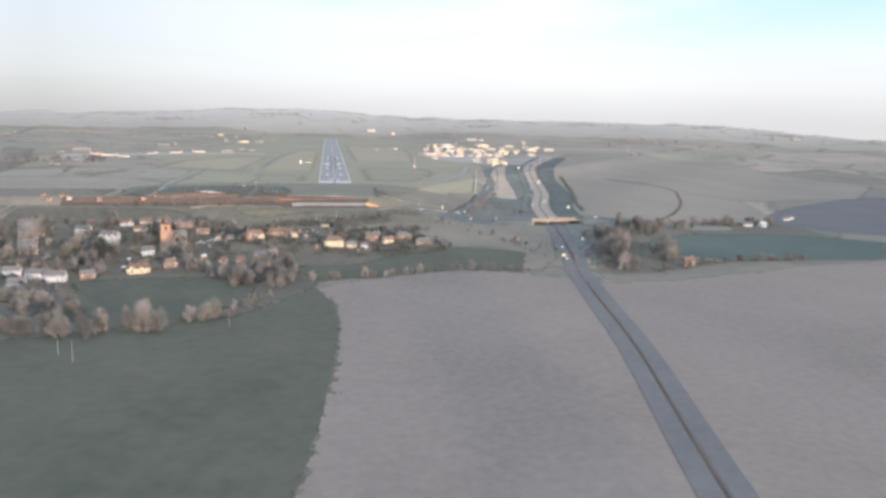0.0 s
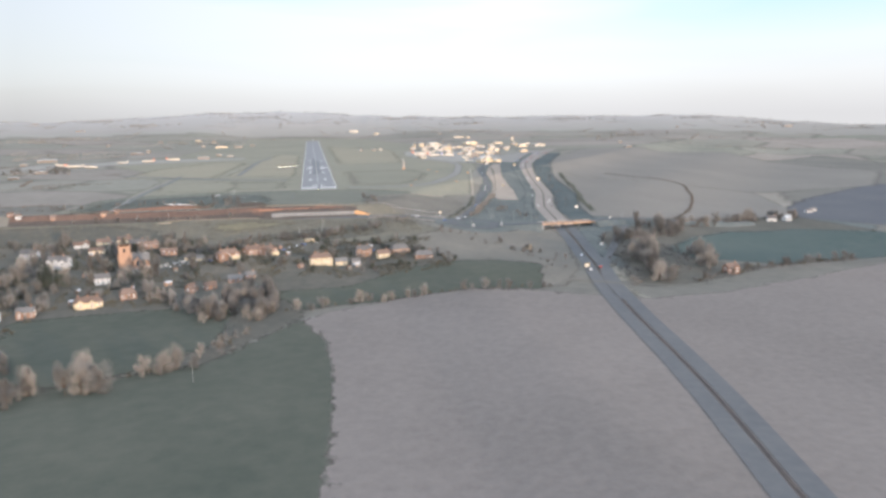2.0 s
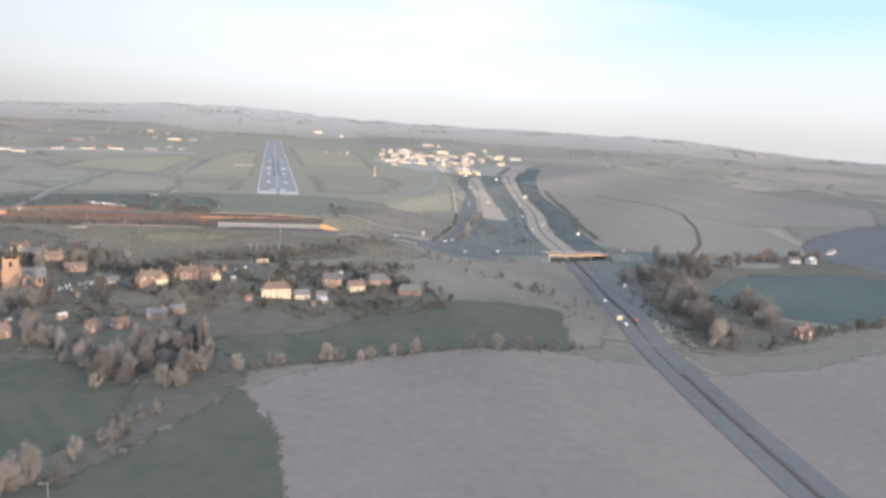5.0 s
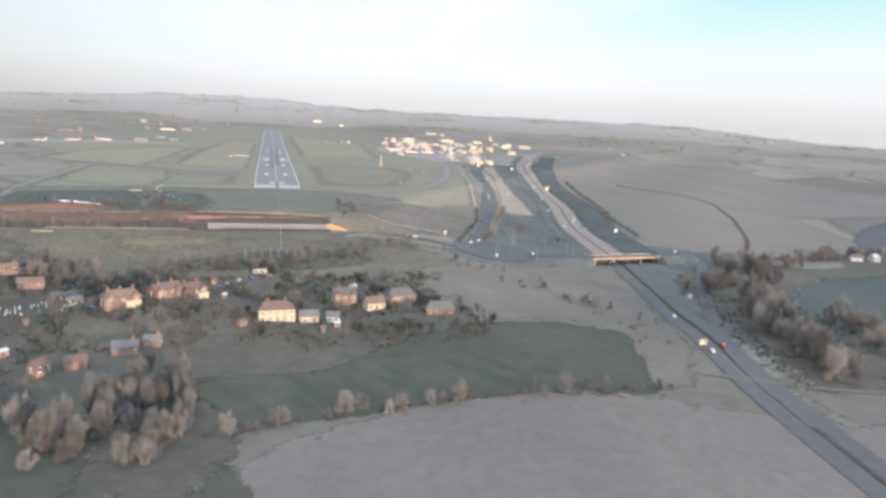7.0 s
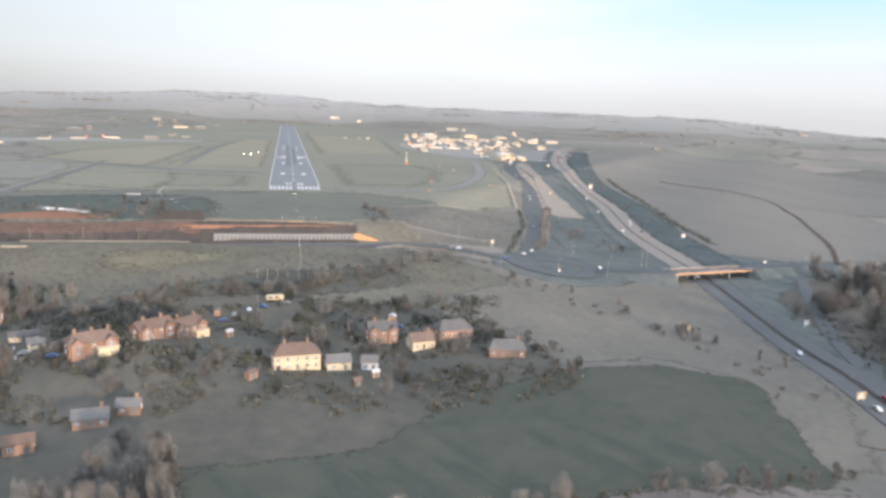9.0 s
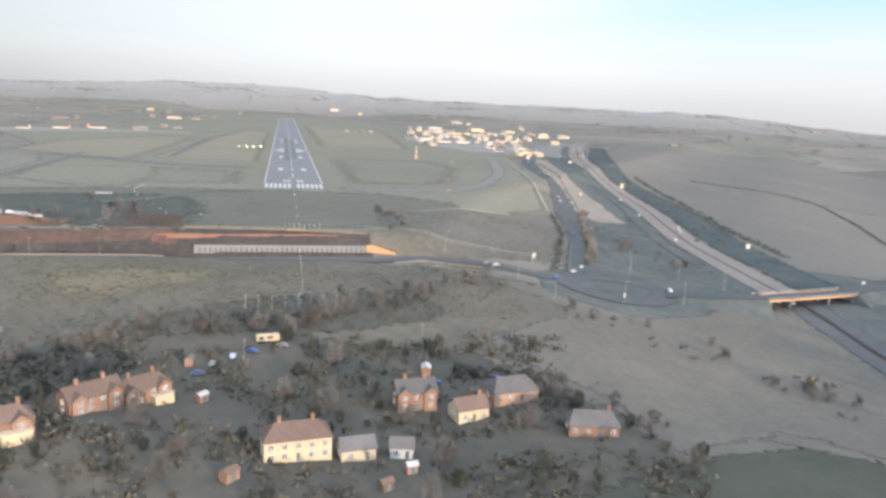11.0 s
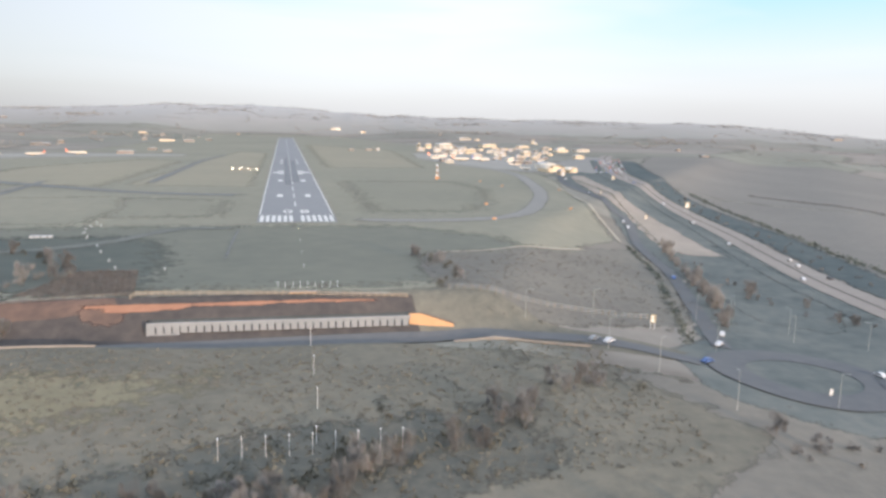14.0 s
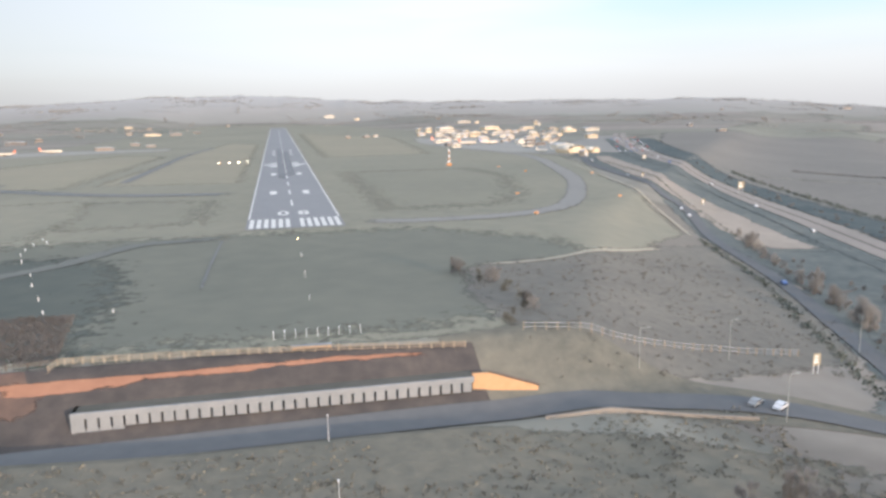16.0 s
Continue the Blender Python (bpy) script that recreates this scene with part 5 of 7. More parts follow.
def house(x, y, rz, w, d, h, wall="brick", roof="slate", chimneys=1, wings=(), hip=0.0, rise=None, label="", storeys=2, porch=False, z=None):
    KEEP.append((x, y))
    o = empty("house", pose(x, y, (land(x, y) if z is None else z) + 0.2, 0, 0, rz))
    tagged(o, label, "house")
    rise = rise or d * 0.36
    bm = bmesh.new(); gable_walls(bm, w, d, h, rise, hip=hip > 0); part("wall", bm, M[wall], o)
    bm = bmesh.new(); prism_roof(bm, w, d, h, rise, hip=hip); part("roof", bm, M[roof], o)
    for wx, ww, wd in wings:
        wing = bmesh.new()
        gable_walls(wing, wd, ww, h * 0.97, ww * 0.42)
        bmesh.ops.rotate(wing, verts=wing.verts[:], matrix=Matrix.Rotation(radians(90), 3, "Z"))
        bmesh.ops.translate(wing, verts=wing.verts[:], vec=(wx, -d / 2 - wd / 2 + 1.2, 0))
        g = part("gable_wing", wing, M[wall], o)
        rb = bmesh.new()
        prism_roof(rb, wd + d * 0.5, ww, h * 0.97, ww * 0.42, 0.3)
        bmesh.ops.rotate(rb, verts=rb.verts[:], matrix=Matrix.Rotation(radians(90), 3, "Z"))
        bmesh.ops.translate(rb, verts=rb.verts[:], vec=(wx, -d / 2 - wd / 2 + 1.2 + d * 0.25, 0.02))
        part("wing_roof", rb, M[roof], o)
        for s in range(storeys):
            put_part("window", WIN, pose(wx, -d / 2 - wd + 1.2, 0.8 + 0.46 * h * s), g)
    for k in range(chimneys):
        cx = (k + 0.5) / chimneys * w - w / 2 if chimneys > 1 else w * 0.32
        cm = bmesh.new()
        box(cm, cx, 0, h + rise * 0.55, 0.9, 0.7, rise * 0.45 + 1.5)
        box(cm, cx, 0, h + rise + 1.35, 1.1, 0.9, 0.18)
        c = part("chimney", cm, M["brick" if wall != "sandstone" else "sandstone"], o)
        for s in (-0.22, 0.22):
            pb = bmesh.new(); tube(pb, (cx + s, 0, h + rise + 1.5), (cx + s, 0, h + rise + 2.0), 0.13, 0.1, 6); part("chimney_pot", pb, M["brick"], c)
    n = max(2, int(w / 3.2))
    for s in range(storeys):
        for k in range(n):
            wx = (k + 0.5) / n * w - w / 2
            if any(abs(wx - q[0]) < q[1] / 2 + 0.4 for q in wings):
                continue
            if s == 0 and k == n // 2:
                put_part("door", DOOR, pose(wx, -d / 2, 0), o)
            else:
                put_part("window", WIN, pose(wx, -d / 2, 0.8 + 0.46 * h * s), o)
        for e in (-1, 1):
            put_part("window", WIN, pose(e * w / 2, 0, 0.8 + 0.46 * h * s, 0, 0, 90 * e), o)
    if porch:
        pb = bmesh.new(); box(pb, w * 0.25, -d / 2 - 1.4, -0.5, w * 0.4, 2.8, 3.0); box(pb, w * 0.25, -d / 2 - 1.4, 2.5, w * 0.44, 3.1, 0.2); part("lean_to", pb, M["cream"], o, "cream flat-roofed lean-to")
    return o

TERRACE = [(-285, -304), (-280, -318), (-275, -332), (-270, -346), (-265, -360), (-259, -377), (-253, -394), (-246, -412)]
BR = "red brick house with brown tiled roof, lit by low sun"
house(-75, -388, 26, 16.5, 7.6, 4.7, "brick", "tile", 3, ((-5.4, 4, 2.2), (5.4, 4, 2.2)), 3.0, label="pair of red brick cottages with hipped brown roof", porch=True)
house(-58, -369, 40, 14.5, 7.4, 4.8, "brick", "tile", 2, ((-4.8, 4, 2.2), (4.8, 4, 2.2)), 0, label="row of red brick cottages with gabled fronts and brown roof")
house(-47, -359.8, 40, 14.5, 7.4, 4.8, "brick", "tile", 2, ((-4.8, 4, 2.2), (4.8, 4, 2.2)), 2.5, label="row of red brick cottages with gabled fronts and brown roof", porch=True)
house(-4.5, -389, 8, 17, 8.5, 5.8, "cream", "tile", 2, (), 3.5, label="large cream rendered house with dark hipped roof and two chimneys")
house(11, -390, 8, 9, 6, 3.2, "cream", "slate", 0, (), 0, label="low cream outbuilding beside the large house", storeys=1)
house(23, -390, -10, 6, 5, 3, "render", "slate", 0, (), 0, label="small white outbuilding beside the house", storeys=1)
house(31, -361, 6, 12, 8, 5.3, "brick", "slate", 2, ((-4, 4, 2), (4, 4, 2)), 0, label="red brick villa with twin gables and slate roof")
house(46, -370, 15, 10, 7, 3.6, "cream", "tile", 1, (), 0, label="cream bungalow with brown roof", storeys=1)
house(61, -362, 10, 15, 9, 3.2, "sandstone", "slate", 0, (), 3, label="long low building with mossy grey roof", storeys=1)
house(78, -386, -12, 14, 8, 3.2, "brick", "slate", 1, (), 2, label="low brick house with grey roof", storeys=1)
house(-155, -470, 14, 17, 8, 3.7, "cream", "tile", 3, ((-4.5, 5, 3.2), (2.4, 4.5, 3.2)), 3.0, label="cream rendered house with twin white gables and brown roof")
house(-187, -486, 10, 10, 6.5, 3.8, "brick", "slate", 1, ((-3, 4, 3),), 0, label="shaded dark brick house with a gabled wing")
house(-206, -495, 4, 13, 8, 5, "render", "slate", 2, (), 0, label="white rendered house with slate roof")
house(-222, -485, 4, 16, 7, 4.6, "render", "slate", 2, (), 0, label="white rendered terrace with slate roof")
house(-243, -476, 8, 12, 7, 4.6, "render", "slate", 1, (), 0, label="white rendered house with slate roof")
house(-226, -513, 0, 11, 7, 4.2, "render", "slate", 1, (), 0, label="white rendered cottage standing in shade")
house(-134, -455, 20, 10, 8, 3.8, "brick", "tile", 1, (), 2.5, label="square red brick house with tiled roof")
house(-94, -448, 55, 6.5, 5.6, 2.9, "brick", "tile", 0, (), 0, rise=3, label="small red brick gatehouse with white base")
house(-82, -443, 15, 8, 5, 3, "brick", "tile", 0, (), 0, label="small brick outbuilding beside the gatehouse", storeys=1)
house(-66, -430, 10, 10, 6, 2.6, "brick", "slate", 1, (), 0, label="shaded bungalow with slate roof", storeys=1)
house(-56, -424, 0, 7, 5, 2.4, "brick", "slate", 1, (), 0, label="shaded bungalow with slate roof", storeys=1)
house(-205, -360, -12, 16, 9, 6.2, "render", "slate", 2, ((-5, 4.5, 3), (0.5, 4.5, 3), (5.5, 4.5, 3)), 0, label="large white villa with three gables")
house(-187, -322, 6, 12, 6, 2.5, "cream", "tile", 1, (), 0, label="cream bungalow with brown roof", storeys=1)
house(-204, -303, 12, 12, 6, 2.6, "render", "tile", 1, ((3, 4, 2),), 0, label="white bungalow behind the church", storeys=1)
house(-188, -296, 12, 11, 6, 2.6, "cream", "tile", 1, (), 0, label="cream bungalow behind the church", storeys=1)
house(-172, -292, 16, 11, 6, 2.8, "cream", "tile", 1, ((0, 4, 2),), 0, label="cream gabled bungalow behind the church", storeys=1)
house(-158, -306, 14, 12, 8, 3.0, "brick", "slate", 1, ((3, 4, 2),), 0, label=BR)
house(-146, -312, 14, 11, 7, 3.0, "brick", "tile", 1, (), 0, label=BR)
house(-128, -334, 10, 12, 6.5, 2.8, "brick", "tile", 0, (), 0, label=BR)
house(-107, -356, 14, 10, 4, 2.2, "cream", "slate", 0, (), 0, label="low cream building with slate roof", storeys=1)
house(-98, -371, 14, 5.5, 4, 2.2, "cream", "slate", 0, (), 0, label="low cream building with slate roof", storeys=1)
house(-160, -415, 20, 10, 7, 4.4, "render", "slate", 1, (), 0, label="white cottage standing among trees")
house(-236, -330, -8, 13, 7, 4.6, "render", "slate", 1, (), 0, label="white house among trees")
house(-262, -470, 5, 14, 7, 4.6, "render", "slate", 1, (), 0, label="white house among trees")
house(-275, -505, 5, 14, 7, 4.6, "brick", "slate", 2, (), 0, label="brick terrace at the village edge")
for k, (x, y) in enumerate(((-320, -186), (-312, -192), (-300, -187), (-292, -190), (-260, -192), (-214, -190), (-202, -187))):
    house(x, y, 9 * k - 20, 4.8, 3.8, 2.2, ("brick", "sandstone", "brick", "render")[k % 4], "tile", 0, (), 0, label="small distant house beside the new road", storeys=1)
# terraces of a lane climbing through the village
for k in range(8):
    house(TERRACE[k][0] - 9, TERRACE[k][1], -4 + 1.5 * k, 17 - 0.5 * k, 6, 3.9, "brick", "slate", 2, (), 0, label="brick terrace with slate roof, its gable end in low sun")
house(298, -470, 10, 10, 7, 4.6, "brick", "tile", 1, ((2, 4, 2),), 0, label="brick farmhouse beside the lane, its gable lit")
house(247, -472, -20, 10, 6, 3.2, "render", "slate", 0, (), 0, label="pale roofed cottage among trees", storeys=1)
house(545, -146, -15, 11, 7, 4.2, "render", "slate", 1, (), 0, label="white farmhouse in the valley")
house(566, -146, 20, 10, 7, 4.2, "render", "roof_metal", 0, ((0, 4, 3),), 0, label="white farm building in the valley")
house(640, -84, 10, 10, 5, 2.8, "render", "slate", 0, (), 0, label="low white farm shed", storeys=1)
house(655, -72, 10, 9, 5, 2.8, "render", "slate", 0, (), 0, label="low white farm shed", storeys=1)

# church: a square sandstone tower and a nave
church = empty("church", pose(-155, -366, land(-155, -366) + 0.2, 0, 0, 12))
tagged(church, "red sandstone parish church with square battlemented tower", "church")
KEEP += [(-157, -366), (-146, -362), (-138, -360)]
bm = bmesh.new(); box(bm, 0, 0, -2, 8.2, 8.2, 19); box(bm, 0, 0, 11, 8.5, 8.5, 0.35); box(bm, 0, 0, 16.6, 8.6, 8.6, 0.4); part("tower", bm, M["sandstone"], church)
for k in range(4):
    for s in (-3, 0, 3):
        bm = bmesh.new(); box(bm, s * 1.15, -4.0, 17.0, 1.5, 0.5, 0.5)
        bmesh.ops.rotate(bm, verts=bm.verts[:], matrix=Matrix.Rotation(radians(90 * k), 3, "Z"))
        part("merlon", bm, M["sandstone"], church)
for k in range(4):
    bm = bmesh.new(); box(bm, 4.2 * (1 if k % 2 else -1), 4.2 * (1 if k > 1 else -1), -2, 1.2, 1.2, 13, 45); part("buttress", bm, M["sandstone"], church)
bm = bmesh.new(); box(bm, 0, -4.15, 12.4, 1.6, 0.2, 2.8); part("belfry_louvre", bm, M["dark"], church)
bm = bmesh.new(); gable_walls(bm, 14, 8.5, 5.5, 5, 10.5, 1); part("nave_wall", bm, M["sandstone"], church)
bm = bmesh.new(); prism_roof(bm, 14, 8.5, 5.5, 5, x0=10.5, y0=1); part("nave_roof", bm, M["slate"], church)
bm = bmesh.new(); gable_walls(bm, 7, 6.5, 5, 4.2); bmesh.ops.rotate(bm, verts=bm.verts[:], matrix=Matrix.Rotation(radians(90), 3, "Z")); bmesh.ops.translate(bm, verts=bm.verts[:], vec=(9, -5.0, 0)); part("transept_wall", bm, M["sandstone"], church)
bm = bmesh.new(); prism_roof(bm, 9, 6.5, 5, 4.2); bmesh.ops.rotate(bm, verts=bm.verts[:], matrix=Matrix.Rotation(radians(90), 3, "Z")); bmesh.ops.translate(bm, verts=bm.verts[:], vec=(9, -4.0, 0)); part("transept_roof", bm, M["slate"], church)
for x in (4.8, 14.5, 16.6):
    bm = bmesh.new(); box(bm, x, -3.3, 2, 1.3, 0.2, 3.2); part("church_window", bm, M["glass"], church)
bm = bmesh.new(); box(bm, 9, -8.55, 1.8, 2.2, 0.2, 4); part("church_window", bm, M["glass"], church)

# gravestones by the church
bm = bmesh.new(); box(bm, 0, 0, -0.2, 0.7, 0.18, 1.2); bmesh.ops.create_cone(bm, cap_ends=True, segments=10, radius1=0.35, radius2=0.35, depth=0.18, matrix=pose(0, 0, 1.0, 90, 0, 0))
stone = tagged(finish("gravestone", bm, M["roof_metal"]), "pale upright gravestone in the churchyard", "gravestone", "gravestones")
stone.matrix_basis = pose(-128, -372, land(-128, -372) + 0.2, 0, 0, 10)
gr = random.Random(5)
for _ in range(60):
    x, y = gr.uniform(-150, -100), gr.uniform(-384, -362)
    if clear(x, y, 8):
        copy_thing(stone, pose(x, y, land(x, y) + 0.2, 0, gr.uniform(-6, 6), gr.uniform(-15, 25)))

# sheds in the gardens
sr = random.Random(61)


def garden_shed(x, y, rz, w, mat, roof):
    o = empty("garden_shed", pose(x, y, land(x, y) + 0.2, 0, 0, rz))
    tagged(o, "small garden shed or garage with a pitched roof", "shed", "garden sheds")
    bm = bmesh.new(); gable_walls(bm, w, w * 0.7, 2.2, 0.8); part("wall", bm, M[mat], o)
    bm = bmesh.new(); prism_roof(bm, w, w * 0.7, 2.2, 0.8, 0.2, 0, 0.12); part("roof", bm, M[roof], o)
    bm = bmesh.new(); box(bm, 0, -w * 0.35 - 0.04, 0, 1.2, 0.1, 1.9); part("door", bm, M["door"], o)


for _ in range(34):
    x, y = (sr.uniform(-300, -100), sr.uniform(-490, -295)) if sr.random() < 0.6 else (sr.uniform(-100, 92), sr.uniform(-412, -325))
    if clear(x, y, 9) and not (x > -160 and -388 < y < -345 and x < -98) and not (x > -180 and y < -476):
        garden_shed(x, y, sr.uniform(0, 90), sr.uniform(2.4, 4.6), sr.choice(["sandstone", "brick", "bark", "brick"]), sr.choice(["slate", "roof_metal", "tile"]))
        KEEP.append((x, y))
# trees between the houses
vr = random.Random(77)
made = 0
while made < 300:
    x, y = vr.uniform(-330, -100), vr.uniform(-500, -292)
    if clear(x, y, 11) and not (x > -160 and y > -390 and y < -340) and not (x > -180 and y < -476) and not (-296 < x < -232 and -432 < y < -298 and vr.random() < 0.85):
        plant(vr.choice(["bare", "bare", "thorn", "dark", "shrub", "tall", "willow"]), x, y, vr.uniform(0.45, 0.95), vr, "village trees")
        made += 1
made = 0
while made < 120:
    x, y = vr.uniform(-100, 95), vr.uniform(-418, -318)
    if clear(x, y, 11):
        plant(vr.choice(["bare", "dark", "shrub", "shrub"]), x, y, vr.uniform(0.35, 0.7), vr, "village trees")
        made += 1
plant("dark", -194, -424, 1.7, vr, "village trees"); plant("dark", -186, -430, 1.5, vr, "village trees")
plant("willow", -168, -414, 0.9, vr, "village trees"); plant("willow", -270, -366, 1.6, vr, "village trees"); plant("tall", -268, -350, 1.2, vr, "village trees")


# ---- airport buildings ----
def shed(x, y, w, h, kind, name="airport_building"):
    """A large shed or terminal block with a shallow roof, doors and a band of windows."""
    d = max(8.0, w * 0.6)
    rz = random.Random(int(x * 7 + y)).uniform(-14, 14) + 8
    o = empty(name, pose(x, y + d / 2, land(x, y) + 0.5, 0, 0, rz))
    wall, label = (("cladding", "pale clad airport building catching the low sun"), ("white_cladding", "white airport building catching the low sun"), ("cladding_tan", "tan clad airport hangar with grey roof"), ("cladding_dull", "dull brown clad building with grey roof"))[kind]
    tagged(o, label, "building")
    bm = bmesh.new()
    gable_walls(bm, d, w, h * 0.82, h * 0.18)
    bmesh.ops.rotate(bm, verts=bm.verts[:], matrix=Matrix.Rotation(radians(90), 3, "Z"))
    part("wall", bm, M[wall], o)
    bm = bmesh.new()
    prism_roof(bm, d, w, h * 0.82, h * 0.18, 0.5)
    bmesh.ops.rotate(bm, verts=bm.verts[:], matrix=Matrix.Rotation(radians(90), 3, "Z"))
    part("roof", bm, M["roof_metal"], o)
    if kind == 2:
        bm = bmesh.new(); box(bm, 0, -d / 2 - 0.1, -0.4, w * 0.6, 0.3, h * 0.62)
        for k in range(5):
            box(bm, w * 0.6 * (k / 4 - 0.5), -d / 2 - 0.3, -0.4, 0.3, 0.2, h * 0.62)
        part("hangar_door", bm, M["roof_metal"], o)
    else:
        n = max(2, int(w / 5))
        for k in range(n):
            bm = bmesh.new(); box(bm, w * ((k + 0.5) / n - 0.5), -d / 2 - 0.06, h * 0.42, w / n * 0.7, 0.2, h * 0.2); part("window", bm, M["glass"], o)
    bm = bmesh.new(); box(bm, w * 0.2, 0, h * 0.86, w * 0.12, d * 0.15, h * 0.25); part("roof_plant", bm, M["roof_metal"], o)
    return o


for x, y, w, h, k in ((307, 1327, 10, 10.3, 0), (323, 1292, 15, 11.4, 0), (360, 1284, 41, 12.7, 1), (323, 1001, 19, 7.4, 1), (352, 996, 21, 10.5, 0), (501, 1412, 44, 8.3, 0), (409, 1052, 22, 6.6, 1), (385, 887, 14, 5.9, 2), (378, 770, 13, 9.0, 2), (587, 1390, 33, 5.6, 0), (713, 1689, 10, 11.4, 0), (696, 1613, 9, 7.9, 1), (600, 1153, 32, 6.1, 0), (657, 1173, 40, 7.5, 1)):
    shed(x, y, 0.88 * w, 0.95 * h, k)
for x, y, w, h, k in ((514, 839, 18, 6.9, 0), (346, 541, 25, 7.3, 1), (316, 405, 6, 6.8, 2), (558, 1911, 42, 7.0, 1), (591, 1876, 14, 5.2, 0), (541, 1097, 14, 4.7, 2), (464, 916, 8, 6.1, 0), (484, 1162, 12, 6.0, 2), (282, 891, 17, 4.8, 2), (323, 828, 15, 5.6, 2), (294, 1037, 15, 6.4, 1), (337, 763, 11, 4.4, 2), (610, 1262, 13, 5.2, 0)):
    shed(x, y, w, h, k)
for x, y, w, h, k in ((-459, 1115, 44, 8.1, 2), (-457, 1247, 18, 10.0, 0), (-252, 821, 36, 7.2, 2), (-235, 973, 20, 6.1, 0), (-288, 1507, 51, 7.1, 1), (-234, 1487, 36, 8.4, 0), (-200, 1632, 24, 6.0, 0), (-202, 914, 21, 4, 2), (-428, 2009, 33, 7.2, 1), (-587, 817, 57, 8.5, 2), (-592, 698, 19, 5.3, 0), (-474, 309, 21, 4.1, 0), (-474, 432, 29, 4.5, 0), (-507, 417, 11, 4.5, 0), (-1303, 2935, 40, 7, 2), (-969, 2453, 54, 8.1, 2), (-689, 1760, 17, 8.5, 0)):
    shed(x, y, 0.7 * w, 0.66 * h, 0 if (x, y) in ((-428, 2009), (-288, 1507)) else 3)
for x, y, w, h, k in ((190, 2483, 36, 9.0, 1), (282, 2397, 18, 6.6, 0), (126, 1086, 9, 3.6, 3), (163, 1105, 12, 3.8, 3), (182, 1115, 9, 3.8, 2), (955, 1278, 11, 5.4, 3), (858, 994, 18, 3.9, 3), (2169, 2202, 40, 6.7, 3)):
    shed(x, y, w, h, k, "distant_building")
tr = random.Random(31)
for _ in range(70):
    y = tr.uniform(640, 1350)
    x = 215 + (y - 640) * 0.12 + tr.uniform(0, 1) * (150 + 0.32 * (y - 640))
    if not (240 < x < 330 and 690 < y < 810):
        shed(x, y, tr.uniform(6, 20), tr.uniform(3, 6.5), tr.choice((0, 1, 2, 3)))


def arched_hangar(x, y, rz, w, d, h, label):
    """A hangar with a curved roof, open framed front and folded doors."""
    o = empty("arched_hangar", pose(x, y, surf(x, y) + 0.3, 0, 0, rz))
    tagged(o, label, "hangar")
    n = 14
    arc = [(-w / 2 * math.cos(k * math.pi / n), h * (0.45 + 0.55 * math.sin(k * math.pi / n))) for k in range(n + 1)]
    bm = bmesh.new()
    outer = [[bm.verts.new((px * f, yy, pz * f)) for px, pz in arc] for yy, f in ((-d / 2, 1.0), (d / 2, 1.0), (d / 2, 0.96), (-d / 2, 0.96))]
    for a, b in zip(outer, outer[1:] + outer[:1]):
        for k in range(n):
            bm.faces.new((a[k], a[k + 1], b[k + 1], b[k]))
    bmesh.ops.recalc_face_normals(bm, faces=bm.faces[:])
    part("roof", bm, M["white_cladding"], o, smooth=True)
    for s in (-1, 1):
        bm = bmesh.new(); box(bm, s * (w / 2 - 0.3), 0, -1.0, 0.5, d, h * 0.45 + 1.1); part("side_wall", bm, M["cladding"], o)
    bm = bmesh.new()
    back = [bm.verts.new((px * 0.95, d / 2 - 0.5, pz * 0.95)) for px, pz in arc]
    bm.faces.new(back + [bm.verts.new((w / 2 * 0.95, d / 2 - 0.5, -1)), bm.verts.new((-w / 2 * 0.95, d / 2 - 0.5, -1))])
    part("back_wall", bm, M["cladding_dull"], o)
    for s in (-1, 1):
        for k in range(2):
            bm = bmesh.new(); box(bm, s * w * (0.115 + 0.23 * k), -d / 2 - 0.3 - 0.3 * k, -0.4, w * 0.225, 0.2, h * (0.86 - 0.22 * k)); part("door_leaf", bm, M["cladding"], o)


arched_hangar(330, 480, 14, 26, 24, 9, "pale hangar with a curved roof beside the road")
arched_hangar(352, 470, 20, 12, 14, 6.5, "small tan hangar with a curved roof")
# more far-off houses, thinly scattered over the farmland
fr = random.Random(12)
for _ in range(12):
    a, r = radians(fr.uniform(-33, 30)), fr.uniform(2300, 3300)
    x, y = r * math.sin(a), -700 + r * math.cos(a)
    if abs(x) > 60 or y > 2300:
        o = shed(x, y, fr.uniform(8, 16), fr.uniform(4, 5.5), 3, "distant_building")
        o["label"] = "far pale farm building on the hills"


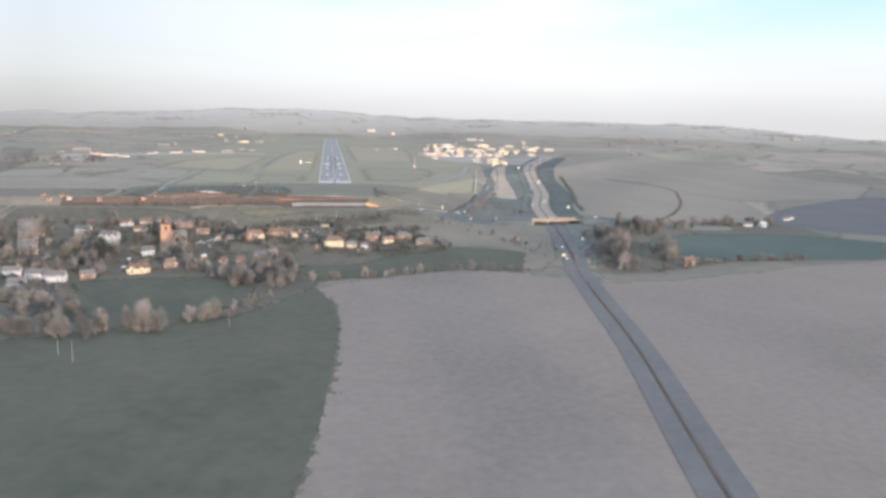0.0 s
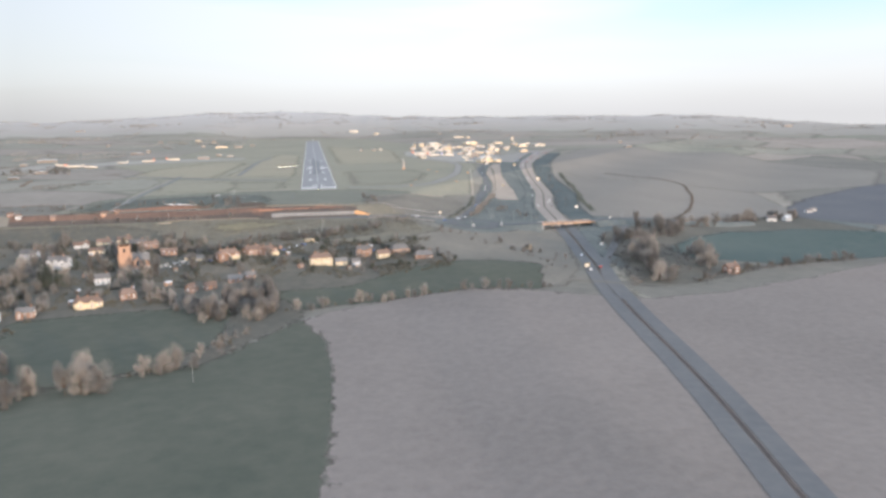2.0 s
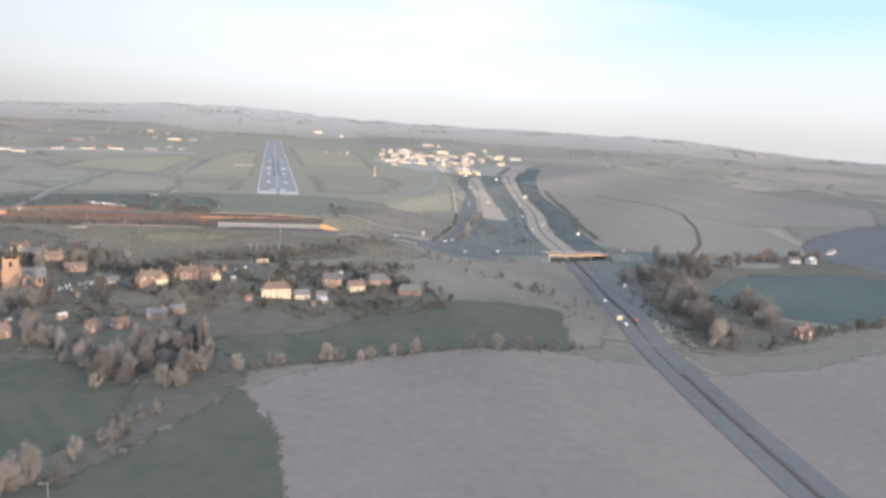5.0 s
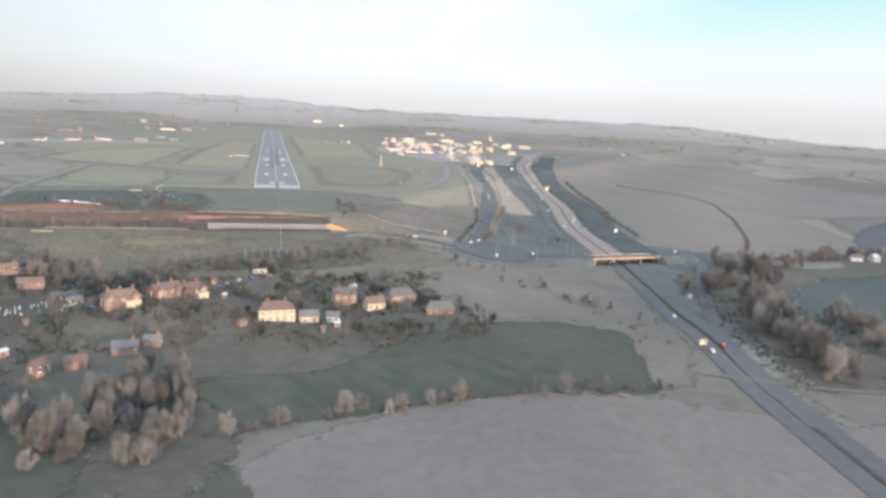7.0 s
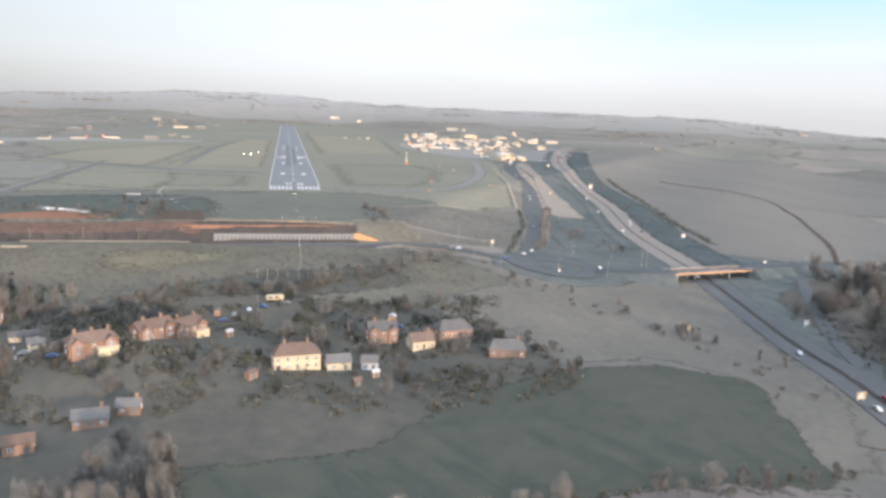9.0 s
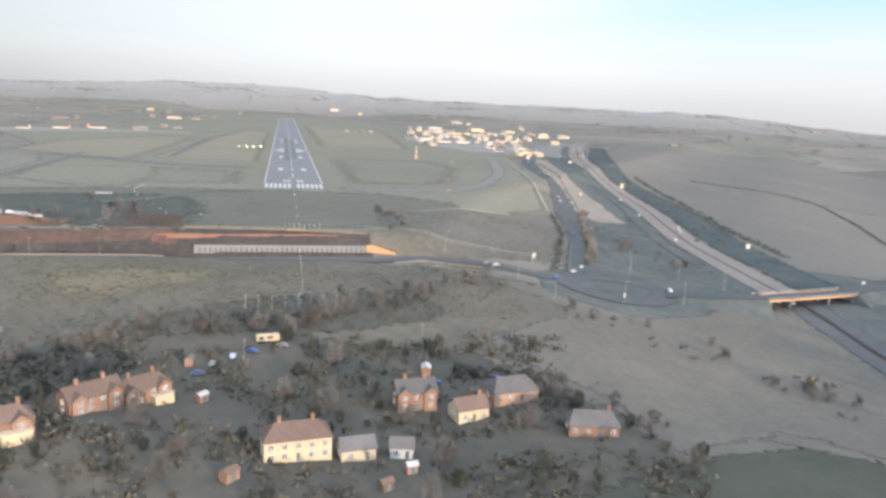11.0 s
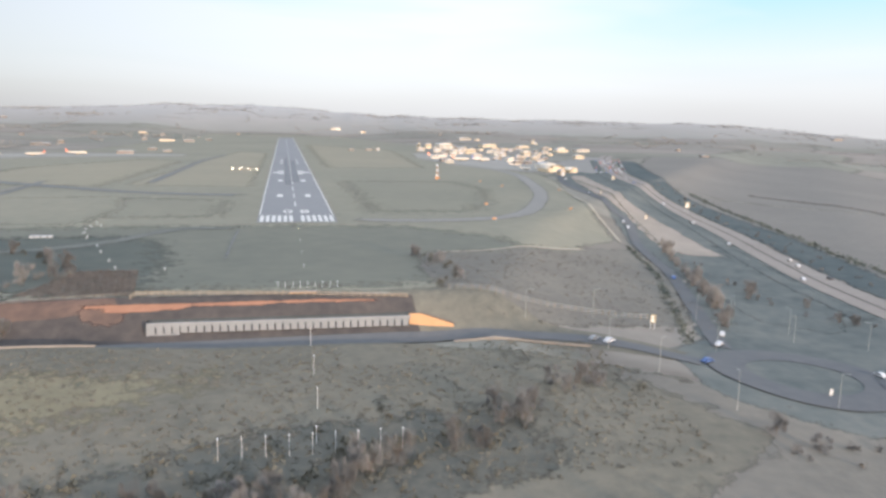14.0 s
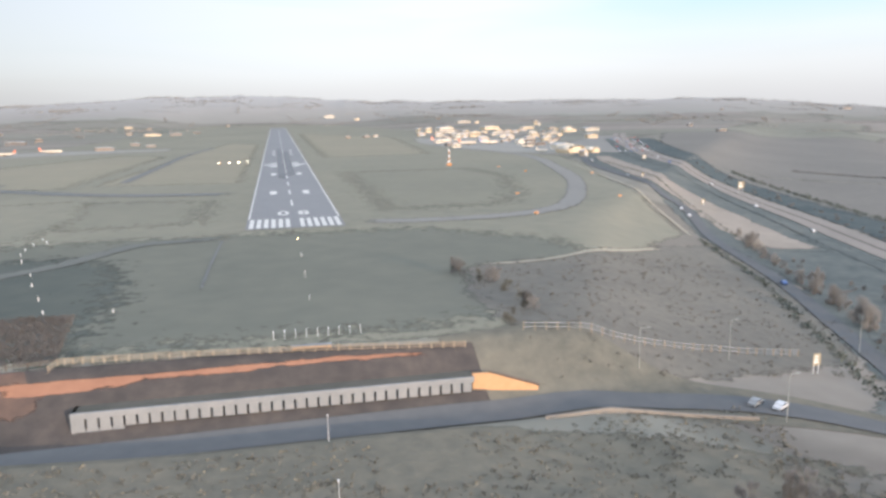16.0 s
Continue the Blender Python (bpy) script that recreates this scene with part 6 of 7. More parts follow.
# ---- aircraft ----
def airliner(x, y, rz, size, tail, label):
    o = empty("airliner", pose(x, y, surf(x, y) + 0.3, 0, 0, rz))
    tagged(o, label, "aircraft", "parked aircraft")
    L = size
    r = L * 0.055
    bm = bmesh.new()
    rings = []
    for k, (t, f, dz) in enumerate(((0, 0.05, -0.2), (0.03, 0.5, -0.12), (0.09, 0.9, 0), (0.16, 1, 0), (0.68, 1, 0), (0.84, 0.7, 0.25), (0.95, 0.35, 0.5), (1.0, 0.1, 0.6))):
        rings.append([bm.verts.new((L * (0.5 - t), r * f * math.cos(a), r * 1.9 + r * dz + r * f * math.sin(a))) for a in [q * math.tau / 12 for q in range(12)]])
    for a, b in zip(rings, rings[1:]):
        for q in range(12):
            bm.faces.new((a[q], a[(q + 1) % 12], b[(q + 1) % 12], b[q]))
    bm.faces.new(rings[0]); bm.faces.new(rings[-1][::-1])
    bmesh.ops.recalc_face_normals(bm, faces=bm.faces[:])
    part("fuselage", bm, M["white_paint"], o, smooth=True)

    def slab(name, pts, thick, mat):
        b = bmesh.new()
        lo = [b.verts.new(p) for p in pts]
        hi = [b.verts.new((p[0], p[1] + (thick if name == "fin" else 0), p[2] + (0 if name == "fin" else thick))) for p in pts]
        b.faces.new(lo[::-1]); b.faces.new(hi)
        for q in range(len(pts)):
            b.faces.new((lo[q], lo[(q + 1) % len(pts)], hi[(q + 1) % len(pts)], hi[q]))
        bmesh.ops.recalc_face_normals(b, faces=b.faces[:])
        part(name, b, mat, o)
    zc = r * 1.6
    for s in (-1, 1):
        slab("wing", [(L * 0.12, s * r * 0.8, zc), (-L * 0.06, s * r * 0.8, zc), (-L * 0.14, s * L * 0.46, zc + L * 0.03), (-L * 0.09, s * L * 0.46, zc + L * 0.03)], 0.25, M["white_paint"])
        slab("tailplane", [(-L * 0.40, s * r * 0.3, r * 2.4), (-L * 0.48, s * r * 0.3, r * 2.4), (-L * 0.5, s * L * 0.17, r * 2.6), (-L * 0.46, s * L * 0.17, r * 2.6)], 0.18, M["white_paint"])
        b = bmesh.new(); tube(b, (L * 0.12, s * L * 0.16, zc - r * 0.5), (-L * 0.02, s * L * 0.16, zc - r * 0.5), r * 0.5, r * 0.36, 10); part("engine", b, M["cladding"], o)
        b = bmesh.new(); tube(b, (0, s * r * 1.3, 0), (0, s * r * 1.3, r), r * 0.12, r * 0.12, 6); tube(b, (0, s * r * 1.1, r * 0.3), (0, s * r * 1.5, r * 0.3), r * 0.3, r * 0.3, 10); part("main_gear", b, M["tyre"], o)
    slab("fin", [(-L * 0.36, -0.12, r * 2.7), (-L * 0.5, -0.12, r * 2.7), (-L * 0.53, -0.12, r * 2.7 + L * 0.16), (-L * 0.47, -0.12, r * 2.7 + L * 0.16)], 0.24, M[tail])
    b = bmesh.new(); tube(b, (L * 0.38, 0, 0), (L * 0.38, 0, r), r * 0.12, r * 0.12, 6); tube(b, (L * 0.38, -r * 0.2, r * 0.25), (L * 0.38, r * 0.2, r * 0.25), r * 0.25, r * 0.25, 10); part("nose_gear", b, M["tyre"], o)
    for s in (-1, 1):
        b = bmesh.new(); box(b, 0, 0, 0, L * 0.012, 0.06, r * 0.24)
        key = part("cabin_window", b, M["glass"], o)
        key.matrix_local = pose(L * 0.32, s * r * 0.985, r * 2.0)
        for q in range(1, 9):
            again(key, pose(L * (0.32 - 0.06 * q), s * r * 0.985, r * 2.0), o)
    b = bmesh.new(); box(b, L * 0.43, 0, r * 2.2, L * 0.02, r * 1.1, r * 0.3); part("windscreen", b, M["glass"], o)


for x, y, rz, size, tail in ((245, 800, 8, 34, "red_paint"), (268, 726, 14, 30, "red_paint"), (300, 724, 6, 30, "blue_paint"), (306, 512, 20, 18, "white_paint"), (320, 606, 12, 18, "white_paint"),
                             (-461, 579, 8, 30, "red_paint"), (-422, 548, -10, 28, "white_paint"), (-353, 727, 172, 28, "red_paint"), (-310, 775, 8, 29, "red_paint"), (-397, 690, 165, 24, "white_paint"), (-500, 640, 20, 22, "white_paint")):
    airliner(x, y, rz, size, tail, "white parked airliner" + {"red_paint": " with red tail", "blue_paint": " with blue tail", "white_paint": ""}[tail] + " on the apron")


# ---- vehicles ----
def car_model(paint, length=4.3):
    o = empty("car", Matrix.Identity(4))
    bm = bmesh.new()
    prof = [(-0.5, 0.35), (-0.49, 0.85), (-0.3, 0.95), (-0.18, 1.42), (0.2, 1.42), (0.34, 0.95), (0.48, 0.8), (0.5, 0.35)]
    a = [bm.verts.new((length * x, -0.85, z)) for x, z in prof]
    b = [bm.verts.new((length * x, 0.85, z)) for x, z in prof]
    bm.faces.new(a); bm.faces.new(b[::-1])
    for k in range(8):
        bm.faces.new((a[k], a[(k + 1) % 8], b[(k + 1) % 8], b[k]))
    bmesh.ops.recalc_face_normals(bm, faces=bm.faces[:])
    part("body", bm, paint, o)
    bm = bmesh.new(); box(bm, 0, 0, 0.98, length * 0.42, 1.74, 0.34); part("glazing", bm, M["glass"], o)
    bm = bmesh.new(); tube(bm, (0, -0.11, 0), (0, 0.11, 0), 0.33, 0.33, 10)
    wh = part("wheel", bm, M["tyre"], o)
    wh.matrix_local = pose(length * 0.31, -0.78, 0.33)
    for x, y in ((0.31, 0.78), (-0.31, -0.78), (-0.31, 0.78)):
        again(wh, pose(length * x, y, 0.33), o)
    return o


NAMES = ("white", "silver", "black", "blue", "red", "grey")
CARS = []
for n, p in zip(NAMES, CAR_PAINT):
    c = car_model(p)
    tagged(c, n + " car parked or driving on asphalt", "car", "cars on the roads")
    CARS.append([c, False])


def car(x, y, rz, k, lift=0.42):
    c, used = CARS[k % 6]
    m = pose(x, y, surf(x, y) + lift, 0, 0, rz)
    if used:
        return copy_thing(c, m)
    CARS[k % 6][1] = True
    c.matrix_basis = m
    return c


cr = random.Random(8)
for x, y, rz, k in ((234, 62, 62, 0), (229, 44, 66, 0), (183, -104, 70, 3), (288, 12, 76, 0), (262, -98, 74, 1), (286, -62, 74, 0), (312, 100, 77, 1), (334, 190, 80, 0), (294, -44, 75, 0), (280, -96, 75, 2), (352, 290, 76, 3),
                    (372, 350, 70, 0), (196, -448, 78, 0), (212, -385, 75, 1), (234, -262, 75, 0), (207, -440, 255, 4), (150, -200, 60, 0), (140, -214, 40, 1), (122, -236, 20, 3), (178, -245, 90, 0), (96, -220, 30, 1), (92, -217, 210, 5),
                    (430, 520, 68, 0), (455, 570, 68, 2), (500, 690, 68, 0), (520, 720, 68, 1), (256, 180, 75, 5), (296, 340, 72, 0)):
    car(x, y, rz, k)
for r in range(9):
    for q in range(7):
        x, y = 388 + 18 * r + 5.5 * q, 470 + 42 * r - 3 * q
        if cr.random() < 0.75:
            car(x, y, 68 + cr.choice((0, 180)), cr.randrange(6), 0.36)
for x, y in ((-30, -331), (-24, -326), (-34, -338), (-18, -322), (-8, -318), (-12, -312), (-100, -378), (-88, -388), (60, -350), (40, -348)):
    car(x, y, cr.uniform(0, 360), cr.choice((0, 1, 3, 5)), 0.1)

for k in range(14):
    car(-164 + 2.6 * k + cr.uniform(-1, 1), -135 - 1.4 * k + cr.uniform(-3, 3), cr.choice((20, 110)), cr.choice((5, 5, 1, 5)), 0.2)

# caravan on the slope above the cottages
van = empty("caravan", pose(-13, -314, surf(-13, -314) + 0.1, 0, 0, 10))
tagged(van, "cream caravan standing above the village", "caravan")
bm = bmesh.new(); box(bm, 0, 0, 0.5, 8, 2.8, 2.4, bevel=0.3); part("body", bm, M["cream"], van)
bm = bmesh.new(); box(bm, 0.6, -1.42, 1.6, 2, 0.1, 0.8); box(bm, -2.4, -1.42, 1.6, 1.4, 0.1, 0.8); part("window", bm, M["glass"], van)
for s in (-1, 1):
    bm = bmesh.new(); tube(bm, (0, s * 1.1, 0.35), (0, s * 1.3, 0.35), 0.35, 0.35, 10); part("wheel", bm, M["tyre"], van)


# ---- street furniture ----
def lamp_post_model(height):
    o = empty("street_lamp", Matrix.Identity(4))
    bm = bmesh.new(); tube(bm, (0, 0, -0.5), (0, 0, height), 0.10, 0.06, 8); part("column", bm, M["lamp_column"], o)
    bm = bmesh.new(); tube(bm, (0, 0, height - 0.1), (1.6, 0, height + 0.15), 0.07, 0.05, 6); part("arm", bm, M["lamp_column"], o)
    bm = bmesh.new(); box(bm, 1.9, 0, height + 0.08, 0.9, 0.32, 0.16, bevel=0.04); part("lantern", bm, M["lamp_column"], o)
    return tagged(o, "tall galvanised street lamp beside the road", "street lamp", "street lamps")


LAMPS = ((93, -226), (98, -250), (107, -275), (134, -222), (164, -183), (175, -207), (174, -266), (200, -256), (142, -270), (75, -196), (103, -190), (151, -180), (168, -179), (181, -196), (199, -216), (212, -239), (-92, -203), (-150, -203), (-122, -203), (-180, -203), (310, -240), (330, -232), (424, -200), (-136, -684), (-146, -674), (-67, -628), (40, -325), (-20, -335))
first = lamp_post_model(10)
for k, (x, y) in enumerate(LAMPS):
    m = pose(x, y, land(x, y) + (0.4 if (x, y) != (200, -256) else 5), 0, 0, 37 * k)
    if k == 0:
        first.matrix_basis = m
    else:
        copy_thing(first, m)


def road_sign(x, y, z, w, h, face, rz, label):
    """A road sign board on two posts; z is the height of the board's middle."""
    g = land(x, y)
    o = empty("road_sign", pose(x, y, g + 0.3, 0, 0, rz))
    tagged(o, label, "road sign", "road signs")
    b = max(0.6, z - g - h / 2)
    bm = bmesh.new(); box(bm, 0, 0, b, w, 0.12, h, bevel=0.03); part("board", bm, M[face], o)
    for s in (-0.32, 0.32):
        bm = bmesh.new(); tube(bm, (s * w, 0.12, -1), (s * w, 0.12, b + h), 0.1, 0.1, 6); part("post", bm, M["steel"], o)
    bm = bmesh.new()
    for k in range(3):
        box(bm, -w * 0.08, -0.075, b + h * (0.22 + 0.25 * k), w * (0.6 - 0.12 * k), 0.03, h * 0.09)
    part("lettering_bars", bm, M["frame_white"], o)


for x, y, z, w, h, face, rz in ((342, 162, -8.5, 5.5, 5.5, "sign_yellow", 8), (302, -124, -20, 4, 3.4, "sign_back", 10), (124, -196, -10.5, 2.4, 3.2, "sign_yellow", 5), (175, -354, -24.5, 3.6, 3.8, "sign_yellow", 5), (146, -262, -16.8, 1.4, 1.8, "sign_back", 5),
                                (267, 92, -11.5, 2.6, 3.0, "sign_yellow", 5), (196, -440, -26, 4.4, 3, "sign_yellow", 5), (246, -345, -26, 3.5, 3, "sign_back", 5), (300, -232, -18, 3, 2.6, "sign_back", 5), (352, 340, 0, 4.5, 3.5, "sign_yellow", 8), (262, 168, 1.2, 1.6, 2.4, "sign_yellow", 5)):
    road_sign(x, y, z, w, h, face, rz, "large road sign board on two posts" if w > 3 else "road sign board on posts beside the road")


def marker_board(x, y):
    o = empty("marker_board", pose(x, y, land(x, y) + 0.25))
    tagged(o, "small orange airfield marker board on grass", "marker board", "airfield boards")
    bm = bmesh.new(); box(bm, 0, 0, 0.4, 2.3, 0.5, 0.9, bevel=0.06); part("board", bm, M["sign_orange"], o)
    for s in (-1.1, 1.1):
        bm = bmesh.new(); box(bm, s, 0, -0.2, 0.12, 0.12, 0.7); part("leg", bm, M["steel"], o)


for x, y in ((191, 58), (138, 91), (239, 209), (195, 245), (188, 300), (120, 5)):
    marker_board(x, y)

# low pale cabin on the grass
cabin = empty("site_cabin", pose(-122, -52, 0.1, 0, 0, 2))
tagged(cabin, "long low pale grey cabin on the airfield grass", "cabin")
bm = bmesh.new(); box(bm, 0, 0, 0, 10, 2.4, 1.0, bevel=0.08); part("body", bm, M["roof_metal"], cabin)
for k in (-3, 0, 3):
    bm = bmesh.new(); box(bm, k, -1.22, 0.45, 0.9, 0.1, 0.4); part("window", bm, M["glass"], cabin)

# lattice mast with orange and white bands
mast = empty("lattice_mast", pose(151, 338, land(151, 338) + 0.3))
tagged(mast, "orange and white banded lattice mast on the airfield", "mast")
for k in range(6):
    z0, z1 = 2.6 * k, 2.6 * (k + 1)
    c = [(1, 1), (1, -1), (-1, -1), (-1, 1)]
    for q in range(4):
        w0, w1 = 1.0 - 0.11 * k, 1.0 - 0.11 * (k + 1)
        a, b = c[q], c[(q + 1) % 4]
        band = M["sign_orange" if k % 2 == 0 else "frame_white"]
        bm = bmesh.new(); tube(bm, (a[0] * w0, a[1] * w0, z0), (a[0] * w1, a[1] * w1, z1), 0.14, 0.14, 4); part("leg_section", bm, band, mast)
        bm = bmesh.new(); tube(bm, (a[0] * w0, a[1] * w0, z0), (b[0] * w1, b[1] * w1, z1), 0.08, 0.08, 4); part("brace", bm, band, mast)
bm = bmesh.new(); box(bm, 0, 0, 0, 4, 3, 2.4, bevel=0.05); part("equipment_cabin", bm, M["sign_orange"], mast)

# approach slope lights beside the runway
for k in range(4):
    x, y = -66 + 9.55 * k, 463.6
    o = empty("slope_light", pose(x, y, land(x, y) + 0.35))
    tagged(o, "lit white approach slope light unit on the grass", "airfield light", "slope lights beside the runway")
    bm = bmesh.new(); box(bm, 0, 0, 0.35, 1.9, 1.2, 0.9, bevel=0.08); part("housing", bm, M["sign_orange"], o)
    bm = bmesh.new(); bmesh.ops.create_cone(bm, cap_ends=True, segments=14, radius1=0.4, radius2=0.4, depth=0.15, matrix=pose(0, -0.68, 0.8, 90, 0, 0)); part("lens", bm, M["lamp_white"], o)
    for s in (-0.7, 0.7):
        bm = bmesh.new(); tube(bm, (s, 0, -0.2), (s, 0, 0.4), 0.06, 0.06, 6); part("leg", bm, M["steel"], o)


def approach_light(x, y, h, lit, z=None):
    o = empty("approach_light", pose(x, y, land(x, y) + 0.3))
    tagged(o, "approach light on a thin pole" if h > 1 else "low approach light in the grass", "airfield light", "approach lights")
    bm = bmesh.new(); tube(bm, (0, 0, -0.3), (0, 0, h), 0.07, 0.05, 6); part("pole", bm, M["steel"], o)
    bm = bmesh.new(); tube(bm, (0, -0.25, h + 0.15), (0, 0.25, h + 0.15), 0.10, 0.13, 8); part("lamp", bm, M["lamp_warm"] if lit else M["frame_white"], o)


for y, h in ((-36, 0.5), (-73, 0.8), (-107, 1.0), (-140, 1.2)):
    approach_light(0, y, h, y == -36)
for k in range(9):
    approach_light(-10 + 2.6 * k, -176, 1.6, False)
for k in range(9):
    approach_light(-22 + 5.0 * k, -283, 4.6, False)
approach_light(0, -214, 5, False); approach_light(0, -240, 5, False); approach_light(0, -262, 5, False); approach_light(-1, -279, 4, False)
approach_light(-115, 962, 4, True)
for x in (-14, -7, 0, 7, 14):
    approach_light(x, 2046, 1.5, x == 0)
for x, y in ((-53, -139.6), (-71.7, -136), (-77.4, -119.4), (-85, -99), (-90.3, -81.7), (-100.7, -56), (-105.5, -41), (-107.5, -28.5), (-107.8, -17), (-104, -12), (-107.3, -5.3)):
    o = empty("marker_post", pose(x, y, land(x, y) + 0.2))
    tagged(o, "white marker post in the grass", "post", "marker posts")
    bm = bmesh.new(); tube(bm, (0, 0, -0.3), (0, 0, 1.2), 0.11, 0.09, 8); part("shaft", bm, M["frame_white"], o)
    bm = bmesh.new(); box(bm, 0, 0, -0.1, 0.5, 0.5, 0.2); part("foot", bm, M["concrete"], o)
big = approach_light(0, 2075, 8, True)


# ---- woods, hedges and rough grass that nobody could count ----
def clumps(name, spots, mat, label, category, seed, flat=0.8):
    """Many small uneven clumps of twigs in one mesh."""
    rn = random.Random(seed)
    v, f = [], []
    for x, y, s in spots:
        z = land(x, y)
        for _ in range(9):
            d = Vector((rn.gauss(0, 0.42), rn.gauss(0, 0.42), abs(rn.gauss(0, 0.45)) * flat)) * s
            t = Vector((rn.gauss(0, 1), rn.gauss(0, 1), rn.gauss(0.6, 0.8))).normalized() * s * rn.uniform(0.25, 0.5)
            q = t.cross(Vector((rn.gauss(0, 1), rn.gauss(0, 1), rn.gauss(0, 1)))).normalized() * s * rn.uniform(0.12, 0.3)
            c, k = Vector((x, y, z)) + d, len(v)
            v += [tuple(c - t * 0.5 - q), tuple(c - t * 0.5 + q), tuple(c + t)]
            f.append((k, k + 1, k + 2))
    me = bpy.data.meshes.new(name)
    me.from_pydata(v, [], f)
    me.materials.append(mat)
    return tagged(new(name, me), label, category, kind="stuff")


hr = random.Random(21)
spots = []
for _ in range(190):
    a, r = radians(hr.uniform(-36, 42)), 900 + 3300 * hr.random() ** 0.8
    x, y = r * math.sin(a), -700 + r * math.cos(a)
    if -420 < x < 430 + 0.1 * y and y < 2100 or (x < 700 and y < 330) or (x > 0 and r < 2100):
        continue
    d = radians(hr.choice((12, 100, 60)) + hr.uniform(-14, 14))
    n = hr.randrange(8, 34)
    for k in range(n):
        spots.append((x + k * 9 * math.cos(d) + hr.gauss(0, 2.5), y + k * 9 * math.sin(d) + hr.gauss(0, 2.5), hr.uniform(3, 6.5)))
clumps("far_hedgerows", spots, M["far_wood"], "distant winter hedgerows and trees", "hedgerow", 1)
spots = []
for _ in range(34):
    x, y = hr.uniform(-760, -270), hr.uniform(-170, 620)
    d = radians(hr.choice((8, 98, 35)) + hr.uniform(-12, 12))
    for k in range(hr.randrange(12, 46)):
        a, b = x + k * 3.2 * math.cos(d) + hr.gauss(0, 1.2), y + k * 3.2 * math.sin(d) + hr.gauss(0, 1.2)
        if a < -250 - max(0, b - 180) * 0.42:
            spots.append((a, b, hr.uniform(1.4, 3.6)))
clumps("vale_hedgerows", spots, M["bramble"], "brown winter hedgerows between the pastures", "hedgerow", 11)
spots = []
for _ in range(26):
    a, r = radians(hr.uniform(-36, 42)), hr.uniform(2500, 4200)
    x, y = r * math.sin(a), -700 + r * math.cos(a)
    if abs(x) < 380 and y < 2200:
        continue
    for _ in range(70):
        spots.append((x + hr.gauss(0, 70), y + hr.gauss(0, 28), hr.uniform(5, 9)))
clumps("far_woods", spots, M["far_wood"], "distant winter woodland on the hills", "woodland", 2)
spots = []
for k in range(700):
    a = radians(-37 + 80 * k / 700)
    r = 4330 + hr.gauss(0, 25)
    if noise.noise((math.degrees(a) * 0.4, 3.0, 0.0)) > -0.1:
        spots.append((r * math.sin(a), -700 + r * math.cos(a), hr.uniform(4, 8)))
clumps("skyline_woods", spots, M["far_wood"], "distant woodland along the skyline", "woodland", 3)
spots = []
for _ in range(17000):
    x, y = hr.uniform(-330, 90), hr.uniform(-335, -216)
    if y > -300 and noise.noise((x * 0.03, y * 0.05, 0)) > -0.4:
        spots.append((x, y, hr.uniform(0.4, 1.1)))
clumps("hillside_tussocks", spots[::2], M["dry_grass"], "dry pale tussocks on the hillside pasture", "rough grass", 8, 0.6)
clumps("hillside_weeds", spots[1::2], M["scrub_stems"], "dark weeds on the hillside pasture", "rough grass", 4, 0.6)
spots = []
for p in curve_points([(-165, -334), (-108, -338), (-68, -312), (-20, -292), (40, -278)], 0.5):
    spots.append((p.x + hr.gauss(0, 9), p.y + hr.gauss(0, 8), hr.uniform(0.8, 2.6)))
clumps("hillside_foot_scrub", spots, M["hedge"], "dark bramble scrub at the foot of the hillside", "scrub", 14, 0.8)
spots = []
for _ in range(8000):
    x, y = (hr.uniform(-330, -100), hr.uniform(-500, -290)) if hr.random() < 0.6 else (hr.uniform(-100, 94), hr.uniform(-430, -318))
    if noise.noise((x * 0.05, y * 0.05, 4.0)) > -0.12 and clear(x, y, 7) and not (-152 < x < -98 and -386 < y < -350) and not (x > -180 and y < -478 and x < -95):
        spots.append((x, y, hr.uniform(0.7, 2.8)))
clumps("garden_shrubbery", spots, M["hedge"], "shrubs and hedges of the village gardens", "shrubs", 6, 0.9)
spots = []
for line, wide in (([(214, -490), (232, -430), (256, -370), (275, -320), (330, -300)], 10), ([(262, -459), (296, -385), (306, -350)], 12), ([(340, -265), (430, -205), (530, -135), (590, -120)], 9), ([(262, -487), (345, -452), (455, -408)], 3)):
    for p in curve_points(line, 1.2):
        spots.append((p.x + hr.gauss(0, wide * 0.6), p.y + hr.gauss(0, wide * 0.6), hr.uniform(1.0, 3.4)))
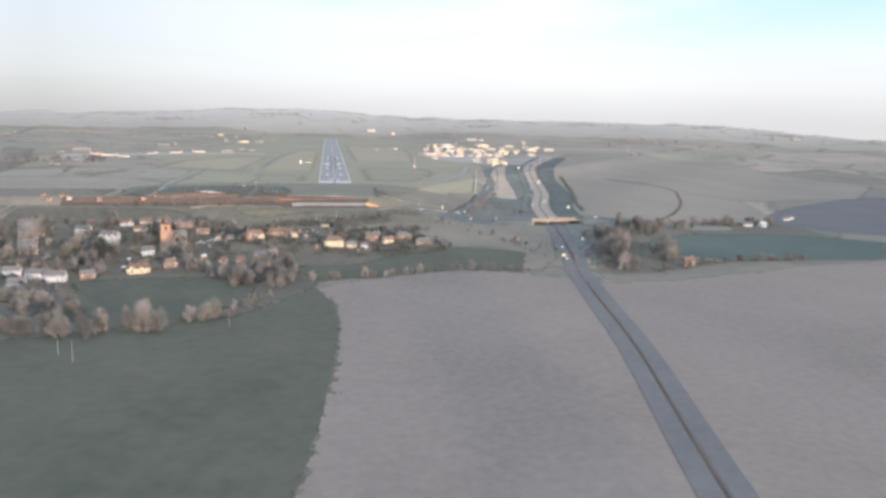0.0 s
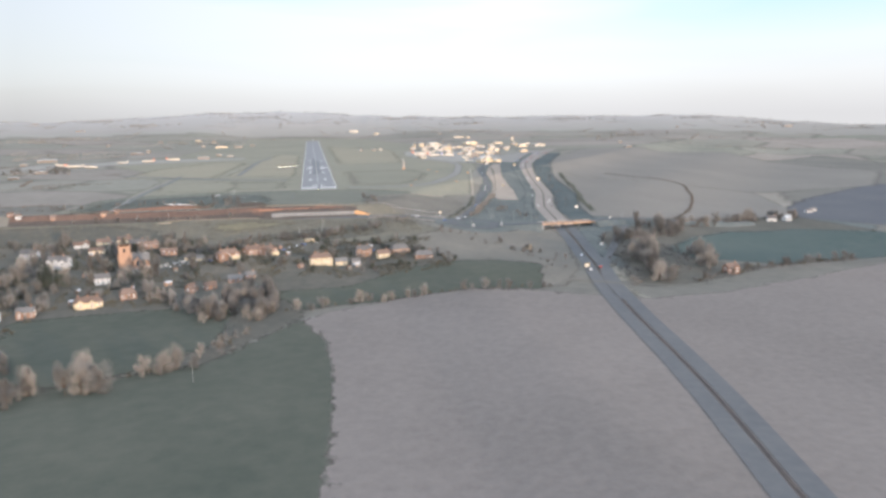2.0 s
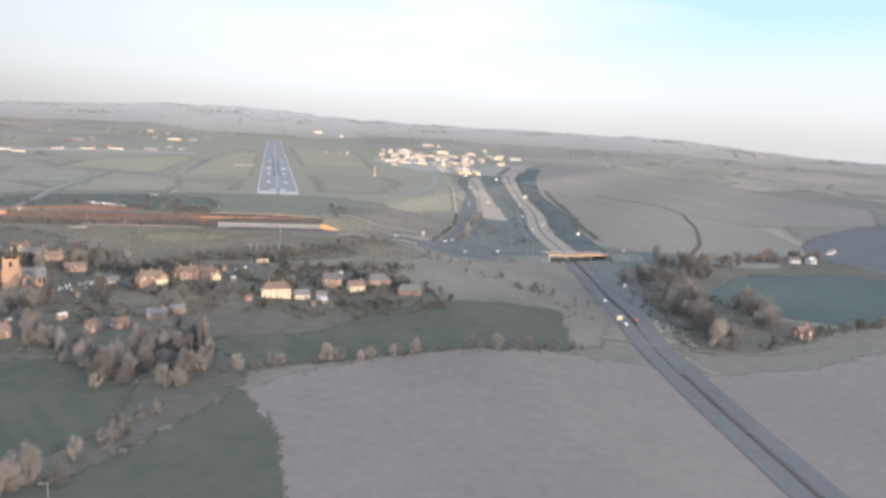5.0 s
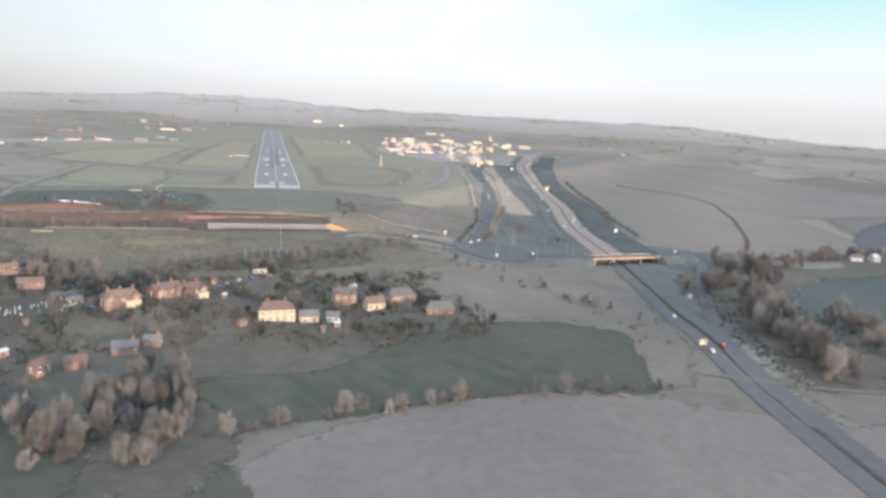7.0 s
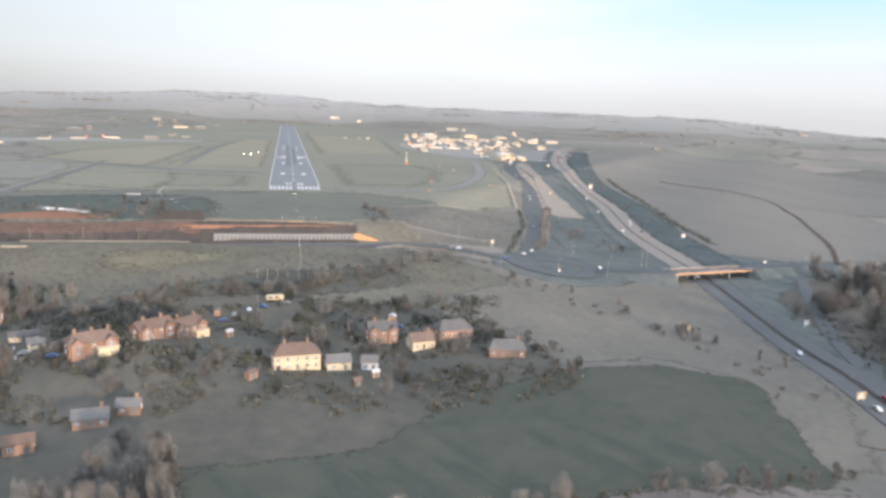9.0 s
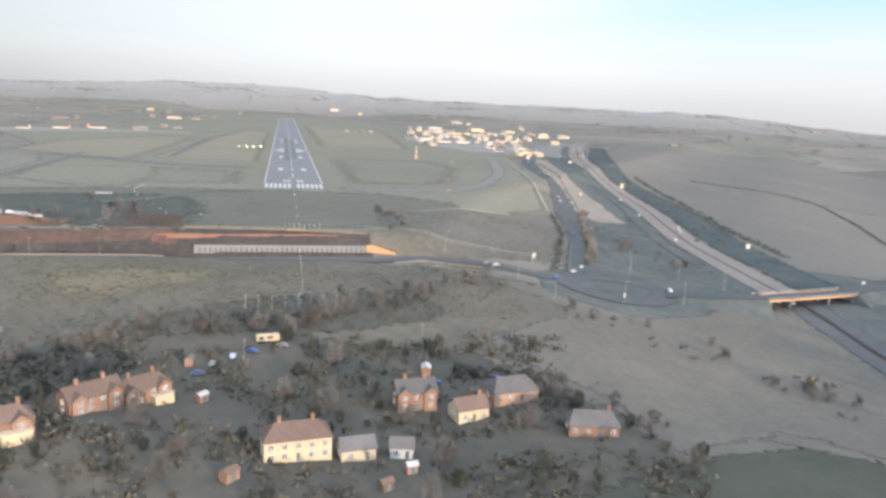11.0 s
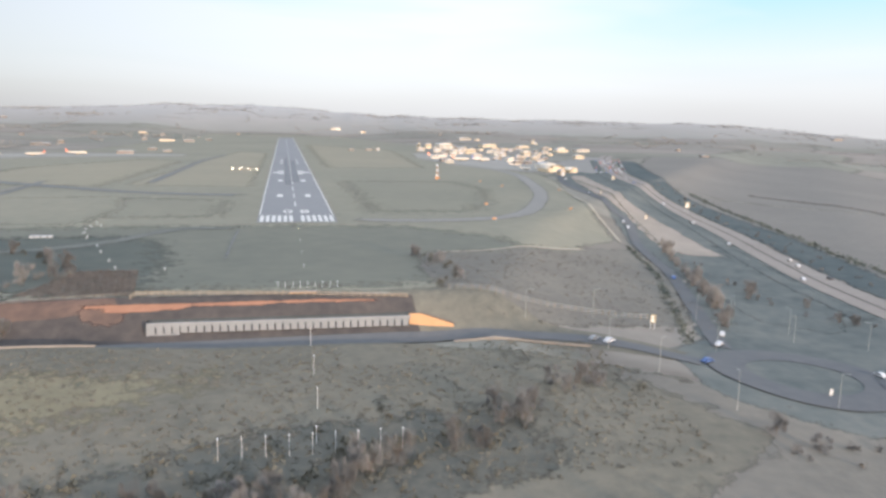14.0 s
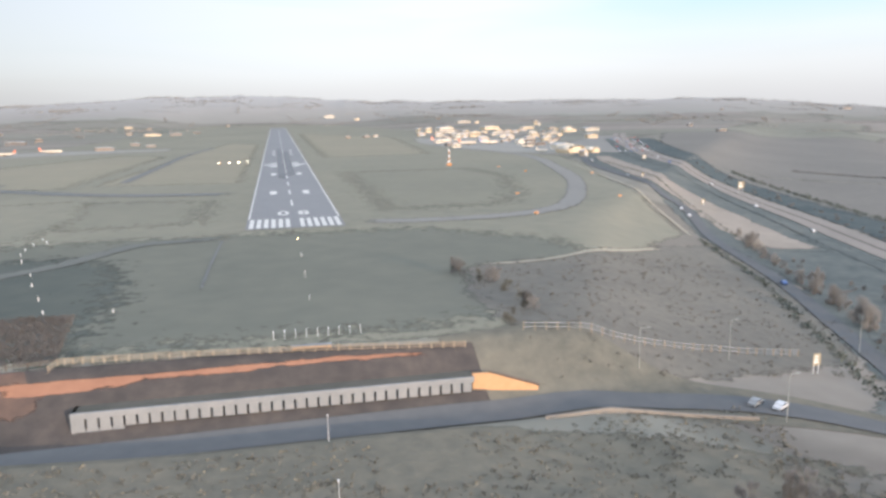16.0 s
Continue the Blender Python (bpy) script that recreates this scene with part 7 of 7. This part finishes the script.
clumps("valley_thicket", spots, M["twigs"], "low tangled thicket under the valley trees", "thicket", 7, 0.9)
spots = []
for _ in range(4200):
    v = hr.random()
    y = -139 - 42 * v
    x = hr.uniform(-84 - 10 * v, -63 + 6 * v)
    spots.append((x, y, hr.uniform(0.35, 0.85)))
clumps("corner_thicket", spots, M["bramble"], "dense brown bramble thicket at the fence corner", "thicket", 9, 0.8)
spots = []
for p in curve_points([(529, 348), (562, 287), (600, 200), (572, 114), (545, 50), (500, -30), (461, -95), (410, -165), (362, -224)], 1.3):
    for _ in range(2):
        spots.append((p.x + hr.gauss(0, 0.9), p.y + hr.gauss(0, 0.9), hr.uniform(0.9, 2.1)))
clumps("field_hedge", spots, M["bramble"], "dark curving winter hedge between stubble fields", "hedge", 12, 0.9)
spots = []
for p in curve_points([(204, -20), (184, -94), (158, -160), (136, -214)], 1.3):
    spots.append((p.x - 6.5 + hr.gauss(0, 0.9), p.y + hr.gauss(0, 0.9), hr.uniform(0.9, 2.1)))
for p in curve_points([(286, -150), (310, -42), (342, 62), (372, 190), (398, 300)], 1.6):
    spots.append((p.x + 28 + hr.gauss(0, 2.2), p.y + hr.gauss(0, 2.2), hr.uniform(1.2, 3.0)))
for p in curve_points([(212, -20), (234, 60), (262, 180), (292, 330)], 1.5):
    spots.append((p.x + 13 + hr.gauss(0, 0.8), p.y + hr.gauss(0, 0.8), hr.uniform(0.6, 1.4)))
clumps("road_hedge", spots, M["evergreen"], "dark hedges and planting along the roads", "hedge", 13, 0.9)
spots = []
for _ in range(1300):
    x, y = hr.uniform(50, 168), hr.uniform(-200, -64)
    if y < -110 + 0.45 * (x - 60) and y > -205 + 0.1 * (x - 60):
        spots.append((x, y, hr.uniform(0.4, 1.1)))
clumps("roadside_scrub", spots, M["scrub_stems"], "rough scrub between the road and the airfield", "scrub", 5, 0.7)

# from survey units to metres
for o in list(scene.objects):
    if o.parent is None and o.type not in ("CAMERA", "LIGHT"):
        o.matrix_basis = Matrix.Scale(UNIT, 4) @ o.matrix_basis
